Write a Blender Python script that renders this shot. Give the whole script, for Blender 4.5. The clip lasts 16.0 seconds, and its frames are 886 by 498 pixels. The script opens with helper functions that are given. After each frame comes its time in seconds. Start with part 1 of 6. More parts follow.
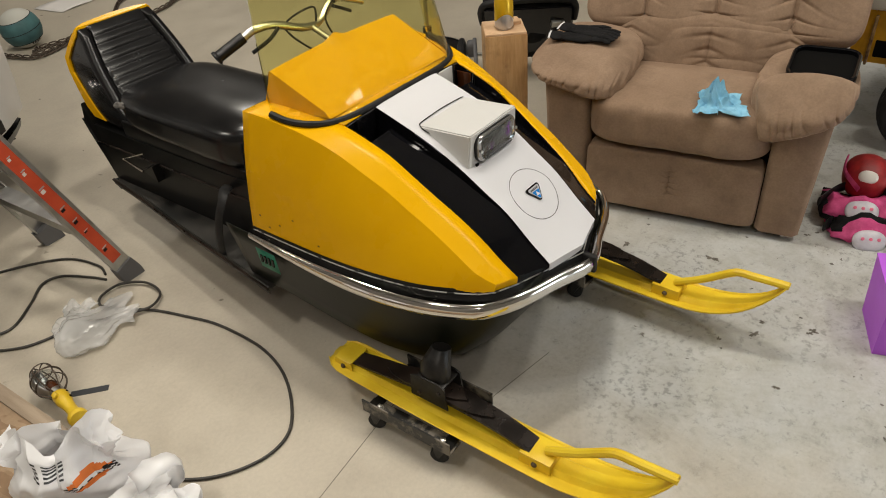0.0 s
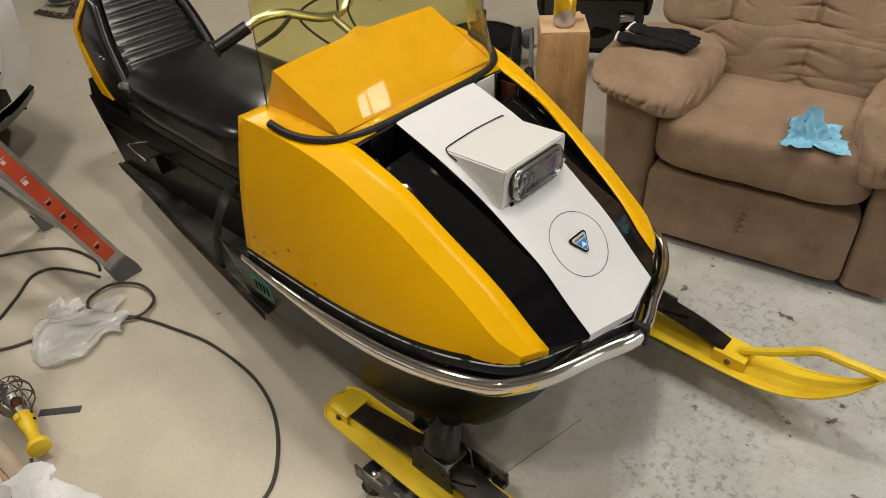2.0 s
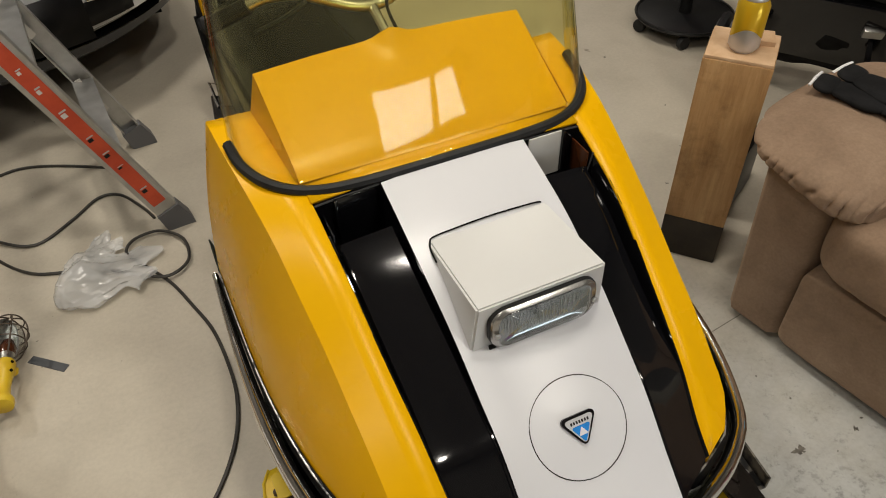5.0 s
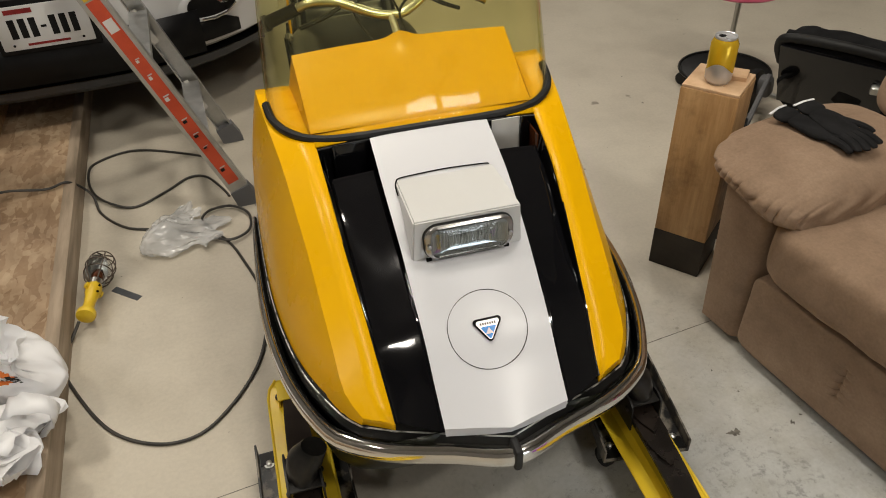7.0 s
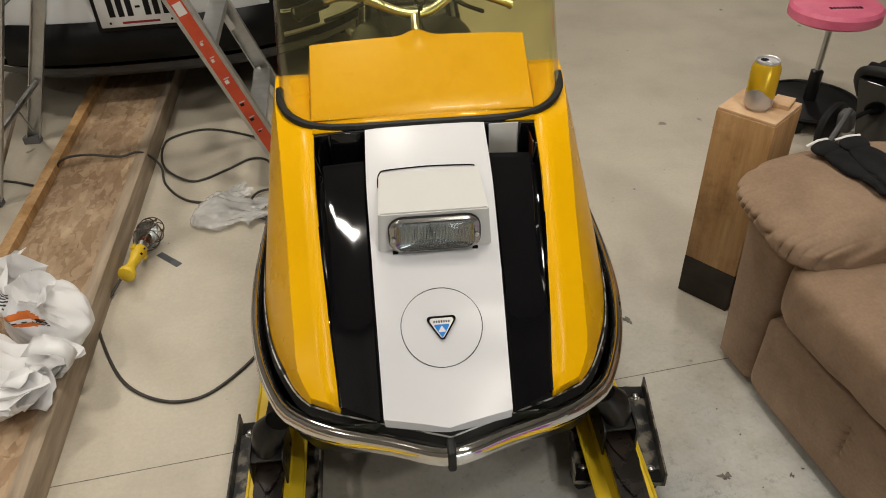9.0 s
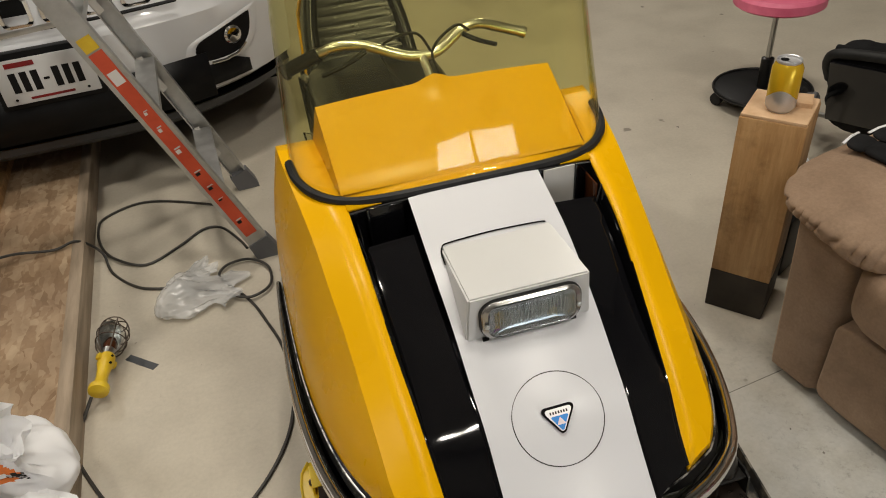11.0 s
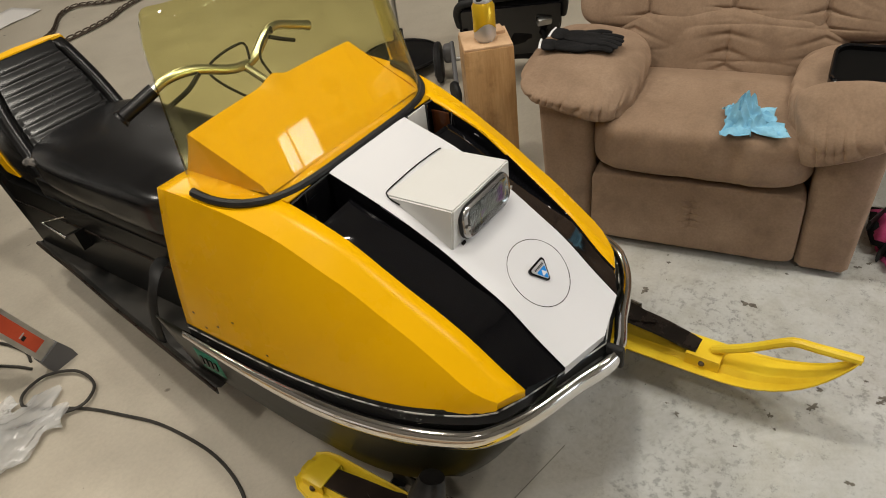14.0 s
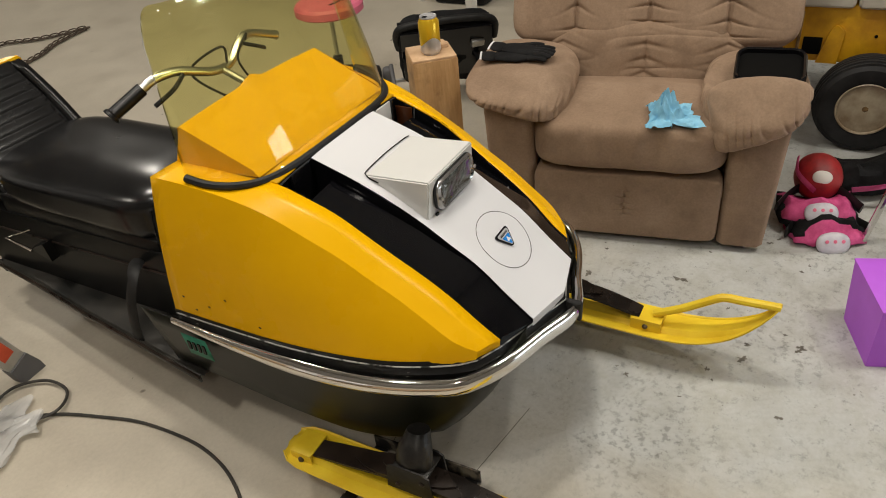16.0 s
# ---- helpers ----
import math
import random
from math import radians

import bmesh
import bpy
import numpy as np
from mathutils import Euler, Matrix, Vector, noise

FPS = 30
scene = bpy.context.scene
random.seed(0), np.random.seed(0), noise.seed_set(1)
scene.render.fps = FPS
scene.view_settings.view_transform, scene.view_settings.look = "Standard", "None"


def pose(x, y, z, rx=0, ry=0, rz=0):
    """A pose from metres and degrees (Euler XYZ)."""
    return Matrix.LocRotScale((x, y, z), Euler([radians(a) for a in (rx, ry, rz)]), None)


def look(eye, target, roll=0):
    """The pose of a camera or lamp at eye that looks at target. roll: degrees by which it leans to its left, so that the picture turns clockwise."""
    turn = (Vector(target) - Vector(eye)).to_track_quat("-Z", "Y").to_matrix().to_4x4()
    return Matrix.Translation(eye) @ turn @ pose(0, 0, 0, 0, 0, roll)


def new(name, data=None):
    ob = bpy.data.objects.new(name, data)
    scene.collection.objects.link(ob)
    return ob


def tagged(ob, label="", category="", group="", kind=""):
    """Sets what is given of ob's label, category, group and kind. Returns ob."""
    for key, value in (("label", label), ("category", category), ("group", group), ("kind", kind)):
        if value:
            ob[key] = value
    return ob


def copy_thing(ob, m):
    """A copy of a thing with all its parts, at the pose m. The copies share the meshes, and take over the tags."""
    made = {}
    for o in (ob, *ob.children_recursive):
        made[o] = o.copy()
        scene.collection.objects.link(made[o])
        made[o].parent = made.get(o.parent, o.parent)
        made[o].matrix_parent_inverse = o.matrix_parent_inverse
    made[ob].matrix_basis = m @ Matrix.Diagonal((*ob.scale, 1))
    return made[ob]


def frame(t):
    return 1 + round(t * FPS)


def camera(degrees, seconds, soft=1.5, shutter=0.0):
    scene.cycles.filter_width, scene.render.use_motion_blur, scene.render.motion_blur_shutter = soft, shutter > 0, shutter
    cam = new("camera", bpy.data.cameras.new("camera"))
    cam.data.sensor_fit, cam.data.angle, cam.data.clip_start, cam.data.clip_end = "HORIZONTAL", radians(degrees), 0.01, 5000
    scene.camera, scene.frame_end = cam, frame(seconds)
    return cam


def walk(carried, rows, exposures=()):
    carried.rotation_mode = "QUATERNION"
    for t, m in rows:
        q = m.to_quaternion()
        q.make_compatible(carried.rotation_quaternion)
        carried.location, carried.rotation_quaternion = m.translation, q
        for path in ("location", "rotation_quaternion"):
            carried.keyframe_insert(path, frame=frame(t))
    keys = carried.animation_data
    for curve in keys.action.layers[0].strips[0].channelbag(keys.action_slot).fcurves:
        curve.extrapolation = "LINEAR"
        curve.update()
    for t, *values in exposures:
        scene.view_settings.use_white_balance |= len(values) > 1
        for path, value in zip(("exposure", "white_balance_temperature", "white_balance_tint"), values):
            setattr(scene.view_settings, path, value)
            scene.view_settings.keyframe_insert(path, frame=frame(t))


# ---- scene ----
cam = camera(63.4, 16.0, soft=1.0)
PATH = [
    (0, (-1.245, -0.656, 1.466), (-0.038, 0.416, 0.285), -5.1),
    (0.5, (-1.181, -0.648, 1.466), (0.018, 0.438, 0.29), -3.7),
    (1, (-1.078, -0.638, 1.456), (0.082, 0.49, 0.281), -2.5),
    (1.5, (-1.014, -0.605, 1.432), (0.089, 0.546, 0.225), -2.1),
    (2, (-0.957, -0.475, 1.411), (0.129, 0.665, 0.178), -3.3),
    (2.5, (-0.906, -0.346, 1.407), (0.21, 0.741, 0.152), -5.3),
    (3, (-0.808, -0.329, 1.385), (0.277, 0.762, 0.108), -5.7),
    (3.5, (-0.632, -0.36, 1.362), (0.322, 0.824, 0.063), -4.0),
    (4, (-0.506, -0.335, 1.35), (0.337, 0.893, 0.015), -2.3),
    (4.5, (-0.415, -0.256, 1.359), (0.356, 0.98, -0.012), -1.6),
    (5, (-0.349, -0.275, 1.374), (0.191, 1.063, -0.011), -2.6),
    (5.2, (-0.311, -0.322, 1.374), (0.1, 1.066, -0.006), -2.1),
    (7.3, (-0.24, -0.724, 1.416), (0.088, 0.817, 0.184), -2.5),
    (7.5, (-0.223, -0.737, 1.417), (0.101, 0.81, 0.191), -1.9),
    (8, (-0.115, -0.765, 1.406), (0.095, 0.804, 0.183), -0.5),
    (8.5, (-0.035, -0.766, 1.386), (0.06, 0.81, 0.158), -1.6),
    (9, (-0.017, -0.755, 1.393), (0.032, 0.832, 0.177), -2.6),
    (9.2, (-0.025, -0.754, 1.394), (0.02, 0.842, 0.189), -2.6),
    (11.5, (-0.331, -0.4, 1.37), (0.053, 1.15, 0.165), -7.3),
    (12, (-0.385, -0.298, 1.358), (0.089, 1.206, 0.128), -8.9),
    (12.5, (-0.519, -0.217, 1.359), (0.261, 1.098, 0.07), -9.0),
    (13, (-0.668, -0.218, 1.404), (0.376, 0.912, 0.127), -8.0),
    (13.5, (-0.777, -0.304, 1.404), (0.362, 0.763, 0.153), -7.8),
    (14, (-0.882, -0.396, 1.417), (0.311, 0.639, 0.191), -8.2),
    (14.5, (-0.992, -0.429, 1.407), (0.335, 0.499, 0.234), -8.2),
    (15, (-1.079, -0.432, 1.408), (0.299, 0.43, 0.243), -7.9),
    (15.5, (-1.107, -0.429, 1.42), (0.269, 0.443, 0.26), -7.3),
    (16, (-1.108, -0.427, 1.409), (0.257, 0.466, 0.252), -6.4),
]
EXPOSURES = [(0.0, 0.05), (3.0, 0.03), (4.0, -0.04), (5.0, -0.19), (7.5, -0.09), (9.0, -0.1), (11.5, -0.2), (12.5, -0.17), (13.5, 0.0), (15.0, 0.07), (16.0, 0.07)]
walk(cam, [(t, look(eye, target, roll)) for t, eye, target, roll in PATH], EXPOSURES)

# ---- light ----
world = bpy.data.worlds.new("world")
scene.world = world
world.use_nodes = True
world.node_tree.nodes["Background"].inputs[0].default_value = (0.55, 0.65, 0.8, 1)
world.node_tree.nodes["Background"].inputs[1].default_value = 0.4


def area_lamp(name, m, sx, sy, watts, colour):
    d = bpy.data.lights.new(name, "AREA")
    d.shape, d.size, d.size_y, d.energy, d.color = "RECTANGLE", sx, sy, watts, colour
    ob = new(name, d)
    ob.matrix_world = m
    return ob


CEILING = 4.2
# unseen lights; (1.5, -2.4) and those left of x -1 are added fill
LAMPS = [(0.95, -1.4, 30), (-0.4, 2.35, 42), (1.5, -2.4, 48), (0.3, 0.5, 41), (2.6, 5.6, 54), (-2.9, -2.2, 38), (-2.9, 4.6, 44), (-1.9, 0.5, 35)]


def disc_lamp(name, m, size, watts, colour):
    d = bpy.data.lights.new(name, "AREA")
    d.shape, d.size, d.energy, d.color = "DISK", size, watts, colour
    ob = new(name, d)
    ob.matrix_world = m
    return ob


for lx, ly, watts in LAMPS:
    disc_lamp("ceiling_lamp_light", pose(lx, ly, CEILING - 0.27), 0.34, watts, (1.0, 0.93, 0.82))
WINDOWS = (0.86, 1.82)
for wx in WINDOWS:
    area_lamp("window_daylight", pose(wx, -3.95, 0.57, 90, 0, 180), 0.84, 0.7, 10.0, (0.8, 0.91, 1.0))


# ---- materials ----
def mat(name, base, rough=0.5, metal=0.0, coat=0.0, spec=0.5):
    m = bpy.data.materials.new(name)
    m.use_nodes = True
    b = m.node_tree.nodes["Principled BSDF"]
    b.inputs["Base Color"].default_value = (*base, 1)
    b.inputs["Roughness"].default_value = rough
    b.inputs["Metallic"].default_value = metal
    b.inputs["Coat Weight"].default_value = coat
    b.inputs["Coat Roughness"].default_value = 0.04
    b.inputs["Specular IOR Level"].default_value = spec
    return m


def nodes_of(m):
    t = m.node_tree
    return t, t.nodes["Principled BSDF"]


def noise_node(t, scale, detail=4.0, rough=0.55, stretch=None, source="Object"):
    c = t.nodes.new("ShaderNodeTexCoord")
    n = t.nodes.new("ShaderNodeTexNoise")
    n.inputs["Scale"].default_value, n.inputs["Detail"].default_value, n.inputs["Roughness"].default_value = scale, detail, rough
    if stretch:
        mp = t.nodes.new("ShaderNodeMapping")
        mp.inputs["Scale"].default_value = stretch
        t.links.new(c.outputs[source], mp.inputs[0])
        t.links.new(mp.outputs[0], n.inputs["Vector"])
    else:
        t.links.new(c.outputs[source], n.inputs["Vector"])
    return n


def ramp(t, src, stops):
    r = t.nodes.new("ShaderNodeValToRGB")
    while len(r.color_ramp.elements) < len(stops):
        r.color_ramp.elements.new(0.5)
    for e, (p, c) in zip(r.color_ramp.elements, stops):
        e.position = p
        e.color = (*c, 1) if len(c) == 3 else c
    t.links.new(src, r.inputs[0])
    return r


def mixed(t, fac, a, b, mode="MIX"):
    n = t.nodes.new("ShaderNodeMix")
    n.data_type, n.blend_type = "RGBA", mode
    for sock, v in ((n.inputs[0], fac), (n.inputs[6], a), (n.inputs[7], b)):
        if isinstance(v, (int, float)):
            sock.default_value = v
        elif isinstance(v, tuple):
            sock.default_value = (*v, 1)
        else:
            t.links.new(v, sock)
    return n.outputs[2]


def bump(m, src, strength, dist=0.002):
    t, b = nodes_of(m)
    n = t.nodes.new("ShaderNodeBump")
    n.inputs["Strength"].default_value, n.inputs["Distance"].default_value = strength, dist
    t.links.new(src, n.inputs["Height"])
    t.links.new(n.outputs[0], b.inputs["Normal"])


def vary(m, base, dark, scale, amount=(0.35, 0.65), rough=None, bump_scale=None, bump_strength=0.2, bump_dist=0.002, stretch=None, source="Object"):
    """Two tones mixed by a noise, with finer relief."""
    t, b = nodes_of(m)
    n = noise_node(t, scale, 5, 0.6, stretch, source)
    r = ramp(t, n.outputs["Fac"], [(amount[0], dark), (amount[1], base)])
    t.links.new(r.outputs[0], b.inputs["Base Color"])
    if rough:
        rr = ramp(t, n.outputs["Fac"], [(0.3, (rough[0],) * 3), (0.7, (rough[1],) * 3)])
        t.links.new(rr.outputs[0], b.inputs["Roughness"])
    if bump_scale:
        f = noise_node(t, bump_scale, 6, 0.6, stretch, source)
        bump(m, f.outputs["Fac"], bump_strength, bump_dist)
    return m


def concrete_material():
    """Trowelled slab: soft beige clouding, hairline scuffs, and an etched patch tinted with cool daylight on the open
    side.
    """
    m = mat("worn_concrete", (0.4, 0.36, 0.3), 0.55)
    t, b = nodes_of(m)
    big = noise_node(t, 0.8, 6, 0.6)
    mid = noise_node(t, 4.0, 9, 0.66)
    fine = noise_node(t, 90.0, 6, 0.7)
    base = ramp(t, big.outputs["Fac"], [(0.3, (0.47, 0.422, 0.342)), (0.7, (0.55, 0.5, 0.41))])
    mott = ramp(t, mid.outputs["Fac"], [(0.3, (0.82, 0.81, 0.8)), (0.52, (0.98, 0.98, 0.98)), (0.7, (1.05, 1.05, 1.05))])
    c = mixed(t, 0.8, base.outputs[0], mott.outputs[0], "MULTIPLY")
    gr = ramp(t, fine.outputs["Fac"], [(0.3, (0.84, 0.84, 0.84)), (0.6, (1, 1, 1))])
    c = mixed(t, 0.6, c, gr.outputs[0], "MULTIPLY")
    # etched mottling on the open side, with cool window daylight put into its colour
    co = t.nodes.new("ShaderNodeTexCoord")
    sx = t.nodes.new("ShaderNodeSeparateXYZ")
    t.links.new(co.outputs["Object"], sx.inputs[0])
    warp = noise_node(t, 2.2, 4, 0.6)
    reach = []
    for axis, a, e in (("X", -0.45, 0.15), ("Y", 0.8, 0.1)):
        ad = t.nodes.new("ShaderNodeMath")
        ad.operation = "MULTIPLY_ADD"
        ad.inputs[1].default_value, ad.inputs[2].default_value = 0.9, -0.45
        t.links.new(warp.outputs["Fac"], ad.inputs[0])
        su = t.nodes.new("ShaderNodeMath")
        su.operation = "ADD"
        t.links.new(sx.outputs[axis], su.inputs[0])
        t.links.new(ad.outputs[0], su.inputs[1])
        mr = t.nodes.new("ShaderNodeMapRange")
        mr.inputs["From Min"].default_value, mr.inputs["From Max"].default_value = a, e
        t.links.new(su.outputs[0], mr.inputs["Value"])
        reach.append(mr.outputs[0])
    both = t.nodes.new("ShaderNodeMath")
    both.operation = "MULTIPLY"
    t.links.new(reach[0], both.inputs[0])
    t.links.new(reach[1], both.inputs[1])
    day_mottle = noise_node(t, 5.5, 12, 0.74)
    wr = ramp(t, day_mottle.outputs["Fac"], [(0.33, (0.5, 0.57, 0.67)), (0.43, (0.78, 0.885, 1.03)), (0.52, (0.88, 1.01, 1.22)), (0.66, (0.96, 1.12, 1.38))])
    c = mixed(t, 0.85, c, mixed(t, both.outputs[0], (1.0, 1.0, 1.0), wr.outputs[0]), "MULTIPLY")
    speck = noise_node(t, 30.0, 10, 0.78)
    sp = ramp(t, speck.outputs["Fac"], [(0.36, (0.3, 0.3, 0.3)), (0.45, (1, 1, 1))])
    c = mixed(t, 0.5, c, mixed(t, both.outputs[0], (1.0, 1.0, 1.0), sp.outputs[0]), "MULTIPLY")
    # pitted clusters inside the patch
    pit = noise_node(t, 44.0, 6, 0.66)
    clump = noise_node(t, 2.6, 3, 0.55)
    cm = ramp(t, clump.outputs["Fac"], [(0.5, (0, 0, 0)), (0.62, (1, 1, 1))])
    pm = t.nodes.new("ShaderNodeMath")
    pm.operation = "MULTIPLY"
    t.links.new(cm.outputs[0], pm.inputs[0])
    t.links.new(both.outputs[0], pm.inputs[1])
    pr = ramp(t, pit.outputs["Fac"], [(0.4, (0.36, 0.36, 0.37)), (0.47, (1, 1, 1))])
    c = mixed(t, 0.5, c, mixed(t, pm.outputs[0], (1.0, 1.0, 1.0), pr.outputs[0]), "MULTIPLY")
    # stray scuffs and drips everywhere
    scuff = noise_node(t, 16.0, 9, 0.74, (1, 0.45, 1))
    sc = ramp(t, scuff.outputs["Fac"], [(0.29, (0.55, 0.53, 0.5)), (0.36, (1, 1, 1))])
    c = mixed(t, 0.55, c, sc.outputs[0], "MULTIPLY")
    spots = noise_node(t, 13.0, 2, 0.4)
    st = ramp(t, spots.outputs["Fac"], [(0.22, (0.3, 0.28, 0.26)), (0.255, (1, 1, 1))])
    c = mixed(t, 0.8, c, st.outputs[0], "MULTIPLY")
    t.links.new(c, b.inputs["Base Color"])
    rg = ramp(t, mid.outputs["Fac"], [(0.3, (0.36,) * 3), (0.7, (0.54,) * 3)])
    t.links.new(rg.outputs[0], b.inputs["Roughness"])
    bump(m, fine.outputs["Fac"], 0.15, 0.001)
    return m


def glass_material(name, colour, rough=0.02, tint=0.75):
    """Thin tinted sheet: part clear, part glossy."""
    m = bpy.data.materials.new(name)
    m.use_nodes = True
    t = m.node_tree
    t.nodes.clear()
    out = t.nodes.new("ShaderNodeOutputMaterial")
    tr = t.nodes.new("ShaderNodeBsdfTransparent")
    tr.inputs[0].default_value = (*colour, 1)
    df = t.nodes.new("ShaderNodeBsdfDiffuse")
    df.inputs[0].default_value = (*[c * 0.8 for c in colour], 1)
    gl = t.nodes.new("ShaderNodeBsdfGlossy")
    gl.inputs["Roughness"].default_value = rough
    m1 = t.nodes.new("ShaderNodeMixShader")
    m1.inputs[0].default_value = 1 - tint
    t.links.new(tr.outputs[0], m1.inputs[1])
    t.links.new(df.outputs[0], m1.inputs[2])
    lw = t.nodes.new("ShaderNodeLayerWeight")
    pw = t.nodes.new("ShaderNodeMath")
    pw.operation = "POWER"
    pw.inputs[1].default_value = 4.0
    t.links.new(lw.outputs["Facing"], pw.inputs[0])
    fr = t.nodes.new("ShaderNodeMath")
    fr.operation = "MULTIPLY_ADD"
    fr.inputs[1].default_value, fr.inputs[2].default_value = 0.9, 0.045
    t.links.new(pw.outputs[0], fr.inputs[0])
    m2 = t.nodes.new("ShaderNodeMixShader")
    t.links.new(fr.outputs[0], m2.inputs[0])
    t.links.new(m1.outputs[0], m2.inputs[1])
    t.links.new(gl.outputs[0], m2.inputs[2])
    t.links.new(m2.outputs[0], out.inputs[0])
    return m


def emit_material(name, colour, strength):
    m = mat(name, (0.8, 0.8, 0.8), 0.4)
    b = m.node_tree.nodes["Principled BSDF"]
    b.inputs["Emission Color"].default_value = (*colour, 1)
    b.inputs["Emission Strength"].default_value = strength
    return m


M = {}
M["concrete"] = concrete_material()
M["wall"] = vary(mat("painted_wall", (0.2, 0.19, 0.18), 0.7), (0.22, 0.21, 0.19), (0.18, 0.17, 0.16), 2.0)
M["ceiling"] = vary(mat("white_ceiling", (0.4, 0.39, 0.37), 0.8), (0.43, 0.42, 0.4), (0.36, 0.35, 0.335), 1.5)
M["yellow"] = vary(mat("yellow_gelcoat", (0.8, 0.41, 0.0), 0.28, spec=0.16), (0.8, 0.428, 0.001), (0.76, 0.4, 0.001), 3.0, rough=(0.24, 0.32))
M["ski_yellow"] = vary(mat("yellow_ski_paint", (0.8, 0.58, 0.02), 0.33), (0.82, 0.6, 0.03), (0.72, 0.48, 0.02), 9.0, rough=(0.28, 0.45), bump_scale=40, bump_strength=0.08)
M["white"] = vary(mat("white_gelcoat", (0.66, 0.66, 0.67), 0.26, spec=0.25), (0.67, 0.673, 0.70), (0.645, 0.648, 0.672), 4.0, amount=(0.25, 0.75))
M["cream_white"] = vary(mat("cream_white_paint", (0.63, 0.63, 0.618), 0.25, spec=0.3), (0.66, 0.66, 0.65), (0.635, 0.635, 0.622), 5.0, amount=(0.25, 0.75))
M["black_gloss"] = mat("black_gloss_paint", (0.004, 0.004, 0.005), 0.07, spec=0.5)
M["chipped"] = vary(mat("chipped_black_paint", (0.005, 0.005, 0.005), 0.42, spec=0.25), (0.3, 0.28, 0.24), (0.005, 0.005, 0.005), 34.0, amount=(0.655, 0.675), stretch=(0.45, 0.45, 1.6))
M["worn_bead"] = vary(mat("worn_silver_bead", (0.4, 0.4, 0.38), 0.35, 0.5), (0.5, 0.49, 0.46), (0.02, 0.02, 0.02), 26.0, amount=(0.42, 0.5))
M["edge_glint"] = mat("edge_glint_black", (0.06, 0.06, 0.062), 0.2, 0.3)
M["black_rubber"] = vary(mat("black_rubber", (0.015, 0.015, 0.015), 0.55, spec=0.3), (0.018, 0.018, 0.018), (0.009, 0.009, 0.009), 30)
M["black_plastic"] = vary(mat("black_plastic", (0.008, 0.008, 0.008), 0.35, spec=0.28), (0.012, 0.012, 0.012), (0.006, 0.006, 0.006), 20)
M["pan"] = vary(mat("dark_olive_pan_paint", (0.012, 0.013, 0.009), 0.36, spec=0.22), (0.012, 0.013, 0.008), (0.006, 0.007, 0.005), 5, amount=(0.2, 0.8))
M["black_body"] = vary(mat("satin_black_sheet_metal", (0.006, 0.006, 0.006), 0.3, spec=0.25), (0.009, 0.009, 0.0085), (0.004, 0.004, 0.004), 8, amount=(0.2, 0.8))
M["board_dust"] = vary(mat("dusty_black_metal", (0.03, 0.028, 0.025), 0.5), (0.05, 0.046, 0.04), (0.014, 0.014, 0.013), 9, rough=(0.35, 0.6))


def vinyl_material():
    m = mat("black_vinyl", (0.008, 0.008, 0.009), 0.3, spec=0.45)
    t, b = nodes_of(m)
    soft = noise_node(t, 6, 4)
    scuff = noise_node(t, 12, 7, 0.7, (1, 0.4, 1))
    c = ramp(t, soft.outputs["Fac"], [(0.25, (0.004, 0.004, 0.0045)), (0.75, (0.009, 0.009, 0.0095))]).outputs[0]
    s = ramp(t, scuff.outputs["Fac"], [(0.76, (0, 0, 0)), (0.86, (1, 1, 1))])
    t.links.new(mixed(t, s.outputs[0], c, (0.028, 0.027, 0.026)), b.inputs["Base Color"])
    r = ramp(t, scuff.outputs["Fac"], [(0.3, (0.21,) * 3), (0.7, (0.28,) * 3)])
    t.links.new(r.outputs[0], b.inputs["Roughness"])
    f = noise_node(t, 300, 4)
    bump(m, f.outputs["Fac"], 0.1, 0.0004)
    return m


M["vinyl"] = vinyl_material()
M["frayed_foam"] = vary(mat("frayed_foam", (0.16, 0.15, 0.135), 0.9), (0.24, 0.22, 0.2), (0.03, 0.03, 0.03), 60)
M["grip"] = vary(mat("ribbed_black_grip", (0.008, 0.008, 0.009), 0.3, spec=0.4), (0.01, 0.01, 0.011), (0.005, 0.005, 0.005), 30)
M["chrome"] = mat("chrome", (0.72, 0.7, 0.67), 0.09, 1.0)
M["bezel"] = mat("satin_plated_bezel", (0.4, 0.39, 0.38), 0.22, 0.85)
M["brass"] = mat("dull_chrome", (0.8, 0.79, 0.74), 0.3, 1.0)
M["steel"] = vary(mat("dark_spring_steel", (0.02, 0.014, 0.011), 0.32, spec=0.4), (0.03, 0.02, 0.015), (0.008, 0.006, 0.005), 9, rough=(0.22, 0.42))
M["cast"] = vary(mat("black_painted_casting", (0.008, 0.008, 0.008), 0.38, spec=0.3), (0.022, 0.02, 0.018), (0.004, 0.004, 0.004), 26, bump_scale=60, bump_strength=0.3)
M["grimy_iron"] = vary(mat("grimy_angle_iron", (0.02, 0.019, 0.017), 0.45), (0.17, 0.15, 0.12), (0.009, 0.009, 0.009), 26, amount=(0.46, 0.58), rough=(0.3, 0.6))
M["zinc"] = mat("zinc_plate", (0.5, 0.5, 0.48), 0.35, 1.0)
M["alu"] = vary(mat("mill_aluminium", (0.55, 0.55, 0.54), 0.4, 1.0), (0.58, 0.58, 0.57), (0.46, 0.46, 0.45), 20, rough=(0.32, 0.5))
M["windshield"] = glass_material("yellow_tinted_acrylic", (0.95, 0.93, 0.64), tint=0.99)
M["clear"] = glass_material("clear_glass", (0.9, 0.92, 0.92), tint=0.995)
M["poly"] = glass_material("clear_polythene", (0.96, 0.96, 0.95), 0.22, tint=0.62)


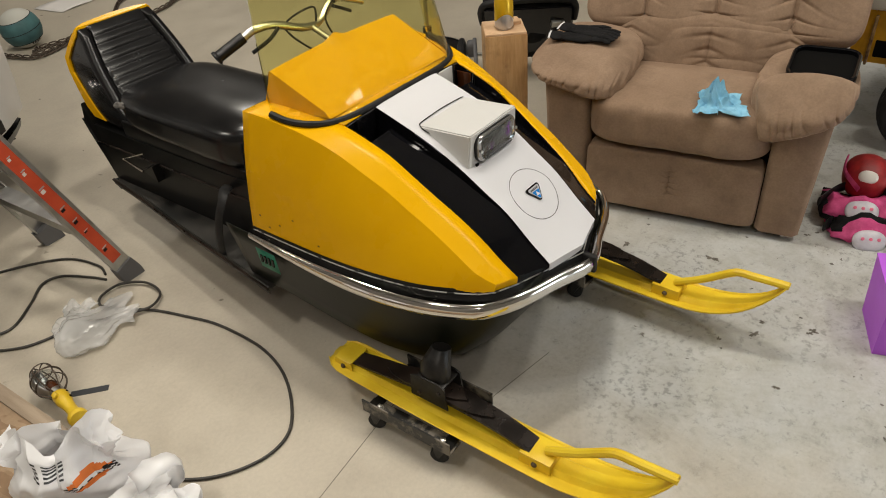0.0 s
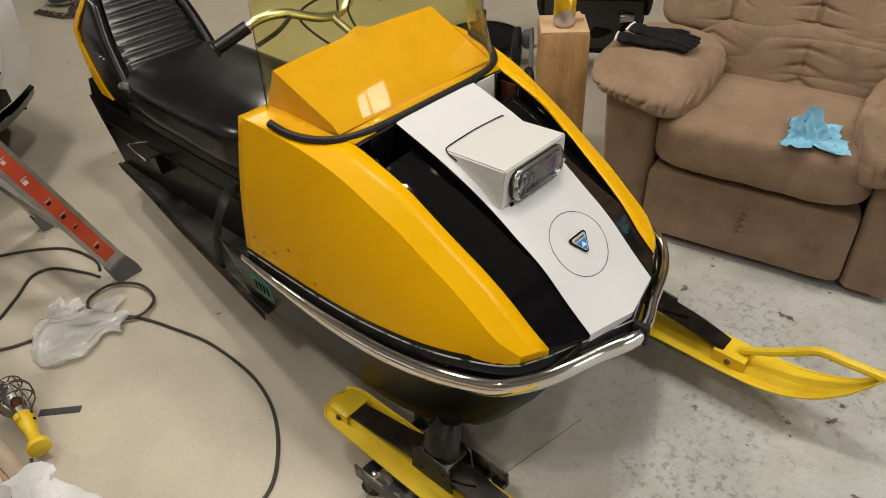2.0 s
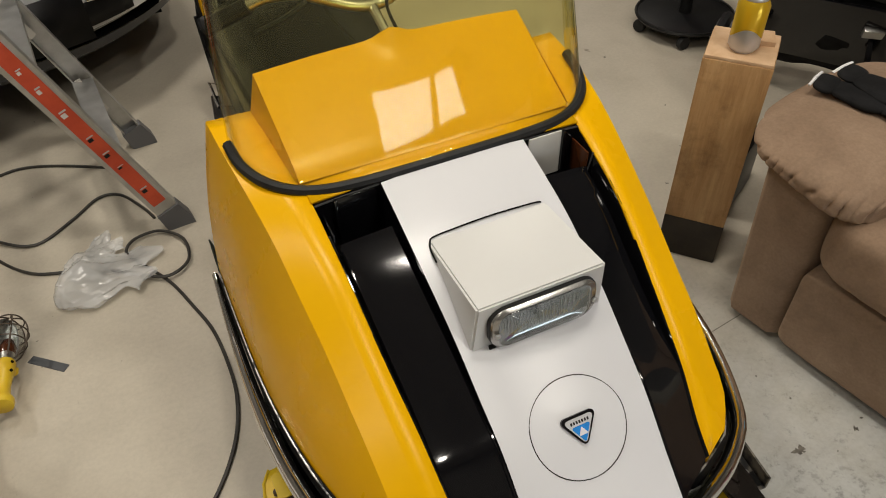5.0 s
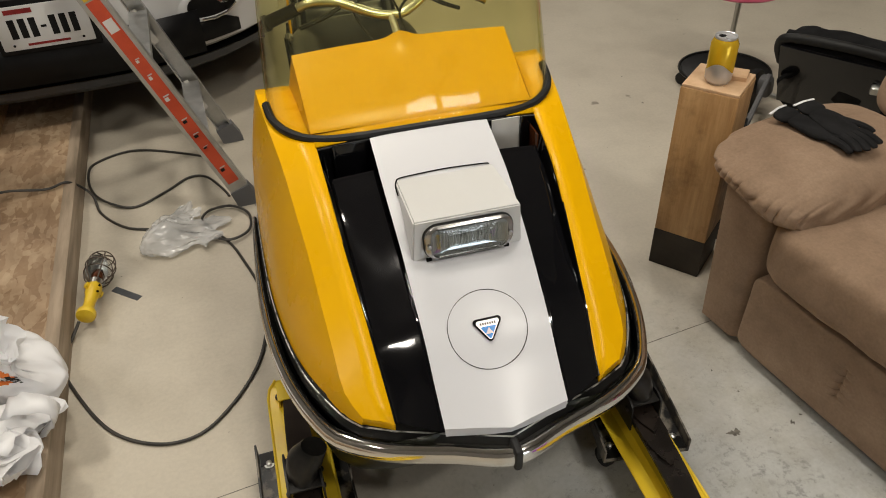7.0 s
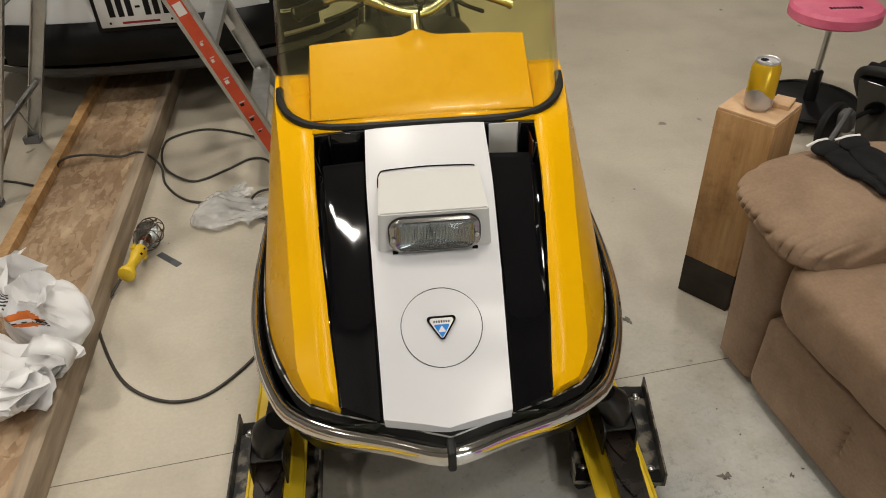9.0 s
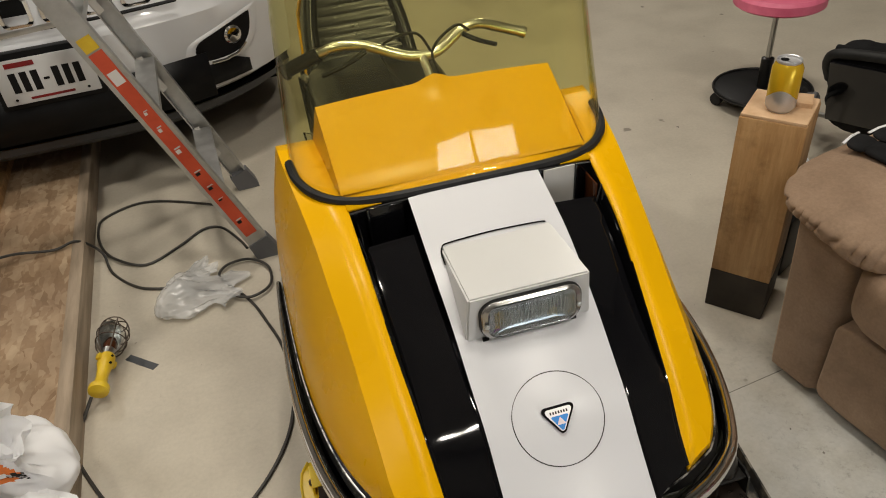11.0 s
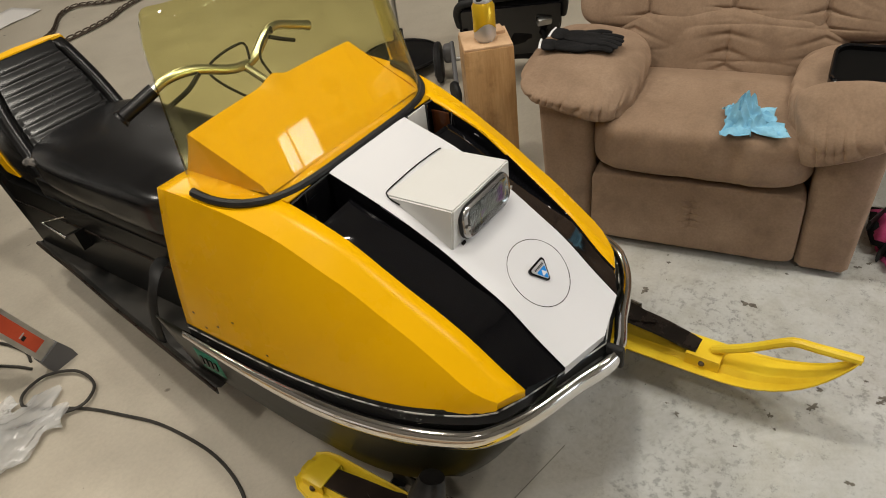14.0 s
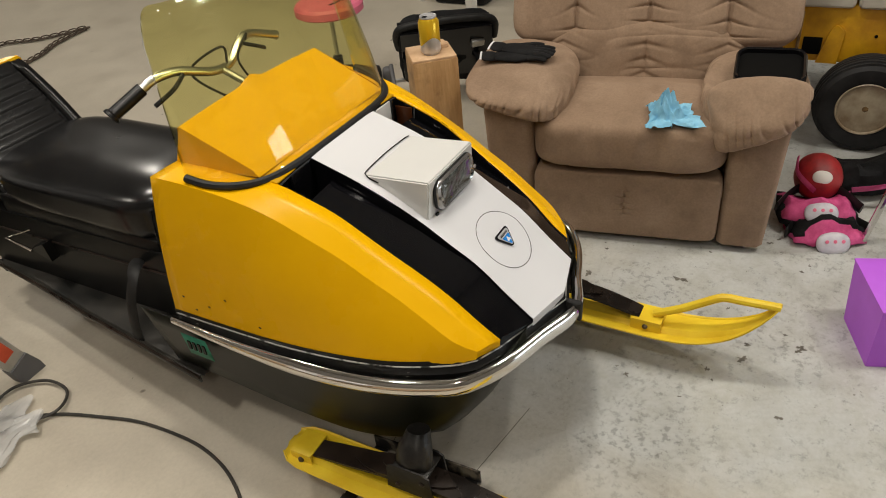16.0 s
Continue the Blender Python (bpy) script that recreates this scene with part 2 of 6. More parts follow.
def suede_material():
    """Brushed pile: soft nap patches, worn grime and fine grain."""
    m = mat("brown_microsuede", (0.27, 0.17, 0.105), 0.92, spec=0.15)
    t, b = nodes_of(m)
    nap = noise_node(t, 6.0, 7, 0.66, (1, 0.55, 0.8))
    grime = noise_node(t, 9.0, 6, 0.68)
    grain = noise_node(t, 140.0, 4, 0.6)
    c = ramp(t, nap.outputs["Fac"], [(0.3, (0.225, 0.153, 0.103)), (0.5, (0.272, 0.188, 0.129)), (0.68, (0.325, 0.23, 0.16))]).outputs[0]
    g = ramp(t, grime.outputs["Fac"], [(0.34, (0.6, 0.58, 0.57)), (0.52, (1, 1, 1))])
    c = mixed(t, 0.38, c, g.outputs[0], "MULTIPLY")
    f = ramp(t, grain.outputs["Fac"], [(0.3, (0.82, 0.82, 0.82)), (0.65, (1, 1, 1))])
    c = mixed(t, 0.8, c, f.outputs[0], "MULTIPLY")
    t.links.new(c, b.inputs["Base Color"])
    b.inputs["Sheen Weight"].default_value = 0.35
    b.inputs["Sheen Roughness"].default_value = 0.5
    b.inputs["Sheen Tint"].default_value = (0.75, 0.55, 0.4, 1)
    wr = noise_node(t, 6.0, 4, 0.55, (1.0, 0.7, 2.2))
    ab = t.nodes.new("ShaderNodeMath")
    ab.operation = "SUBTRACT"
    ab.inputs[1].default_value = 0.5
    t.links.new(wr.outputs["Fac"], ab.inputs[0])
    av = t.nodes.new("ShaderNodeMath")
    av.operation = "ABSOLUTE"
    t.links.new(ab.outputs[0], av.inputs[0])
    mn = t.nodes.new("ShaderNodeMath")
    mn.operation = "MINIMUM"
    mn.inputs[1].default_value = 0.045
    t.links.new(av.outputs[0], mn.inputs[0])
    bn = t.nodes.new("ShaderNodeBump")
    bn.inputs["Strength"].default_value, bn.inputs["Distance"].default_value = 0.05, 0.06
    t.links.new(mn.outputs[0], bn.inputs["Height"])
    bf = t.nodes.new("ShaderNodeBump")
    bf.inputs["Strength"].default_value, bf.inputs["Distance"].default_value = 0.3, 0.001
    t.links.new(grain.outputs["Fac"], bf.inputs["Height"])
    t.links.new(bn.outputs[0], bf.inputs["Normal"])
    t.links.new(bf.outputs[0], b.inputs["Normal"])
    return m


M["suede"] = suede_material()
M["tape"] = vary(mat("green_masking_tape", (0.02, 0.2, 0.12), 0.6), (0.025, 0.23, 0.14), (0.015, 0.16, 0.1), 20)
# near black, for shaded hollows as well as black seams, chips and print
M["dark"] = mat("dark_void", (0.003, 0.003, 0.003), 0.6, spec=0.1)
M["blue"] = mat("blue_enamel", (0.02, 0.22, 0.65), 0.25)
M["silver"] = mat("silver_print", (0.6, 0.6, 0.62), 0.35, 0.6)
M["reflector"] = mat("lamp_reflector", (0.34, 0.35, 0.35), 0.14, 1.0)
M["flute"] = mat("pressed_glass_flute", (0.28, 0.29, 0.29), 0.12, 0.3)
M["amber"] = mat("rust_brown_primer", (0.07, 0.022, 0.008), 0.1)


# ---- mesh helpers ----
def grid(rows, close_u=False, close_v=False, cap=False):
    """A skin over rows of points, each row of one length."""
    bm = bmesh.new()
    vs = [[bm.verts.new(p) for p in r] for r in rows]
    nr, nc = len(rows), len(rows[0])
    for i in range(nr if close_v else nr - 1):
        for j in range(nc if close_u else nc - 1):
            q = [vs[i][j], vs[i][(j + 1) % nc], vs[(i + 1) % nr][(j + 1) % nc], vs[(i + 1) % nr][j]]
            if len({v for v in q}) == 4:
                bm.faces.new(q)
    if cap:
        bm.faces.new(list(reversed(vs[0])))
        bm.faces.new(vs[-1])
    bmesh.ops.remove_doubles(bm, verts=bm.verts, dist=1e-6)
    bmesh.ops.recalc_face_normals(bm, faces=bm.faces)
    return bm


def box(x0, x1, y0, y1, z0, z1, bevel=0.0, seg=2):
    bm = bmesh.new()
    bmesh.ops.create_cube(bm, size=1)
    for v in bm.verts:
        v.co = ((x0 + x1) / 2 + v.co.x * (x1 - x0), (y0 + y1) / 2 + v.co.y * (y1 - y0), (z0 + z1) / 2 + v.co.z * (z1 - z0))
    if bevel:
        bmesh.ops.bevel(bm, geom=list(bm.edges), offset=bevel, segments=seg, affect="EDGES", profile=0.6)
    return bm


def smooth_path(points, per=8, closed=False):
    """Catmull-Rom through the points."""
    p = [Vector(q) for q in points]
    n = len(p)
    out = []
    for i in range(n if closed else n - 1):
        a, b, c, d = (p[(i + k) % n] if closed else p[min(max(i + k, 0), n - 1)] for k in (-1, 0, 1, 2))
        for k in range(per):
            s = k / per
            out.append(0.5 * (2 * b + (c - a) * s + (2 * a - 5 * b + 4 * c - d) * s * s + (3 * b - a - 3 * c + d) * s ** 3))
    if not closed:
        out.append(p[-1])
    return out


def tube(points, r, n=10, flat=1.0, closed=False, up=(0, 0, 1)):
    """A round or flattened bar swept along points; r may be a list. flat scales it across, up is its tall side."""
    p = [Vector(q) for q in points]
    rows = []
    for i, q in enumerate(p):
        a, b = (p[i - 1], p[(i + 1) % len(p)]) if closed else (p[max(i - 1, 0)], p[min(i + 1, len(p) - 1)])
        d = (b - a).normalized()
        side = d.cross(Vector(up))
        side = side.normalized() if side.length > 1e-4 else Vector((1, 0, 0))
        top = side.cross(d).normalized()
        rr = r[i] if isinstance(r, (list, tuple)) else r
        rows.append([q + rr * (flat * math.cos(k * math.tau / n) * side + math.sin(k * math.tau / n) * top) for k in range(n)])
    return grid(rows, close_u=True, close_v=closed, cap=not closed)


def lathe(profile, n=24, m=None):
    """A turned shape about z, from (radius, height) pairs."""
    bm = grid([[(max(r, 1e-5) * math.cos(k * math.tau / n), max(r, 1e-5) * math.sin(k * math.tau / n), z) for k in range(n)] for r, z in profile], close_u=True, cap=True)
    if m is not None:
        bm.transform(m)
    return bm


def joined(*bms):
    out = bmesh.new()
    for b in bms:
        me = bpy.data.meshes.new("t")
        b.to_mesh(me)
        out.from_mesh(me)
        bpy.data.meshes.remove(me)
        b.free()
    return out


def moved(bm, m):
    bm.transform(m)
    return bm


def thing(name, label, category, m=None, group="", kind=""):
    ob = new(name)
    ob.empty_display_size = 0.05
    if m is not None:
        ob.matrix_world = m
    return tagged(ob, label, category, group, kind)


def part(name, bm, material, parent=None, label="", sharp=35, solid=0.0):
    me = bpy.data.meshes.new(name)
    bm.to_mesh(me)
    bm.free()
    me.materials.append(M[material] if isinstance(material, str) else material)
    me.shade_smooth()
    me.set_sharp_from_angle(angle=radians(sharp))
    ob = new(name, me)
    if parent is not None:
        ob.parent = parent
    if label:
        ob["label"] = label
    if solid:
        s = ob.modifiers.new("thickness", "SOLIDIFY")
        s.thickness, s.offset = solid, -1
    return ob


def lerp_curve(pts, n):
    """n points evenly along a broken line, smoothed."""
    p = smooth_path(pts, 10)
    d = [0]
    for a, b in zip(p, p[1:]):
        d.append(d[-1] + (b - a).length)
    out, j = [], 0
    for i in range(n):
        s = d[-1] * i / (n - 1)
        while j < len(p) - 2 and d[j + 1] < s:
            j += 1
        k = (s - d[j]) / max(d[j + 1] - d[j], 1e-9)
        out.append(p[j].lerp(p[j + 1], min(max(k, 0), 1)))
    return out


def pillow(sx, sy, sz, power=4.0, cuts=14, wrinkle=0.0, scale=6.0, seed=0.0, stretch=(1, 1, 1)):
    """A stuffed cushion: a rounded block with folds."""
    bm = bmesh.new()
    bmesh.ops.create_cube(bm, size=2)
    bmesh.ops.subdivide_edges(bm, edges=list(bm.edges), cuts=cuts, use_grid_fill=True)
    for v in bm.verts:
        c = v.co
        r = (abs(c.x) ** power + abs(c.y) ** power + abs(c.z) ** power) ** (1 / power)
        q = c / r
        v.co = (q.x * sx / 2, q.y * sy / 2, q.z * sz / 2)
    bm.normal_update()
    if wrinkle:
        for v in bm.verts:
            w = Vector((v.co.x * stretch[0], v.co.y * stretch[1], v.co.z * stretch[2])) * scale + Vector((seed, seed * 0.7, seed * 1.3))
            v.co += v.normal * wrinkle * (noise.fractal(w, 0.8, 2.0, 3))
    return bm




def pine_material():
    """Rough-sawn softwood: long grain, a few knots and dark smudges."""
    m = mat("sawn_pine", (0.45, 0.25, 0.11), 0.6)
    t, b = nodes_of(m)
    grain = noise_node(t, 2.4, 8, 0.72, (8, 8, 0.9))
    fine = noise_node(t, 9.0, 4, 0.6, (10, 10, 0.5))
    mark = noise_node(t, 5.0, 7, 0.68)
    saw = noise_node(t, 7.0, 3, 0.5, (1.2, 1.2, 22))
    knot = noise_node(t, 3.2, 1, 0.3, (1.6, 1.6, 1.1))
    c = ramp(t, grain.outputs["Fac"], [(0.28, (0.3, 0.155, 0.055)), (0.48, (0.46, 0.27, 0.115)), (0.7, (0.6, 0.385, 0.185))]).outputs[0]
    f = ramp(t, fine.outputs["Fac"], [(0.35, (0.76, 0.73, 0.69)), (0.6, (1, 1, 1))])
    c = mixed(t, 0.5, c, f.outputs[0], "MULTIPLY")
    d = ramp(t, mark.outputs["Fac"], [(0.36, (0.4, 0.36, 0.32)), (0.5, (1, 1, 1))])
    c = mixed(t, 0.7, c, d.outputs[0], "MULTIPLY")
    k = ramp(t, knot.outputs["Fac"], [(0.21, (0.3, 0.2, 0.13)), (0.26, (1, 1, 1))])
    c = mixed(t, 0.8, c, k.outputs[0], "MULTIPLY")
    w = ramp(t, saw.outputs["Fac"], [(0.35, (0.93, 0.92, 0.91)), (0.6, (1.0, 1.0, 1.0))])
    c = mixed(t, 0.35, c, w.outputs[0], "MULTIPLY")
    t.links.new(c, b.inputs["Base Color"])
    bump(m, fine.outputs["Fac"], 0.35, 0.0015)
    return m


M["pine"] = pine_material()
M["tar"] = vary(mat("dark_stained_wood", (0.03, 0.022, 0.015), 0.65), (0.036, 0.027, 0.018), (0.018, 0.013, 0.009), 12)
M["endgrain"] = vary(mat("pine_end_grain", (0.6, 0.4, 0.24), 0.7), (0.64, 0.44, 0.27), (0.5, 0.31, 0.17), 14)
M["lumber"] = vary(mat("weathered_lumber", (0.3, 0.22, 0.15), 0.7), (0.42, 0.33, 0.24), (0.24, 0.185, 0.13), 3.0, stretch=(10, 1, 10), bump_scale=25, bump_strength=0.25)


def osb_material():
    m = mat("strand_board", (0.45, 0.28, 0.14), 0.7)
    t, b = nodes_of(m)
    c = t.nodes.new("ShaderNodeTexCoord")
    warp = noise_node(t, 7.0, 3, 0.6)
    layers = []
    for turn, scale in ((0.5, 62), (-0.7, 48), (1.5, 55)):
        mp = t.nodes.new("ShaderNodeMapping")
        mp.inputs["Scale"].default_value = (1.0, 0.28, 1.0)
        mp.inputs["Rotation"].default_value = (0, 0, turn)
        v = t.nodes.new("ShaderNodeTexVoronoi")
        v.inputs["Scale"].default_value = scale
        v.inputs["Randomness"].default_value = 1.0
        bent = mixed(t, 0.05, c.outputs["Object"], warp.outputs["Color"], "ADD")
        t.links.new(bent, mp.inputs[0])
        t.links.new(mp.outputs[0], v.inputs["Vector"])
        layers.append((ramp(t, v.outputs["Color"], [(0.1, (0.3, 0.19, 0.105)), (0.5, (0.41, 0.28, 0.17)), (0.9, (0.52, 0.385, 0.25))]).outputs[0], v))
    pick = noise_node(t, 19, 2)
    pa = ramp(t, pick.outputs["Fac"], [(0.44, (0, 0, 0)), (0.48, (1, 1, 1))])
    pb = ramp(t, warp.outputs["Fac"], [(0.5, (0, 0, 0)), (0.54, (1, 1, 1))])
    col = mixed(t, pb.outputs[0], mixed(t, pa.outputs[0], layers[0][0], layers[1][0]), layers[2][0])
    n = noise_node(t, 3, 6, 0.65)
    dirt = ramp(t, n.outputs["Fac"], [(0.35, (0.5, 0.46, 0.43)), (0.62, (1, 1, 1))])
    t.links.new(mixed(t, 0.85, col, dirt.outputs[0], "MULTIPLY"), b.inputs["Base Color"])
    bump(m, layers[0][1].outputs["Distance"], 0.2, 0.002)
    return m


M["osb"] = osb_material()
M["can_gold"] = mat("gold_printed_aluminium", (0.72, 0.46, 0.02), 0.25, 0.4)
M["can_silver"] = mat("bright_aluminium", (0.55, 0.55, 0.56), 0.3, 0.45)
M["pink"] = vary(mat("pink_vinyl", (0.75, 0.16, 0.27), 0.45), (0.78, 0.18, 0.29), (0.66, 0.12, 0.22), 10)
M["hot_pink"] = vary(mat("hot_pink_fabric", (0.62, 0.07, 0.22), 0.75), (0.68, 0.1, 0.28), (0.44, 0.035, 0.15), 22, bump_scale=120, bump_strength=0.3)
M["pad_cap"] = vary(mat("scuffed_white_cap", (0.55, 0.53, 0.58), 0.4), (0.58, 0.56, 0.61), (0.46, 0.44, 0.5), 30)
M["red"] = vary(mat("red_shell", (0.3, 0.009, 0.01), 0.55), (0.33, 0.011, 0.012), (0.17, 0.005, 0.006), 16)
M["purple"] = vary(mat("violet_card", (0.5, 0.12, 0.75), 0.55), (0.52, 0.13, 0.78), (0.46, 0.1, 0.7), 5)
M["rag"] = vary(mat("blue_shop_towel", (0.22, 0.5, 0.68), 0.9), (0.26, 0.55, 0.74), (0.17, 0.42, 0.6), 16, bump_scale=150, bump_strength=0.5)
M["glove"] = vary(mat("black_knit", (0.008, 0.008, 0.009), 0.85, spec=0.2), (0.012, 0.012, 0.013), (0.005, 0.005, 0.0055), 25, bump_scale=300, bump_strength=0.5)


def film_material():
    """Thin white film that lets some light through."""
    m = mat("white_plastic_film", (0.76, 0.77, 0.8), 0.3)
    t, b = nodes_of(m)
    n = noise_node(t, 7, 4)
    r = ramp(t, n.outputs["Fac"], [(0.35, (0.84, 0.84, 0.855)), (0.65, (0.9, 0.9, 0.91))])
    t.links.new(r.outputs[0], b.inputs["Base Color"])
    out = t.nodes["Material Output"]
    tr = t.nodes.new("ShaderNodeBsdfTranslucent")
    tr.inputs[0].default_value = (0.8, 0.81, 0.84, 1)
    mx = t.nodes.new("ShaderNodeMixShader")
    mx.inputs[0].default_value = 0.12
    t.links.new(b.outputs[0], mx.inputs[1])
    t.links.new(tr.outputs[0], mx.inputs[2])
    t.links.new(mx.outputs[0], out.inputs[0])
    return m


M["bag"] = film_material()
M["orange"] = mat("orange_print", (0.7, 0.17, 0.02), 0.45)
M["tool_yellow"] = vary(mat("yellow_plastic", (0.72, 0.5, 0.02), 0.4), (0.76, 0.54, 0.03), (0.62, 0.4, 0.015), 14)
M["cord"] = vary(mat("dark_cord", (0.03, 0.028, 0.024), 0.55), (0.04, 0.036, 0.03), (0.02, 0.018, 0.016), 30)
M["red_label"] = vary(mat("red_ladder_label", (0.6, 0.075, 0.025), 0.5), (0.63, 0.085, 0.03), (0.52, 0.06, 0.02), 14)
M["car_white"] = vary(mat("white_car_paint", (0.75, 0.76, 0.78), 0.25, coat=0.6), (0.76, 0.77, 0.79), (0.71, 0.72, 0.74), 2)
M["car_black"] = vary(mat("grained_black_trim", (0.006, 0.006, 0.007), 0.45, spec=0.2), (0.008, 0.008, 0.0085), (0.005, 0.005, 0.006), 16)
M["car_grey"] = mat("grey_skid_trim", (0.045, 0.048, 0.054), 0.3)
M["plate"] = mat("white_plate", (0.7, 0.7, 0.7), 0.4)
M["tyre"] = vary(mat("tyre_rubber", (0.014, 0.014, 0.015), 0.65, spec=0.3), (0.02, 0.02, 0.021), (0.009, 0.009, 0.01), 12)
M["cream"] = vary(mat("cream_rim_paint", (0.4, 0.34, 0.24), 0.4), (0.46, 0.4, 0.29), (0.22, 0.16, 0.1), 7)
M["tractor_yellow"] = vary(mat("tractor_yellow", (0.68, 0.36, 0.01), 0.4), (0.74, 0.4, 0.012), (0.5, 0.24, 0.008), 7)
M["tractor_white"] = vary(mat("tractor_cream", (0.62, 0.6, 0.52), 0.45), (0.65, 0.63, 0.55), (0.54, 0.52, 0.44), 5)
M["resin"] = vary(mat("white_resin", (0.6, 0.58, 0.54), 0.5), (0.62, 0.6, 0.56), (0.54, 0.52, 0.48), 6)
M["teal"] = vary(mat("teal_rubber", (0.06, 0.16, 0.17), 0.6), (0.075, 0.19, 0.2), (0.045, 0.12, 0.13), 9, bump_scale=220, bump_strength=0.4)
M["ball_white"] = mat("off_white_rubber", (0.55, 0.55, 0.5), 0.6)
M["hub_rust"] = vary(mat("yellowed_rust", (0.2, 0.12, 0.045), 0.7), (0.3, 0.19, 0.07), (0.09, 0.045, 0.02), 40)
M["rust"] = vary(mat("rusty_iron", (0.1, 0.075, 0.055), 0.6, 0.5), (0.14, 0.11, 0.085), (0.06, 0.042, 0.03), 30)
M["paper"] = mat("paper", (0.7, 0.68, 0.66), 0.8)
M["stain"] = vary(mat("oil_stain", (0.1, 0.09, 0.075), 0.5), (0.17, 0.155, 0.13), (0.06, 0.053, 0.044), 60)
M["brown_brick"] = vary(mat("brown_carton", (0.16, 0.085, 0.05), 0.75), (0.19, 0.105, 0.062), (0.12, 0.06, 0.035), 10)
M["glow"] = emit_material("lit_diffuser", (1.0, 0.92, 0.8), 4.0)
M["sky"] = emit_material("daylight_outside", (0.82, 0.92, 1.0), 1.6)
M["grey_foot"] = mat("grey_rubber_foot", (0.12, 0.12, 0.125), 0.6)


# ---- the room ----
def structure(name, bm, material, label=""):
    ob = part(name, bm, material, None)
    return tagged(ob, label, name.split("_")[0], kind="structure")


X0, X1, Y0, Y1 = -4.2, 5.0, -4.0, 8.0
structure("floor", box(X0, X1, Y0, Y1, -0.2, 0.0), "concrete", "grey-beige worn concrete garage floor with dark stains")
structure("ceiling", box(X0, X1, Y0, Y1, CEILING, CEILING + 0.15), "ceiling", "plain white garage ceiling")
structure("wall_north", box(X0 - 0.2, X1 + 0.2, Y1, Y1 + 0.2, -0.2, CEILING + 0.15), "wall", "plain painted garage wall")
structure("wall_east", box(X1, X1 + 0.2, Y0, Y1, -0.2, CEILING + 0.15), "wall", "plain painted garage wall")
structure("wall_west", box(X0 - 0.2, X0, Y0, Y1, -0.2, CEILING + 0.15), "wall", "plain painted garage wall")
structure("wall_south", box(X0 - 0.2, X1 + 0.2, Y0 - 0.2, Y0, -0.2, CEILING + 0.15), "wall", "plain painted garage wall")


# ---- snowmobile ----
SLED = pose(0.004, 0.009, -0.006, 0.5, 0.07, 0.92)
sled = thing("snowmobile", "vintage yellow, white and black snowmobile standing on dollies", "snowmobile", SLED)

WHITE_EDGE = [(0.109, 0.028, 0.440), (0.110, 0.082, 0.485), (0.111, 0.143, 0.540), (0.113, 0.204, 0.580), (0.115, 0.284, 0.630), (0.118, 0.390, 0.680), (0.118, 0.518, 0.722)]
BAND_EDGE = [(0.186, 0.066, 0.440), (0.189, 0.106, 0.470), (0.195, 0.162, 0.521), (0.200, 0.219, 0.562), (0.206, 0.277, 0.599), (0.211, 0.334, 0.636), (0.215, 0.392, 0.672), (0.218, 0.453, 0.696), (0.221, 0.534, 0.720), (0.224, 0.640, 0.730), (0.225, 0.775, 0.735)]
RIDGE = [(0.236, 0.092, 0.440), (0.258, 0.131, 0.470), (0.263, 0.188, 0.512), (0.267, 0.244, 0.551), (0.271, 0.301, 0.584), (0.275, 0.358, 0.619), (0.281, 0.416, 0.648), (0.289, 0.503, 0.689), (0.300, 0.590, 0.716), (0.312, 0.690, 0.733), (0.318, 0.775, 0.738)]
HEM = [(0.240, 0.094, 0.419), (0.272, 0.133, 0.419), (0.318, 0.230, 0.419), (0.347, 0.346, 0.419), (0.364, 0.480, 0.419), (0.371, 0.633, 0.419), (0.374, 0.775, 0.419)]
BUMPER = [(0.0, -0.022, 0.397), (0.10, 0.012, 0.394), (0.20, 0.046, 0.392), (0.262, 0.082, 0.391), (0.300, 0.122, 0.390), (0.343, 0.222, 0.390), (0.370, 0.340, 0.391), (0.383, 0.480, 0.393), (0.386, 0.640, 0.397), (0.384, 0.785, 0.402)]


def mirror(p, s):
    return Vector((p[0] * s, p[1], p[2]))


def hood_side(s):
    n = 30
    a, b, c = (lerp_curve(k, n) for k in (BAND_EDGE, RIDGE, HEM))
    rows = []
    for i in range(n):
        p, q, r = a[i], b[i], c[i]
        out = Vector((1, -0.25, 0.1)).normalized()
        row = [p, p.lerp(q, 0.45) + Vector((0, 0, 0.001)), p.lerp(q, 0.8), q]
        h = min(1.0, (q.z - r.z) / 0.25)
        for k in (0.1, 0.3, 0.5, 0.75, 0.97, 1.0):
            row.append(q.lerp(r, k) + out * 0.009 * h * math.sin(math.pi * k))
        if i == 0:
            rows.append([mirror((v.x, v.y + 0.001, 0.419), s) for v in row])
        rows.append([mirror(v, s) for v in row])
    return grid(rows)


def crown(x, half):
    return 0.006 * (1 - (x / half) ** 2)


def white_profile(y):
    p = WHITE_EDGE
    for a, b in zip(p, p[1:]):
        if y <= b[1]:
            k = (y - a[1]) / (b[1] - a[1])
            return a[2] + (b[2] - a[2]) * k
    return p[-1][2]


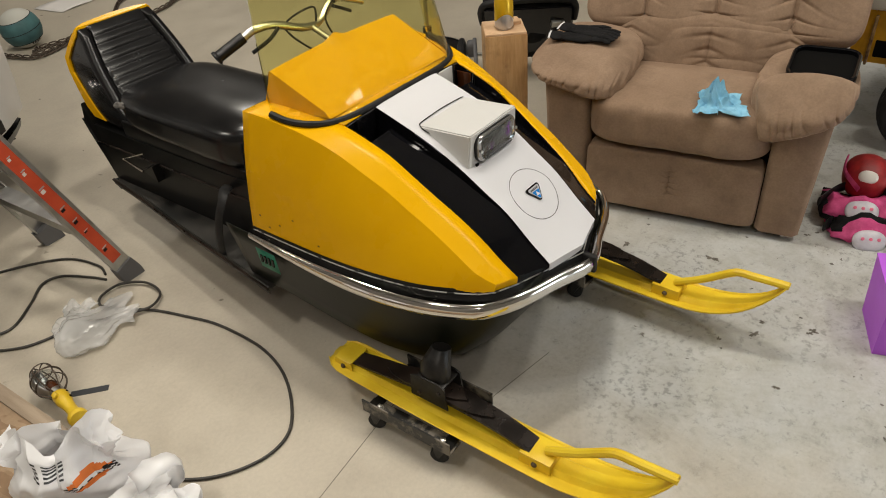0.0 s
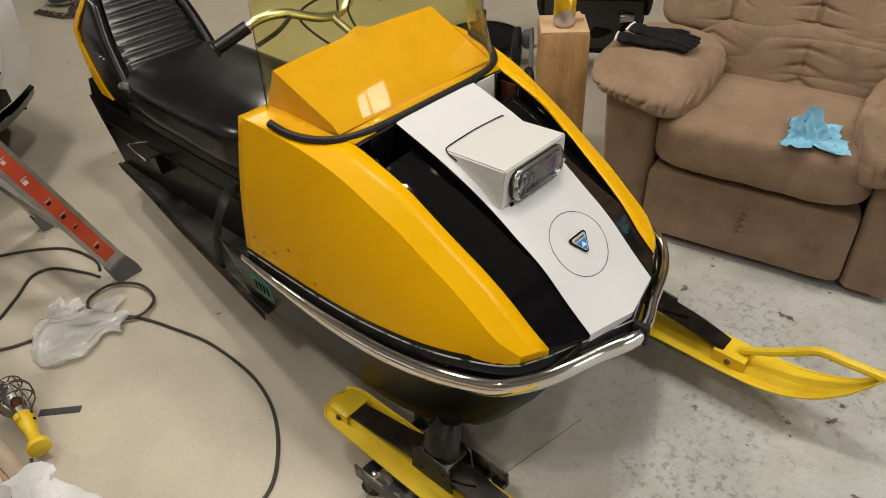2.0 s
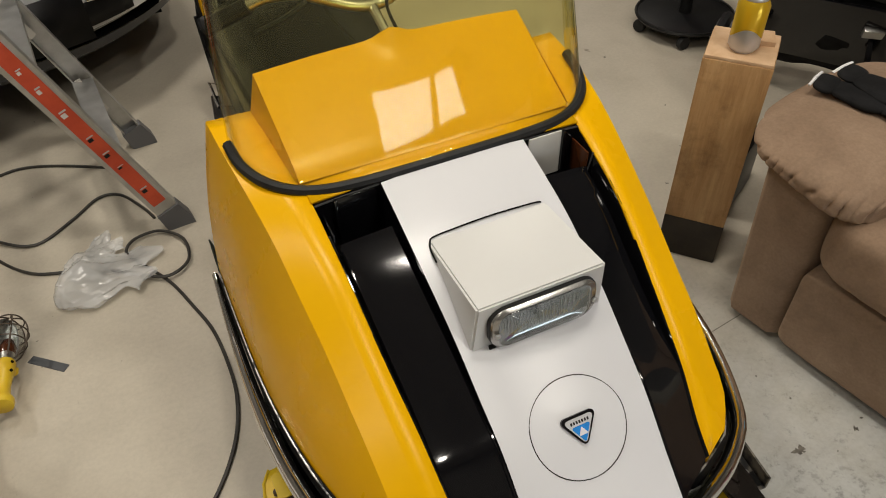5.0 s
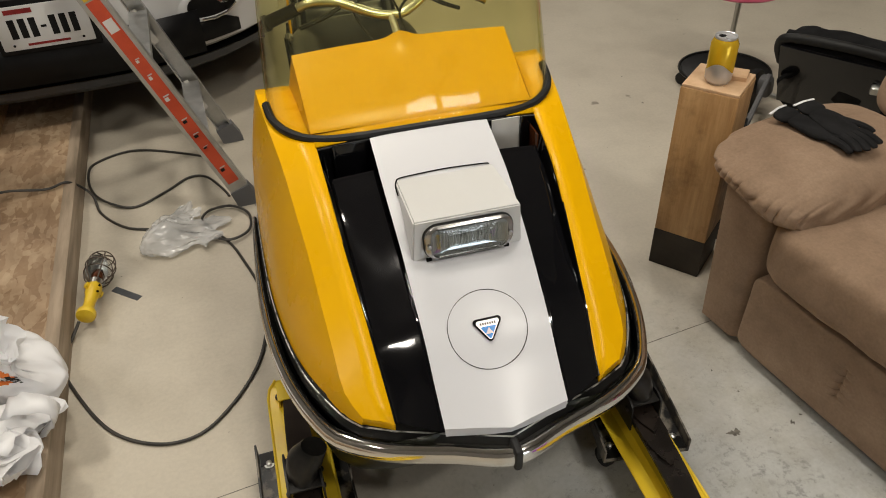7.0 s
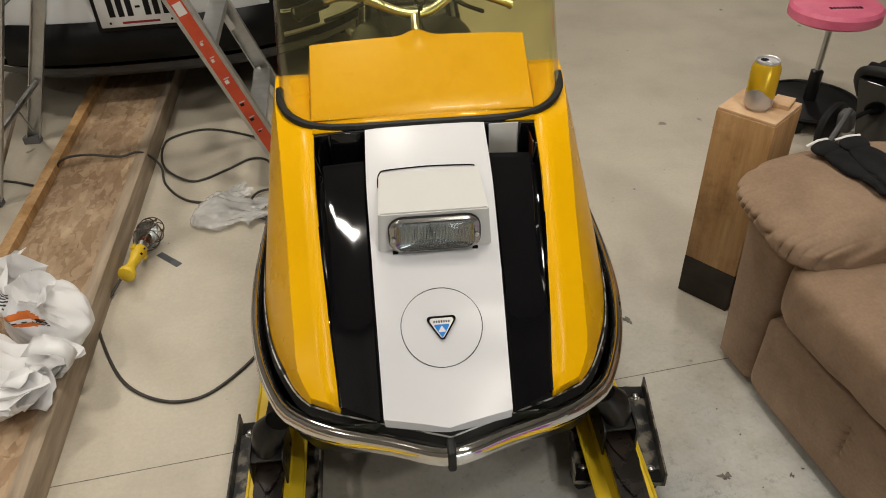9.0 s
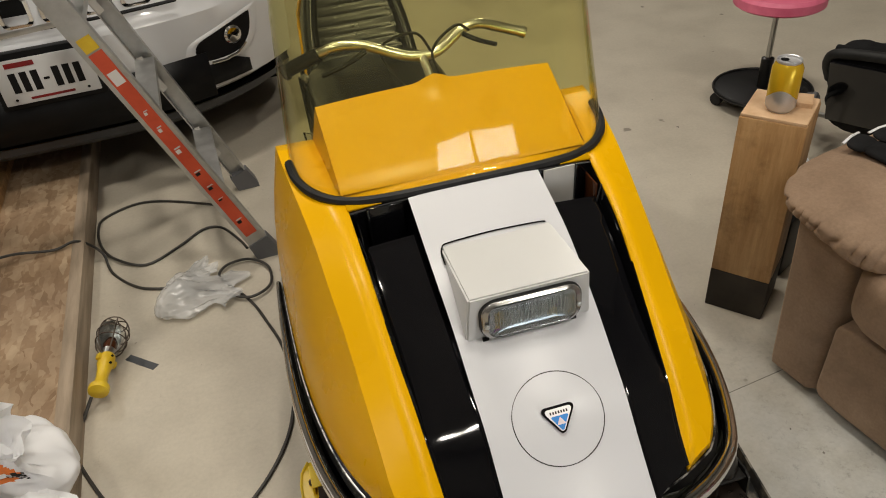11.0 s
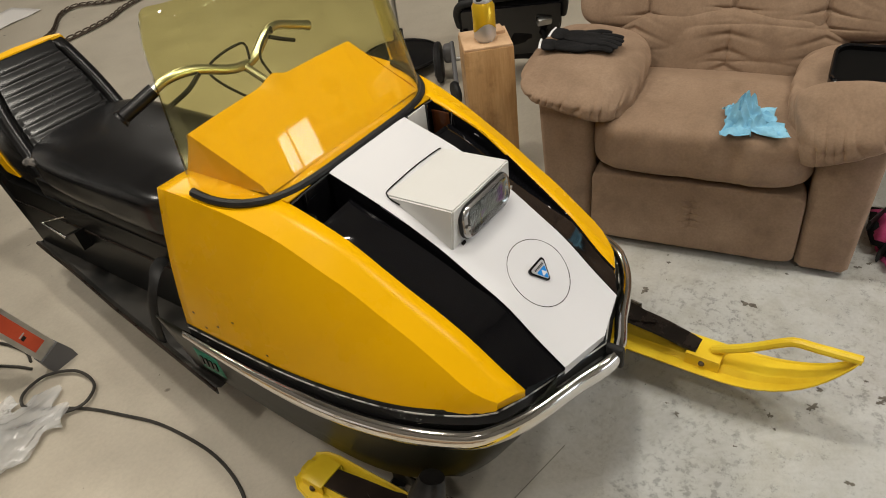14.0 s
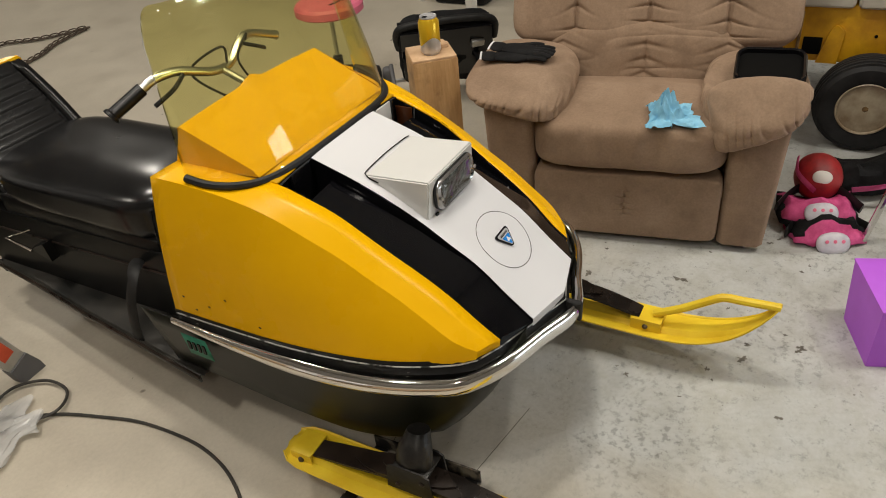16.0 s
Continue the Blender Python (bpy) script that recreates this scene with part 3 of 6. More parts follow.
def centre_panel():
    e = lerp_curve(WHITE_EDGE, 34)
    rows = [[Vector((x * 0.985 * e[0].x, e[0].y - 0.012 * (1 - abs(x)) * 2 + 0.002, e[0].z - 0.018)) for x in (-1, -0.66, -0.33, 0, 0.33, 0.66, 1)]]
    for i, q in enumerate(e):
        nose = max(0.0, 1 - i / 5) ** 1.5
        rows.append([Vector((x * q.x, q.y - 0.026 * (1 - abs(x)) * nose, q.z + 0.004 + crown(x, 1) - 0.008 * (1 - abs(x)) * nose)) for x in (-1, -0.66, -0.33, 0, 0.33, 0.66, 1)])
    return grid(rows)


def channel(s):
    """A gloss black panel sunk beside the white one, a trench along its outer edge and an open mouth behind it."""
    a, b = lerp_curve(WHITE_EDGE, 120), lerp_curve(BAND_EDGE[:9], 120)

    def at(c, y):
        for u, v in zip(c, c[1:]):
            if v.y >= y:
                return u.lerp(v, (y - u.y) / max(v.y - u.y, 1e-6))
        return c[-1]

    rows = []
    stations = [None] + [0.08 + 0.0125 * k for k in range(31)] + [0.460, 0.4645, 0.467, 0.468, 0.4685, 0.495, 0.5195, 0.520, 0.524, 0.534]
    for y in stations:
        p, q = (a[0], b[0]) if y is None else (at(a, min(y, a[-1].y)), at(b, y))
        if y is not None and y > a[-1].y:
            p = Vector((p.x, y, p.z + (y - a[-1].y) * 0.3))
        y = y or 0.04
        grow = 0.0 if y < 0.17 else 1 - (1 - min(1.0, (y - 0.17) / 0.24)) ** 2
        d, gap, wide, slot = 0.024 * grow, 0.002 + 0.018 * grow, 0.001 + 0.009 * grow, 0.003
        if 0.4642 < y < 0.4682:
            d -= 0.0025
        if 0.4682 < y < 0.5198:
            d, gap = 0.085, 0.002
        if y > 0.5198:
            d, gap, wide, slot = 0.0, 0.0, 0.001, 0.0005
        low = -d - gap
        rows.append([mirror(v, s) for v in (
            p, p + Vector((0.0005, 0, low)), p + Vector((slot, 0, low)), p + Vector((slot + 0.0005, 0, -d - 0.0015)), p + Vector((slot + 0.003, 0, -d)),
            p.lerp(q, 0.35) + Vector((0, 0, -d)), p.lerp(q, 0.65) + Vector((0, 0, -d)),
            q + Vector((-wide - 0.006, 0, -d)), q + Vector((-wide - 0.003, 0, -d - 0.0015)), q + Vector((-wide - 0.0025, 0, low)), q + Vector((-0.004 - wide * 0.15, 0, low)), q + Vector((-0.002, 0, -0.006 * grow)), q)])
    return grid(rows)


for s in (1, -1):
    part("hood_side", hood_side(s), "yellow", sled, "yellow moulded hood side with a crease", sharp=16, solid=0.004)
part("centre_panel", centre_panel(), "white", sled, "white centre stripe panel")
for s in (1, -1):
    ch = part("vent_channel", channel(s), "black_gloss", sled, "gloss black sunken vent channel", sharp=18)
    # pale panel on the right stands in for floor seen through the scoop
    part("scoop_mouth", box(*sorted((s * 0.128, s * 0.187)), 0.5155, 0.5185, 0.642, 0.722, 0.001), "resin" if s > 0 else "black_gloss", ch, "pale panel in place of the floor seen through the scoop" if s > 0 else "")
    part("scoop_bar", box(*sorted((s * 0.187, s * 0.192)), 0.511, 0.5185, 0.642, 0.722, 0.001), "black_gloss", ch)
    part("scoop_side", box(*sorted((s * 0.2085, s * 0.2115)), 0.472, 0.517, 0.642, 0.700, 0.001), "amber" if s > 0 else "black_gloss", ch, "rust-brown inner side of the scoop" if s > 0 else "")
    # paler beads put the edge highlights of the mouth into colour
    for pts in ([(0.124, 0.4682, 0.6795), (0.160, 0.4682, 0.679), (0.198, 0.4682, 0.6765)], [(0.2075, 0.4685, 0.655), (0.2135, 0.4685, 0.685), (0.2165, 0.4685, 0.7005)], [(0.120, 0.5205, 0.7225), (0.170, 0.5205, 0.7205), (0.2195, 0.5205, 0.7165)]):
        part("scoop_edge", tube([(s * x, y, z) for x, y, z in pts], 0.0017, 6), "edge_glint", ch)

# front cowl under the windshield and the dashboard hump
rows = []
for k in range(7):
    y = 0.526 + (0.775 - 0.526) * k / 6
    w = 0.222 + 0.003 * k / 6
    z = 0.722 + 0.013 * k / 6
    rows.append([(w * x, y, z + 0.004 * (1 - x * x)) for x in (-1, -0.5, 0, 0.5, 1)])
part("cowl", grid(rows), "yellow", sled, solid=0.004)


def dash():
    """Raised console: sloping front, sheer ends, a socket for the steering post on its crest."""
    rows = []
    for j in range(33):
        x = -1 + 2 * j / 32
        xb, xt = 0.226 * x, 0.231 * x
        bulge = math.exp(-((x * 0.23) / 0.024) ** 2)
        foot, front, top = Vector((xb, 0.566, 0.728)), Vector((xb, 0.572, 0.7335)), Vector((xt, 0.752 + 0.006 * (1 - x * x) - 0.004 * bulge, 0.812 + 0.006 * (1 - x * x) + 0.016 * bulge))
        row = [foot, front]
        for k in (0.2, 0.4, 0.6, 0.75, 0.85, 0.93, 0.98):
            row.append(front.lerp(top, k) - Vector((0, -0.004, 0.016)) * bulge * k * (1 - max(0.0, (k - 0.7) / 0.3) ** 2))
        row += [top, top + Vector((0, 0.006, -0.003)), Vector((xt * 1.02, 0.775, 0.73)), Vector((xt * 1.02, 0.775, 0.60))]
        rows.append(row)
    bm = grid(rows)
    for s in (1, -1):
        a, b, c, d, e = (Vector((s * x, y, z)) for x, y, z in ((0.226, 0.580, 0.742), (0.231, 0.752, 0.812), (0.231, 0.775, 0.73), (0.248, 0.775, 0.726), (0.228, 0.566, 0.730)))
        vs = [bm.verts.new(p) for p in (a, b, c, d, e)]
        bm.faces.new((vs[0], vs[1], vs[3], vs[4]))
        bm.faces.new((vs[1], vs[2], vs[3]))
    bmesh.ops.remove_doubles(bm, verts=bm.verts, dist=0.0005)
    bmesh.ops.recalc_face_normals(bm, faces=bm.faces)
    return bm


dashboard = part("dashboard", dash(), "yellow", sled, "raised yellow dashboard hump", sharp=28)

# windshield with its rubber seal
SEAL = [(-0.300, 0.690, 0.742), (-0.293, 0.640, 0.733), (-0.268, 0.590, 0.727), (-0.222, 0.552, 0.724), (-0.15, 0.531, 0.727), (0, 0.523, 0.731), (0.15, 0.531, 0.727), (0.222, 0.552, 0.724), (0.268, 0.590, 0.727), (0.293, 0.640, 0.733), (0.300, 0.690, 0.742)]
part("windshield_seal", tube(lerp_curve(SEAL, 60), 0.0085, 8), "black_rubber", sled, "black rubber windshield seal")


def windshield():
    base = lerp_curve(SEAL, 61)
    rows = []
    for i, b in enumerate(base):
        u = -1 + 2 * i / 60
        a = abs(u)
        top = Vector((b.x * 0.90, b.y + 0.035 + 0.085 * (1 - a ** 2.5), 1.068 + 0.012 * (1 - u * u)))
        k1 = 1 - 0.20 * max(0.0, (a - 0.80) / 0.20) ** 3
        rows.append([b.lerp(top, k1 * k / 12) + Vector((0, -0.010 * math.sin(math.pi * k / 12) * (1 - a), 0)) for k in range(13)])
    return grid(rows)


ws = part("windshield", windshield(), "windshield", sled, "yellow-tinted clear acrylic windshield", solid=0.003)
ws.visible_shadow = False


def headlight():
    bm = bmesh.new()
    P = [(-0.094, 0.408, 0.694), (0.094, 0.408, 0.694), (0.095, 0.252, 0.706), (-0.095, 0.252, 0.706), (-0.101, 0.258, 0.618), (0.101, 0.258, 0.618), (0.099, 0.425, 0.66), (-0.099, 0.425, 0.66)]
    v = [bm.verts.new(p) for p in P]
    for f in ((0, 1, 2, 3), (3, 2, 5, 4), (0, 3, 4, 7), (1, 6, 5, 2), (0, 7, 6, 1), (4, 5, 6, 7)):
        bm.faces.new([v[i] for i in f])
    bmesh.ops.recalc_face_normals(bm, faces=bm.faces)
    bmesh.ops.bevel(bm, geom=list(bm.edges), offset=0.003, segments=2, affect="EDGES")
    return bm


def rounded_rect(w, h, r, n=6):
    pts = []
    for cx, cz, a0 in ((w / 2 - r, h / 2 - r, 0), (-w / 2 + r, h / 2 - r, 90), (-w / 2 + r, -h / 2 + r, 180), (w / 2 - r, -h / 2 + r, 270)):
        for k in range(n + 1):
            a = radians(a0 + 90 * k / n)
            pts.append((cx + r * math.cos(a), cz + r * math.sin(a)))
    return pts


def ring(outline_a, outline_b, ya, yb):
    return [[(x, ya, z) for x, z in outline_a], [(x, yb, z) for x, z in outline_b]]


lamp_housing = part("headlight_housing", headlight(), "cream_white", sled, "cream-white headlight housing", sharp=25)
FACE = pose(0, 0.2475, 0.662, -3, 0, 0)
bez = [[(x, y, z) for x, z in rounded_rect(w, h, r)] for w, h, r, y in ((0.158, 0.068, 0.024, 0.004), (0.158, 0.068, 0.024, -0.003), (0.155, 0.065, 0.022, -0.005), (0.139, 0.060, 0.018, -0.0075), (0.134, 0.056, 0.016, -0.003))]
part("headlight_bezel", moved(grid(bez, close_u=True), FACE), "bezel", lamp_housing, "chrome headlight bezel")
lens = [[(x, y, z) for x, z in rounded_rect(0.134 * k, 0.056 * k, 0.013 * k)] for k, y in ((1, -0.006), (0.9, -0.011), (0.5, -0.015), (0.02, -0.016))]
part("lens", moved(grid(lens, close_u=True), FACE), "clear", lamp_housing, "fluted clear glass lens")
refl = [[(x, y, z) for x, z in rounded_rect(0.134 * k, 0.056 * k, 0.013 * k)] for k, y in ((1.02, -0.0065), (0.92, -0.0035), (0.75, -0.0012), (0.5, 0.0008), (0.25, 0.0018), (0.02, 0.002))]
part("reflector", moved(grid(refl, close_u=True), FACE), "reflector", lamp_housing)
part("gasket", moved(grid([[(x, y, z) for x, z in rounded_rect(w, h, r)] for w, h, r, y in ((0.161, 0.071, 0.026, 0.006), (0.161, 0.071, 0.026, -0.001), (0.156, 0.067, 0.025, -0.002))], close_u=True), FACE), "black_rubber", lamp_housing)
part("bulb", moved(lathe([(0.004, 0), (0.009, 0.006), (0.010, 0.014), (0.006, 0.022), (0.001, 0.024)], 14), FACE @ pose(-0.008, 0.003, 0, 90) @ Matrix.Scale(0.5, 4)), "clear", lamp_housing)
for k in range(22):
    x = -0.056 + 0.112 * k / 21
    h = (0.019 - 0.006 * (k * 7 % 3 == 0)) * (1 - 0.35 * (x / 0.06) ** 4)
    part("lens_flute", moved(tube([(0, -0.0055, -h * 0.8), (0.0005, -0.0045, 0.0), (0, -0.0055, h)], 0.0005, 5), FACE @ pose(x, 0, 0.003 * (k % 2), 0, 5 * (k % 3 - 1), 0)), "flute", lamp_housing)
part("housing_seam", tube(smooth_path([(-0.0965, 0.372, 0.684), (-0.096, 0.392, 0.6895), (-0.0925, 0.403, 0.6945), (-0.084, 0.4085, 0.6965), (-0.045, 0.4095, 0.6985), (0.0, 0.410, 0.6995), (0.045, 0.4095, 0.6985), (0.080, 0.4085, 0.697), (0.087, 0.4065, 0.696)], 5), 0.0013, 6), "dark", lamp_housing)
for s in (1, -1):
    part("housing_notch", box(*sorted((s * 0.066, s * 0.076)), 0.2515, 0.256, 0.617, 0.624, 0.001), "dark", lamp_housing)
for s in (1, -1):
    part("bezel_screw", moved(lathe([(0.004, 0), (0.004, 0.002), (0.001, 0.003)], 10), FACE @ pose(s * 0.0725, -0.0095, -0.002, 90)), "zinc", lamp_housing)

# round access cover and badge on the white panel
CEN = (0.0, 0.139)
ring_pts = []
for k in range(48):
    a = k * math.tau / 48
    y = CEN[1] + 0.054 * math.sin(a)
    x = 0.070 * math.cos(a)
    ring_pts.append((x, y, white_profile(y) + 0.0045 + crown(x, 0.112)))
part("cover_seam", tube(ring_pts, 0.0008, 5, closed=True), M["steel"], sled, "round access cover seam")
slope = math.degrees(math.atan2(white_profile(0.15) - white_profile(0.11), 0.04))
BADGE = pose(0.0, 0.134, white_profile(0.134) + 0.0105, slope)


def tri_plate(w, z0, z1, r):
    pts = []
    h = w * 0.86
    for cx, cy, a0 in ((-w / 2 + r, h / 2 - r, 90), (0, -h / 2 + r * 1.4, 210), (w / 2 - r, h / 2 - r, -30)):
        for k in range(5):
            a = radians(a0 + 120 * k / 4)
            pts.append((cx + r * math.cos(a), cy + r * math.sin(a)))
    return grid([[(x, y, z) for x, y in pts] for z in (z0, z1)], close_u=True, cap=True)


badge = part("badge", moved(tri_plate(0.05, 0, 0.004, 0.006), BADGE), "black_gloss", sled, "triangular black, silver and blue badge")
part("badge_face", moved(tri_plate(0.041, 0.003, 0.005, 0.004), BADGE), "silver", badge)
part("badge_blue", moved(tri_plate(0.026, 0.004, 0.0056, 0.002), BADGE @ pose(0, -0.0045, 0)), "blue", badge)
part("badge_arrow", moved(tri_plate(0.0125, 0.005, 0.0062, 0.001), BADGE @ pose(0, -0.001, 0, 0, 0, 180)), "white", badge)
for bx in range(7):
    part("badge_bar", moved(box(-0.0012, 0.0012, 0.0095, 0.0135, 0.004, 0.0056), BADGE @ pose(-0.0126 + bx * 0.0042, 0, 0)), "black_plastic", badge)

# bumper, trim band and belly pan
full = [Vector((-p[0], p[1], p[2])) for p in reversed(BUMPER[1:])] + [Vector(p) for p in BUMPER]
bp = lerp_curve(full, 90)
rad = [0.0215 * (0.45 + 0.55 * min(1, 6 * min(i, 89 - i) / 89)) for i in range(90)]
part("bumper", tube([q + Vector((0, 0, -0.001)) for q in bp], rad, 16, flat=0.6), "chrome", sled, "worn chrome bumper bar")
part("bumper_joint_clip", box(-0.0075, 0.0075, -0.038, -0.002, 0.374, 0.424, 0.007, 3), "black_rubber", sled)
hem = lerp_curve(HEM, 40)
front = [Vector((x, 0.068 - 0.066 * (1 - abs(x) / 0.186), 0.419)) for x in (0.0, 0.06, 0.12, 0.186)]
line = [Vector((-q.x, q.y, q.z)) for q in reversed(hem)] + [Vector((-q.x, q.y, q.z)) for q in reversed(front[1:])] + front + hem
rows = [[q + Vector((0, 0.006, 0.012)), q + Vector((0, -0.002, 0.0)), Vector((q.x * 1.015, q.y - 0.010, 0.405)), Vector((q.x * 1.005, q.y - 0.004, 0.375))] for q in line]
part("trim_band", grid(rows), "chipped", sled, "chipped black trim band above the bumper")
part("trim_bead", tube([q + Vector((math.copysign(0.001, q.x), -0.002, 0.001)) for q in line], 0.0017, 6), "worn_bead", sled)


def pan():
    rows = []
    st = [(0.05, 0.17, 0.375), (0.085, 0.24, 0.325), (0.12, 0.285, 0.262), (0.17, 0.318, 0.205), (0.24, 0.343, 0.15), (0.36, 0.364, 0.125), (0.52, 0.372, 0.125), (0.70, 0.376, 0.140), (0.90, 0.376, 0.150)]
    for y, w, zb in lerp_curve(st, 40):
        row = []
        for k in range(21):
            u = -1 + 2 * k / 20
            a = abs(u)
            if a > 0.62:
                q = (a - 0.62) / 0.38
                x, z = w * (0.90 + 0.10 * q), zb + 0.055 + (0.395 - zb - 0.055) * q
            elif a > 0.4:
                q = (a - 0.4) / 0.22
                x, z = w * (0.66 + 0.24 * math.sin(q * math.pi / 2)), zb + 0.055 * (1 - math.cos(q * math.pi / 2))
            else:
                x, z = w * 0.66 * a / 0.4, zb
            row.append((math.copysign(x, u), y - 0.03 * (1 - a) * (y < 0.2), z))
        rows.append(row)
    tip = [(r[0] * 0.6, 0.015 + 0.17 * abs(r[0]), max(0.372, r[2])) for r in rows[0]]
    return grid([tip] + rows)


part("belly_pan", pan(), "pan", sled, "dark olive-black belly pan", solid=0.003)
for y, z in ((0.735, 0.475), (0.70, 0.452), (0.61, 0.50), (0.74, 0.56), (0.52, 0.462), (0.66, 0.47)):
    x = -0.373 + 0.18 * (z - 0.43)
    part("paint_chip", moved(pillow(0.0012, 0.007, 0.005, 2.2, 3), pose(x - 0.005, y, z)), "dark", sled)
# near-black sheet added for the shade inside the open hood
part("hood_dark_backing", box(-0.285, 0.285, 0.70, 0.705, 0.2, 0.705), "dark", sled)
part("registration_tape", grid([[(-0.3845 + 0.10 * (0.372 - z), y, z) for y in (0.700, 0.738, 0.775)] for z in (0.366, 0.333, 0.298)]), "tape", sled, "green masking tape with dark marker strokes", solid=0.001)
for k in range(4):
    part("marker_stroke", box(-0.3845, -0.3815, 0.71 + 0.015 * k, 0.718 + 0.015 * k, 0.322, 0.346), "pan", sled)

# tunnel, running boards, seat and backrest
TUN = [(0.78, 0.342, 0.185), (1.0, 0.333, 0.182), (1.4, 0.317, 0.172), (1.833, 0.300, 0.162), (1.87, 0.299, 0.235), (1.90, 0.300, 0.288), (1.925, 0.345, 0.335), (1.945, 0.372, 0.380)]
rows = []
for y, zt, zb in TUN:
    rows.append([(-0.214, y, zb), (-0.210, y, (zb + zt) / 2), (-0.206, y, zt), (-0.198, y, zt + 0.06), (0, y, zt + 0.065), (0.198, y, zt + 0.06), (0.206, y, zt), (0.210, y, (zb + zt) / 2), (0.214, y, zb)])
part("tunnel", grid(rows, cap=True), "black_body", sled, "satin black sheet-metal tunnel", sharp=20)
BOARD = [(0.80, 0.362, 0.190), (1.05, 0.332, 0.184), (1.33, 0.297, 0.172), (1.60, 0.258, 0.165), (1.835, 0.231, 0.160)]
for s in (1, -1):
    rows = [[(s * 0.205, y, z + 0.006), (s * (w - 0.012), y, z), (s * w, y, z + 0.010), (s * (w + 0.003), y, z - 0.014)] for y, w, z in BOARD]
    part("running_board", grid(rows), "board_dust", sled, "dusty black running board", solid=0.004)
    part("tunnel_seam", tube([(s * 0.208, 0.79, 0.341), (s * 0.208, 1.0, 0.333), (s * 0.208, 1.4, 0.317), (s * 0.208, 1.9, 0.297)], 0.0028, 6), "steel", sled)
    part("board_edge", tube([(s * (w + 0.003), y, z + 0.003) for y, w, z in BOARD], 0.0045, 6), "steel", sled)
    part("foot_hoop", tube(smooth_path([(s * 0.322, 1.062, 0.185), (s * 0.320, 1.056, 0.245), (s * 0.306, 1.050, 0.315), (s * 0.282, 1.048, 0.362), (s * 0.250, 1.072, 0.372), (s * 0.208, 1.115, 0.352)], 6), 0.0175, 8, flat=0.4, up=(0, 1, 0)), "black_rubber", sled, "black rubber-coated foot hoop")
    part("grab_handle", tube([(s * 0.209, 1.585, 0.332), (s * 0.241, 1.675, 0.302), (s * 0.240, 1.562, 0.284)], [0.0025, 0.005, 0.005], 8), "chrome", sled, "chrome grab handle")
    part("handle_bracket", grid([[(s * x, y, z) for y, z in ((1.572, 0.287), (1.487, 0.264), (1.497, 0.322))] for x in (0.207, 0.238)], close_u=True, cap=True), "black_body", sled)
    part("rear_flap", tube([(s * 0.222, 1.835, 0.155), (s * 0.224, 1.80, 0.138)], 0.012, 8), "black_rubber", sled)


def seat_mesh():
    """Long cushion: flat front with sharp corners, sides rolling over into a crowned top that falls towards the back."""
    bm = pillow(0.412, 0.70, 0.156, 6.0, 40)
    for v in bm.verts:
        c = v.co
        top = max(0.0, c.z / 0.078)
        side = min(1.0, abs(c.x) / 0.206)
        c.z -= top * (0.034 * side ** 3.2 + 0.045 * c.y + 0.02 * max(0.0, c.y - 0.2))
        c.x *= 1 + 0.03 * top * (c.y > 0) * c.y - 0.04 * max(0.0, top - 0.3)
        c += c.normalized() * 0.003 * noise.fractal(c * 5, 0.8, 2.0, 2)
        ends = math.exp(-((c.y + 0.33) / 0.03) ** 2) + math.exp(-((c.y - 0.31) / 0.05) ** 2)
        c.z -= 0.0015 * top * ends * abs(math.sin(c.x * 33 + 0.6))
    return bm


seat = part("seat", moved(seat_mesh(), pose(0, 1.358, 0.480)), "vinyl", sled, "scuffed black vinyl seat with a frayed corner", sharp=40)
for s in (1, -1):
    part("seat_piping", tube(smooth_path([(s * 0.188, 1.014, 0.520), (s * 0.197, 1.0085, 0.49), (s * 0.200, 1.0085, 0.43)], 5), 0.0035, 6), "vinyl", seat)
part("frayed_corner", moved(pillow(0.03, 0.035, 0.010, 2.5, 8, 0.010, 50, 1), pose(-0.200, 1.645, 0.496, 10, -30, 30)), "frayed_foam", seat, "torn corner with pale foam showing")
part("seat_base", box(-0.194, 0.194, 1.03, 1.70, 0.36, 0.425, 0.01), "black_body", sled)
# near-black block filling the gap between hood and seat
part("seat_front_filler", box(-0.18, 0.18, 0.78, 1.04, 0.28, 0.41, 0.01), "dark", sled)

BACK = [(0.385, 0.186, 1.610, 1.900), (0.42, 0.186, 1.665, 1.930), (0.48, 0.181, 1.735, 1.962), (0.54, 0.176, 1.775, 1.988), (0.585, 0.170, 1.805, 1.994), (0.63, 0.160, 1.833, 1.962), (0.67, 0.150, 1.857, 1.925), (0.692, 0.142, 1.870, 1.906), (0.699, 0.136, 1.877, 1.899)]


def back_at(z):
    k = max(i for i in range(len(BACK) - 1) if BACK[i][0] <= z + 1e-9)
    a, b = BACK[k], BACK[k + 1]
    q = (z - a[0]) / (b[0] - a[0])
    return [u + (v - u) * q for u, v in zip(a, b)]


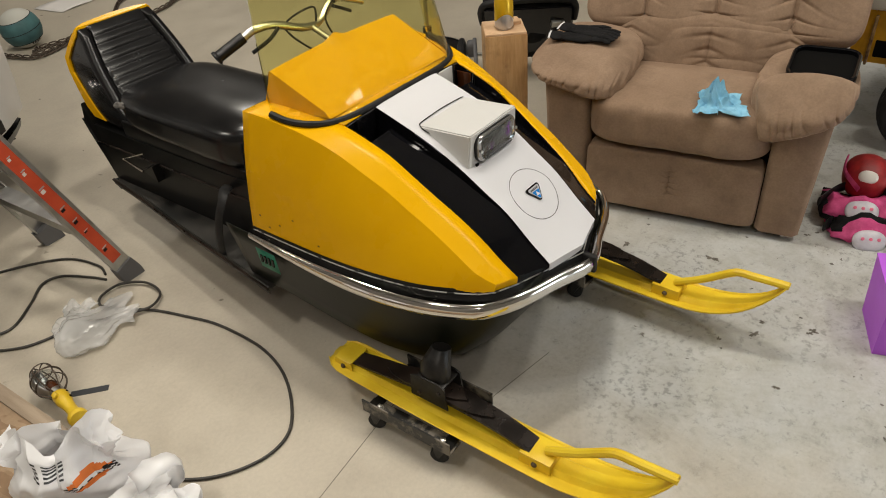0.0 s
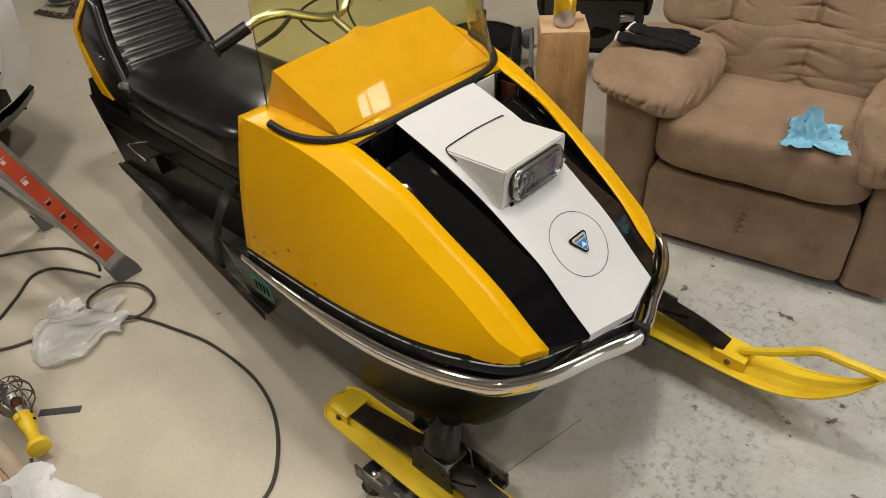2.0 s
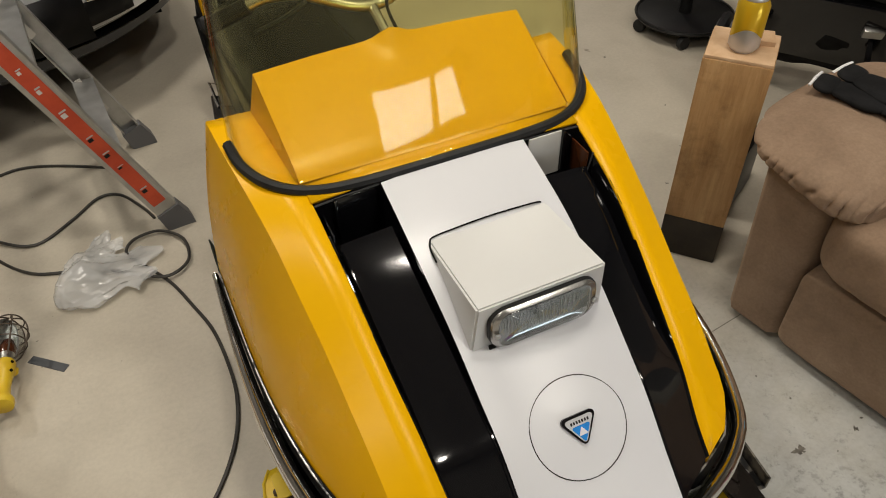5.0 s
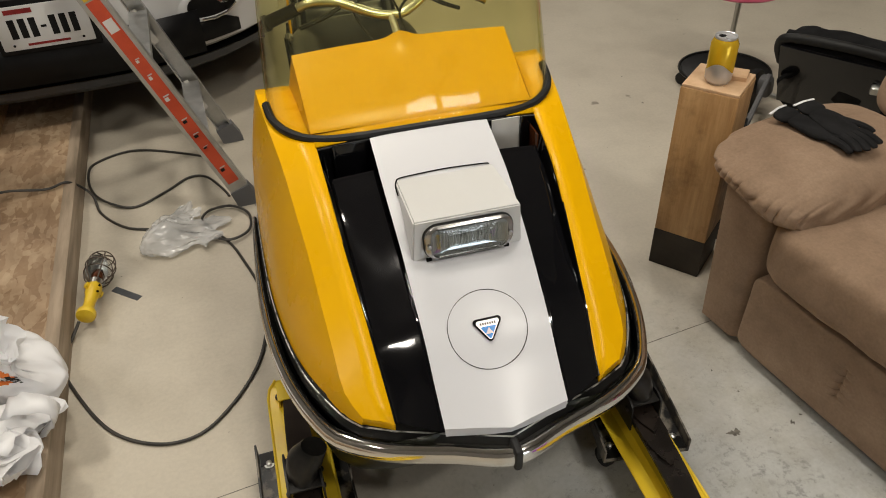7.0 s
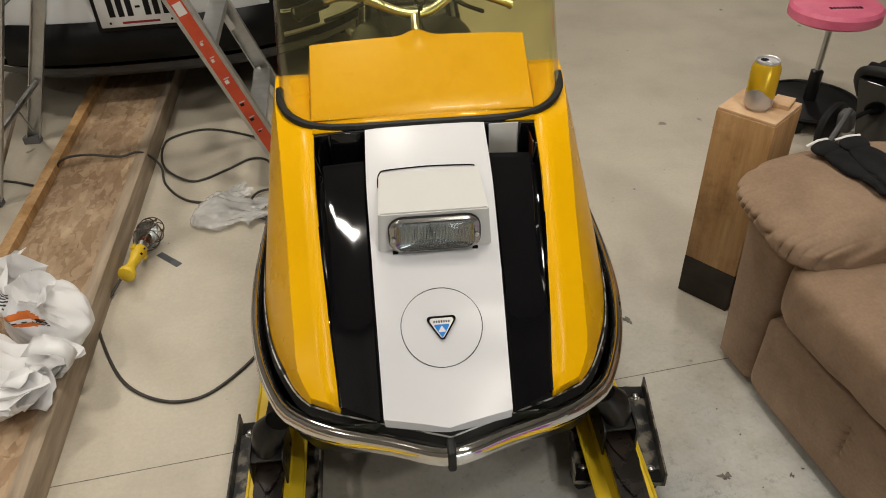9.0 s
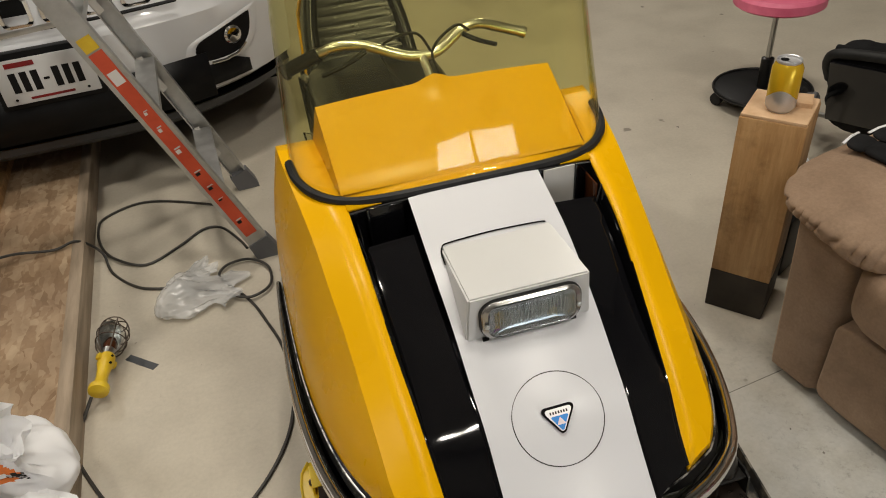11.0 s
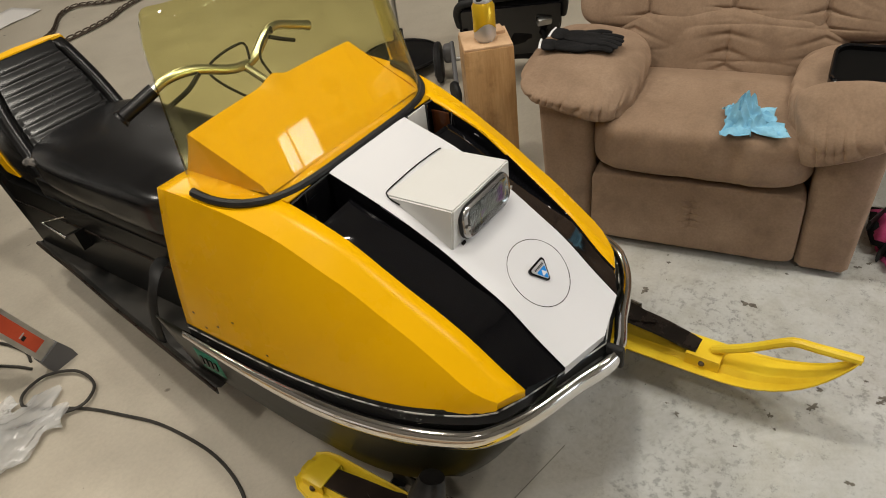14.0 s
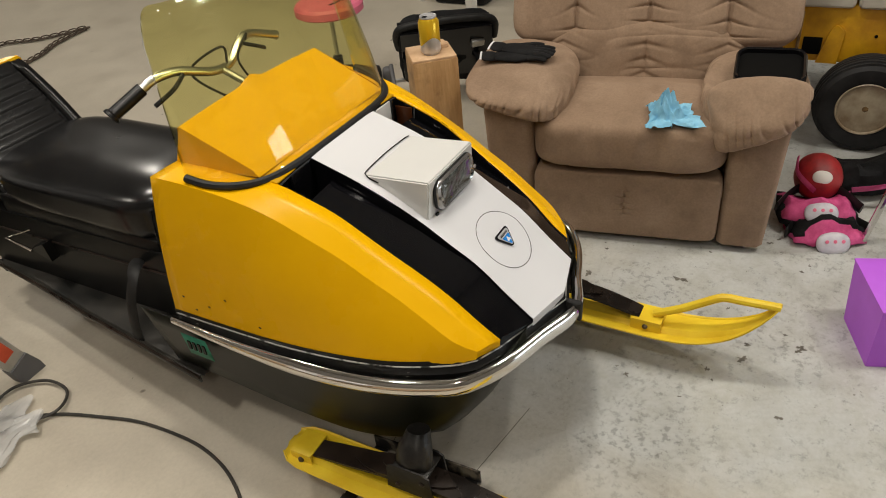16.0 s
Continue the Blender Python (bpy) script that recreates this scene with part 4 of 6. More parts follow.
def backrest_pad():
    """Two smooth bolsters beside a panel of soft horizontal pleats."""
    rows = []
    for k in range(121):
        z, w, yf, yr = back_at(0.385 + (0.699 - 0.385) * k / 120)
        end = min(1.0, (0.699 - z) / 0.02)
        roll = 0.040 * (0.7 + 0.3 * end)
        row = [(-w + 0.004, yr - 0.012, z), (-w, (yf + yr) / 2, z), (-w, yf + 0.016, z)]
        for a in (20, 50, 80, 110, 140, 165):
            row.append((-w + roll / 2 - roll / 2 * math.cos(radians(a)), yf + 0.010 - 0.022 * end * math.sin(radians(a)), z - 0.003 * math.sin(radians(a))))
        inner = w - roll
        row.append((-inner + 0.001, yf + 0.010, z))
        puff = 0.0024 * abs(math.sin(math.pi * (z - 0.40) / 0.0265)) * end
        for u in (-0.96, -0.85, -0.5, 0.0, 0.5, 0.85, 0.96):
            row.append((inner * u, yf + 0.003 - puff * (1 - abs(u) ** 8), z))
        rows.append(row + [(-x, y, q) for x, y, q in reversed(row[:10])])
    return grid(rows, close_u=True, cap=True)


part("backrest_pad", backrest_pad(), "vinyl", sled, "black vinyl backrest with soft pleats", sharp=50)
rows = []
for z, w, yf, yr in BACK:
    e = min(0.034 + 0.30 * max(0.0, 0.54 - z), (yr - yf) * 0.6)
    rows.append([(-w - 0.003, yr - e, z + 0.004), (-w - 0.004, yr - 0.010, z + 0.006), (-w + 0.03, yr + 0.006, z + 0.008), (0, yr + 0.014, z + 0.010), (w - 0.03, yr + 0.006, z + 0.008), (w + 0.004, yr - 0.010, z + 0.006), (w + 0.003, yr - e, z + 0.004)])
part("backrest_shell", grid(rows, close_u=True, cap=True), "yellow", sled, "yellow moulded backrest shell", sharp=25)

# steering
part("steering_post", tube([(0, 0.74, 0.80), (0, 0.835, 0.835)], 0.0085, 10), "brass", sled, "chrome steering post")
BAR = [(-0.265, 0.905, 0.828), (-0.20, 0.875, 0.862), (-0.165, 0.862, 0.876), (-0.11, 0.852, 0.872), (-0.03, 0.838, 0.842), (0.03, 0.842, 0.838), (0.085, 0.852, 0.868), (0.115, 0.858, 0.874), (0.150, 0.862, 0.866), (0.218, 0.864, 0.838)]
bar = part("handlebar", tube(lerp_curve(BAR, 60), 0.0105, 12), "brass", sled, "chrome handlebar")
for s in (1, -1):
    g = [(-0.196, 0.873, 0.864), (-0.262, 0.900, 0.832), (-0.265, 0.9015, 0.8305), (-0.270, 0.903, 0.828)] if s < 0 else [(0.145, 0.862, 0.867), (0.215, 0.864, 0.840), (0.219, 0.864, 0.838), (0.224, 0.864, 0.836)]
    part("grip", tube(g, [0.0145, 0.0145, 0.0185, 0.0185] if s < 0 else [0.0105, 0.0112, 0.0125, 0.0125], 12), "grip" if s < 0 else "brass", bar, "ribbed black rubber grip" if s < 0 else "bare plated bar end")
    lx = 0.78 if s > 0 else 1.0
    part("lever", tube(smooth_path([(s * 0.11 * lx, 0.84, 0.866), (s * 0.15 * lx, 0.832, 0.85), (s * 0.20 * lx, 0.845, 0.83)], 5), 0.005, 6), "black_plastic", bar)
for pts in ([(0.02, 0.84, 0.84), (-0.02, 0.80, 0.90), (-0.08, 0.85, 0.86), (-0.05, 0.80, 0.80), (0.0, 0.76, 0.77)], [(0.10, 0.845, 0.87), (0.06, 0.80, 0.90), (0.01, 0.79, 0.86), (0.03, 0.77, 0.79)]):
    part("control_cable", tube(smooth_path(pts, 8), 0.0028, 6), "black_rubber", sled)


# skis
def ski(root, inward):
    """One ski along y, its middle under x = 0, the tip towards -y."""
    prof = [(0.508, 0.106, 0.036), (0.494, 0.103, 0.046), (0.475, 0.100, 0.058), (0.42, 0.095, 0.060), (0.2, 0.089, 0.062), (0.0, 0.088, 0.062), (-0.15, 0.089, 0.062), (-0.22, 0.094, 0.060), (-0.28, 0.108, 0.054), (-0.335, 0.134, 0.044), (-0.38, 0.170, 0.030), (-0.415, 0.212, 0.016), (-0.432, 0.238, 0.006)]
    cur = lerp_curve([(w, y, z) for y, z, w in prof], 36)
    rows = []
    for w, y, z in cur:
        rib = 0.012 * min(1, max(0, (w - 0.02) / 0.03))
        rows.append([(-w, y, z + 0.008), (-w * 0.93, y, z + 0.001), (-w * 0.45, y, z), (-w * 0.28, y, z + rib), (w * 0.28, y, z + rib), (w * 0.45, y, z), (w * 0.93, y, z + 0.001), (w, y, z + 0.008)])
    blade = part("ski_blade", grid(rows), "ski_yellow", root, "yellow painted steel ski blade", solid=0.003)
    for y0, y1, h in ((0.43, 0.487, 0.036), (-0.165, -0.085, 0.036)):
        clip = joined(box(-0.034, 0.034, y0, y1, 0.084 + h, 0.088 + h, 0.0015), box(-0.034, -0.030, y0, y1, 0.088, 0.084 + h, 0.0012), box(0.030, 0.034, y0, y1, 0.088, 0.084 + h, 0.0012), box(-0.030, 0.030, y1 - 0.004 if y0 > 0 else y0, y1 if y0 > 0 else y0 + 0.004, 0.088, 0.084 + h, 0.0012))
        br = part("spring_bracket", clip, "ski_yellow", root, sharp=30)
        part("bracket_bolt", moved(lathe([(0.0075, 0), (0.0075, 0.003), (0.004, 0.006)], 8), pose(-0.034, (y0 + y1) / 2, 0.105, 0, -90, 0)), "rust", br)
    leaf = lerp_curve([(0.445, 0.112, 0.022), (0.35, 0.128, 0.026), (0.22, 0.148, 0.028), (0.10, 0.152, 0.029), (0.0, 0.143, 0.028), (-0.07, 0.128, 0.026), (-0.12, 0.114, 0.024)], 24)
    for off, cut, th in ((0.0, 0, 0.006), (0.007, 5, 0.006), (0.014, 8, 0.006)):
        seg = leaf[cut:len(leaf) - cut]
        part("spring_leaf", grid([[(-w * k, y, z + off), (w * k, y, z + off), (w * k, y, z + off + th), (-w * k, y, z + off + th)] for (y, z, w), k in ((q, 1.0 if not cut else min(1.0, 0.12 + 1.1 * (min(i, len(seg) - 1 - i) / 4.0) ** 0.6)) for i, q in enumerate(seg))], close_u=True, cap=True), "steel", root, "dark steel leaf spring")
    for sx in (-1, 1):
        plate = grid([[(sx * x, y, z) for y, z in ((0.112, 0.138), (0.222, 0.138), (0.217, 0.205), (0.200, 0.213), (0.132, 0.213), (0.118, 0.205))] for x in (0.031, 0.035)], close_u=True, cap=True)
        sp = part("saddle_plate", plate, "cast", root, "black pressed-steel saddle plate")
        for y, z in ((0.135, 0.185), (0.195, 0.156)):
            part("saddle_bolt", moved(lathe([(0.006, 0), (0.006, 0.002), (0.003, 0.004), (0.001, 0.004)], 8), pose(sx * 0.035, y, z, 0, 90 * sx, 0)), "steel", sp)
    part("saddle_top", box(-0.032, 0.032, 0.124, 0.208, 0.196, 0.202, 0.002), "cast", root)
    leg = []
    for z, cx, rx, ry in ((0.198, 0.0, 0.030, 0.040), (0.210, 0.0, 0.032, 0.042), (0.224, 0.003, 0.033, 0.040), (0.238, 0.010, 0.032, 0.036), (0.252, 0.020, 0.028, 0.030), (0.268, 0.032, 0.024, 0.024)):
        leg.append([(inward * (cx + rx * math.cos(k * math.tau / 14)), 0.168 + ry * math.sin(k * math.tau / 14), z - 0.4 * rx * math.cos(k * math.tau / 14) * (z > 0.225)) for k in range(14)])
    part("spindle_leg", grid(leg, close_u=True, cap=True), "cast", root, "black cast steering leg", sharp=50)
    part("ski_loop", tube(lerp_curve([(0, -0.14, 0.128), (0, -0.21, 0.168), (0, -0.285, 0.222), (0, -0.31, 0.232), (0, -0.34, 0.233), (0, -0.43, 0.238)], 30), 0.011, 10), "ski_yellow", root, "yellow tubular ski loop")


for s, cx, cy, turn in ((-1, -0.355, 0.02, 2.6), (1, 0.359, 0.036, 1.6)):
    root = part("ski", box(-0.004, 0.004, -0.25, 0.35, 0.074, 0.086, 0.002), "steel", sled, "yellow steel ski with leaf spring")
    ski(root, -s)
    root.matrix_local = SLED.inverted() @ pose(cx, cy, 0, 0, 0, turn)


# ---- dollies under the skis ----
def dolly(m):
    root = thing("wheeled_dolly", "black angle-iron dolly on four casters under a ski", "dolly", m, "dollies under the skis")
    for s in (1, -1):
        x = s * 0.092
        prof = [(x - s * 0.042, 0.072), (x, 0.072), (x, 0.106), (x + s * 0.004, 0.106), (x + s * 0.004, 0.067), (x - s * 0.042, 0.067)]
        rail = part("angle_rail", grid([[(px, y, pz) for px, pz in prof] for y in (-0.135, 0.135)], close_u=True, cap=True), "grimy_iron", root, "grimy chipped angle-iron rail")
        for y in (-0.1, 0.1):
            part("bolt", moved(lathe([(0.011, 0), (0.011, 0.003), (0.0065, 0.003), (0.0065, 0.009), (0.003, 0.011)], 10), pose(x - s * 0.02, y, 0.072)), "zinc", rail)
            c = part("caster", moved(lathe([(0.008, -0.012), (0.021, -0.011), (0.024, -0.008), (0.024, 0.008), (0.021, 0.011), (0.008, 0.012)], 18), pose(x - s * 0.018, y + 0.012, 0.024, 0, 90, 20)), "black_rubber", root, "swivel caster with zinc fork")
            part("caster_fork", grid([[(x - s * 0.018 + d, y + q, z) for q, z in ((-0.018, 0.067), (0.018, 0.067), (0.02, 0.045), (0.014, 0.022), (0.006, 0.022))] for d in (-0.016, 0.016)], close_u=True, cap=True), "cast", c)
    for y in (-0.115, 0.115):
        part("cross_bar", box(-0.09, 0.09, y - 0.015, y + 0.015, 0.0725, 0.0755), "black_body", root)
    return root


d0 = dolly(pose(-0.367, 0.222, 0, 0, 0, 3))
copy_thing(d0, pose(0.371, 0.255, 0, 0, 0, -6))


# ---- armchair ----
def armchair():
    m = Matrix(((0.209, 0.978, 0, 0.737), (-0.978, 0.209, 0, 0.550), (0, 0, 1, 0), (0, 0, 0, 1)))
    root = thing("recliner", "worn brown microsuede recliner armchair with a cup holder in one arm", "armchair", m)
    W = 0.857

    def fold(x, y, z, k):
        return noise.fractal(Vector((x, y, z)) * k + Vector((3.1, 1.7, 0.4)), 0.9, 2.0, 3)

    def crease(v, k):
        return (1 - 2 * abs(noise.noise(v * k))) ** 3

    part("base_frame", box(0.04, W - 0.04, 0.06, 0.80, 0.005, 0.09, 0.01), "black_plastic", root)
    # seat: one cushion rolling over the front edge
    seat = pillow(0.60, 0.60, 0.165, 6.0, 54)
    for v in seat.verts:
        c = v.co
        k = max(0.0, c.z) / 0.0825
        c.z += 0.014 * k * math.cos(c.x * 3.5) - 0.26 * max(0, c.y) * k
        front = max(0.0, -c.y - 0.18) / 0.12
        c.y -= 0.003 * front * math.sin(c.x * 38 + 2.5 * math.sin(c.x * 9)) * (0.3 + 0.7 * abs(math.sin(c.x * 7 + 1)))
        c += c.normalized() * (0.004 * fold(c.x, c.y * 0.5, c.z, 4) - 0.003 * max(0.0, crease(Vector((c.x * 1.6, c.y * 0.35, c.z * 0.5)), 5.0)) ** 3)
    part("seat_cushion", moved(seat, pose(W / 2, 0.262, 0.346)), "suede", root)
    # footrest flap with a gathered middle seam
    foot = pillow(0.578, 0.10, 0.226, 13, 110)
    for v in foot.verts:
        c = v.co
        if c.y < 0:
            s = math.exp(-(c.x / 0.006) ** 2) * math.exp(-((c.z - 0.01) / 0.055) ** 4)
            ph = (c.z * 46 + 0.6 * noise.noise(Vector((c.x * 30, c.z * 14, 1)))) % 1 - 0.5
            w = math.exp(-(abs(c.x) / (0.020 + 0.012 * noise.noise(Vector((c.x > 0, c.z * 50, 0))))) ** 2) * math.exp(-((c.z - 0.01) / 0.05) ** 4)
            c.y += 0.008 * s + 0.006 * w * math.exp(-(ph / 0.16) ** 2)
            c.y += 0.004 * fold(c.x, 0, c.z, 4)
    part("footrest", moved(foot, pose(W / 2, 0.036, 0.140)), "suede", root)
    # arms: a slim upright panel under a wide draped pad
    for sgn in (-1, 1):
        c = 0.068 if sgn < 0 else W - 0.068
        flare = grid([[(c + sgn * (x + 0.02 * (z - 0.03) / 0.4 * (x > 0)), y, z) for x, y in ((-0.068, 0.012), (-0.05, -0.008), (0.05, -0.008), (0.068, 0.012), (0.068, 0.80), (-0.068, 0.80))] for z in (0.026, 0.10, 0.20, 0.30, 0.40, 0.455)], close_u=True, cap=True)
        part("arm_panel", flare, "suede", root, sharp=50)
        pad = pillow(2, 2, 2, 3.4, 90)
        for v in pad.verts:
            q = v.co.copy()
            u = q.x * sgn
            s = (q.y + 1) / 2
            front = max(0.0, 1 - s / 0.45)
            inner = (1 - u) / 2
            if sgn < 0:
                bot = 0.484 - 0.082 * inner - 0.022 * front * inner
            else:
                bot = 0.447 - 0.062 * inner - 0.105 * front * inner
            top = 0.537 - 0.012 * (sgn > 0) - (0.022 + 0.012 * (sgn > 0)) * front ** 1.5 - 0.03 * inner ** 3 - 0.012 * max(0, u) ** 2
            if sgn > 0:
                top += 0.040 * math.exp(-((s - 0.22) / 0.14) ** 2) - 0.050 * (1 - u ** 6) * math.exp(-((s - 0.55) / 0.17) ** 4)
            half, mid = (top - bot) / 2, (top + bot) / 2
            x0, x1 = (-0.098, 0.238) if sgn < 0 else (0.632, 0.925)
            x = (x0 + x1) / 2 + q.x * (x1 - x0) / 2
            y = 0.20 + q.y * 0.245 - 0.012 * front * (1 - u * u)
            z = mid + q.z * half
            n = Vector((q.x * 0.5, q.y * 0.6, q.z)).normalized()
            lip = math.exp(-((q.z - 0.05) / 0.5) ** 2) * min(1, front * 1.5)
            ph = (x * 34 + 0.5 * math.sin(x * 41 + sgn) + (0.10 + 0.5 * sgn) * q.z) % 1 - 0.5
            gather = 1 - math.exp(-(ph / 0.12) ** 2) * (0.45 + 0.55 * math.sin(x * 61 + 2 * sgn) ** 2)
            side = math.exp(-((u + 0.92) / 0.25) ** 2)
            d = -0.009 * lip * (1 - gather) + 0.003 * side * math.sin(y * 70 + 3 * math.sin(z * 60))
            d += 0.004 * fold(x, y, z, 4) - 0.002 * max(0.0, crease(Vector((x * 1.3, y * 0.55, z)), 7.0)) ** 2
            v.co = Vector((x, y, z)) + n * d
        part("arm_pad", pad, "suede", root, "draped pillow arm with a gathered front", sharp=60)
    # backrest: a low lumbar roll under a wide panel with three gathered seams
    low = pillow(0.68, 0.24, 0.27, 4.2, 90)
    for v in low.verts:
        c = v.co
        if c.z > 0:
            c.z += 0.022 * math.cos(c.x * 4.2) - 0.012
        if c.y < 0.02:
            c.y += 0.012 * math.exp(-((c.x - 0.01) / 0.008) ** 2) * math.exp(-((c.z - 0.03) / 0.06) ** 2)
            for sx in (-0.27, 0.01, 0.27):
                dx = c.x - sx
                ph = (c.z * 21 + 1.6 * abs(dx) * (1 + noise.noise(Vector((sx * 9, c.z * 6, 2)))) * 5) % 1 - 0.5
                c.y += 0.008 * math.exp(-(ph / 0.15) ** 2) * math.exp(-(abs(dx) / 0.06) ** 1.6) * math.exp(-((c.z - 0.02) / 0.09) ** 4)
        c += c.normalized() * (0.003 * fold(c.x, c.y, c.z, 4) - 0.005 * max(0.0, crease(Vector((c.x * 0.6, c.y, c.z * 1.8)), 6.0)) ** 2)
    part("lumbar_pillow", moved(low, pose(W / 2, 0.520, 0.415, -14)), "suede", root)
    up = pillow(0.95, 0.22, 0.62, 11.0, 150)
    for v in up.verts:
        c = v.co
        if c.y < 0.04:
            for sx in (-0.245, 0.0, 0.25):
                dx = c.x - sx
                c.y += 0.016 * math.exp(-(dx / 0.006) ** 2)
                ph = (c.z * 19 + sx * 7 + (1.2 + 4 * noise.noise(Vector((sx * 9, c.z * 5, 4)))) * abs(dx) * 4 + 0.5 * noise.noise(Vector((sx * 9, c.z * 9, 0)))) % 1 - 0.5
                reach = 0.05 + 0.045 * noise.noise(Vector((sx * 5, c.z * 11, dx * 3)))
                c.y += 0.012 * math.exp(-(ph / 0.09) ** 2) * math.exp(-(abs(dx) / max(0.02, reach)) ** 1.5)
            c.y += 0.004 * fold(c.x, 0, c.z, 4) - 0.012 * math.exp(-((abs(c.x) - 0.12) / 0.08) ** 2)
        c.z += 0.010 * noise.noise(Vector((c.x * 5, 0, 2.0)))
    part("back_cushion", moved(up, pose(W / 2 + 0.012, 0.668, 0.742, -25)), "suede", root, "wide back cushion with three gathered seams")
    part("back_shell", moved(box(-0.42, 0.42, -0.02, 0.06, -0.40, 0.42, 0.03, 3), pose(W / 2, 0.775, 0.52, -12)), "suede", root)
    # cup holder tray let into the pad, its rear edge raised
    T = pose(0.812, 0.222, 0.526, 12, -1, -4) @ Matrix.Scale(1.08, 4)
    outer, inner = rounded_rect(0.184, 0.165, 0.036), rounded_rect(0.164, 0.145, 0.028)
    rim = [[(x, y, z) for x, y in o] for o, z in ((outer, -0.045), (outer, 0.004), (rounded_rect(0.176, 0.157, 0.033), 0.009), (inner, 0.006), (inner, -0.030))]
    cup = part("cup_holder", moved(grid(rim, close_u=True), T), "black_gloss", root, "glossy black plastic cup holder")
    part("cup_holder_floor", moved(box(-0.082, 0.082, -0.072, 0.072, -0.012, -0.006), T), "dark", cup)
    for cx in (0.03, W - 0.03):
        part("foot", box(cx - 0.02, cx + 0.02, 0.02, 0.06, 0.0, 0.03), "resin", root)
    return m


CHAIR = armchair()


def towel():
    """A sheet of paper towel scrunched into sharp folds with loose corners."""
    rng = random.Random(12)
    waves = [(Vector((math.cos(a), math.sin(a))), f, rng.random()) for a, f in ((0.4, 5.0), (1.5, 6.5), (2.6, 4.2), (0.9, 10.0), (2.1, 13.0))]
    bm = bmesh.new()
    bmesh.ops.create_grid(bm, x_segments=44, y_segments=44, size=0.5)
    for v in bm.verts:
        x, y = v.co.x, v.co.y
        r = math.hypot(x, y)
        mid = math.exp(-(math.hypot(x + 0.12, y - 0.1) / 0.3) ** 2)
        h = sum(abs(((x * d.x + y * d.y) * f + ph) % 1 - 0.5) * 2 / f for d, f, ph in waves) * 0.085 * (0.35 + mid)
        sq = 0.092 + 0.06 * r
        sx = x * sq * (1 + 0.4 * (x > 0.2) * (y < 0)) + 0.018 * noise.noise(Vector((x * 4, y * 4, 0)))
        sy = y * sq * 0.92 + 0.018 * noise.noise(Vector((x * 4, y * 4, 7)))
        v.co = (sx, sy, h + 0.035 * mid + 0.012 * max(0.0, y + x * 0.2) * (1 - mid))
    return bm


ob = part("shop_towel", towel(), "rag", None, sharp=30, solid=0.0008)
ob.matrix_world = CHAIR @ pose(0.545, 0.020, 0.432, 3, 0, 8)
tagged(ob, "crumpled blue paper shop towel on the recliner seat", "towel")


def glove(m):
    root = thing("work_glove", "limp black knit work glove lying on the recliner arm", "glove", m, "gloves on the arm")
    palm = pillow(0.13, 0.085, 0.024, 2.6, 10, 0.006, 14, 2)
    part("palm", palm, "glove", root)
    for k in range(4):
        y = -0.03 + 0.02 * k
        part("finger", tube(smooth_path([(0.05, y, 0.002), (0.085, y * 1.15, 0.004), (0.12 - 0.006 * abs(k - 1.5), y * 1.3 - 0.006, -0.002)], 4), [0.011, 0.0115, 0.0115, 0.011, 0.011, 0.0105, 0.0105, 0.01, 0.006], 8, flat=1.1), "glove", root)
    part("thumb", tube(smooth_path([(0.0, 0.03, 0.004), (0.04, 0.055, 0.004), (0.07, 0.06, 0)], 4), [0.012, 0.012, 0.0115, 0.011, 0.011, 0.0105, 0.01, 0.009, 0.006], 8), "glove", root)
    part("cuff", moved(pillow(0.05, 0.08, 0.022, 3, 6, 0.003, 14, 4), pose(-0.075, 0, 0)), "glove", root)
    part("cuff_edge", tube([(-0.1, -0.038, 0.004), (-0.1, 0.0, 0.011), (-0.1, 0.038, 0.004)], 0.0035, 6), "bag", root, "white overlock cuff edge")
    return root


g0 = glove(CHAIR @ pose(0.03, 0.20, 0.546, 0, 2, 12) @ Matrix.Diagonal((1.0, 0.9, 0.72, 1.0)))
copy_thing(g0, CHAIR @ pose(0.05, 0.235, 0.557, 4, 3, -4) @ Matrix.Diagonal((1.0, 0.9, 0.72, 1.0)))

# ---- timber post with a can ----
PM = Matrix(((0.667, 0.745, 0, 0.713), (-0.745, 0.667, 0, 0.801), (0, 0, 1, 0), (0, 0, 0, 1)))
post = thing("timber_post", "square sawn pine post with a dark-stained foot, standing beside the recliner", "post", PM)
part("shaft", box(0, 0.148, 0, 0.148, 0.125, 0.575, 0.003), "pine", post)
part("stained_foot", box(-0.0005, 0.1485, -0.0005, 0.1485, 0.0, 0.125, 0.003), "tar", post, "black-brown stained foot")
part("cut_end", box(0.002, 0.146, 0.002, 0.146, 0.575, 0.583, 0.002), "endgrain", post, "pale saw-cut end grain")
part("offcut", moved(box(-0.022, 0.022, -0.028, 0.028, 0, 0.011, 0.001), PM @ pose(0.112, 0.11, 0.583, 0, 0, 8)), "endgrain").matrix_world = Matrix()
tagged(bpy.data.objects["offcut"], "small wooden offcut lying on the post", "offcut")
can = thing("drink_can", "open gold and silver aluminium drink can on the post", "can", pose(0.804, 0.784, 0.583, 0, 0, 200))
part("can_body", lathe([(0.025, 0.0), (0.0275, 0.004), (0.033, 0.012), (0.033, 0.066)], 32), "can_silver", can)
part("can_label", grid([[(r * math.cos(k * math.tau / 48), r * math.sin(k * math.tau / 48), z if z else 0.044 + 0.014 * math.sin(k * math.tau / 24 + 0.6)) for k in range(48)] for r, z in ((0.03325, 0), (0.03325, 0.103), (0.0267, 0.116))], close_u=True), "can_gold", can, "gold printed band")
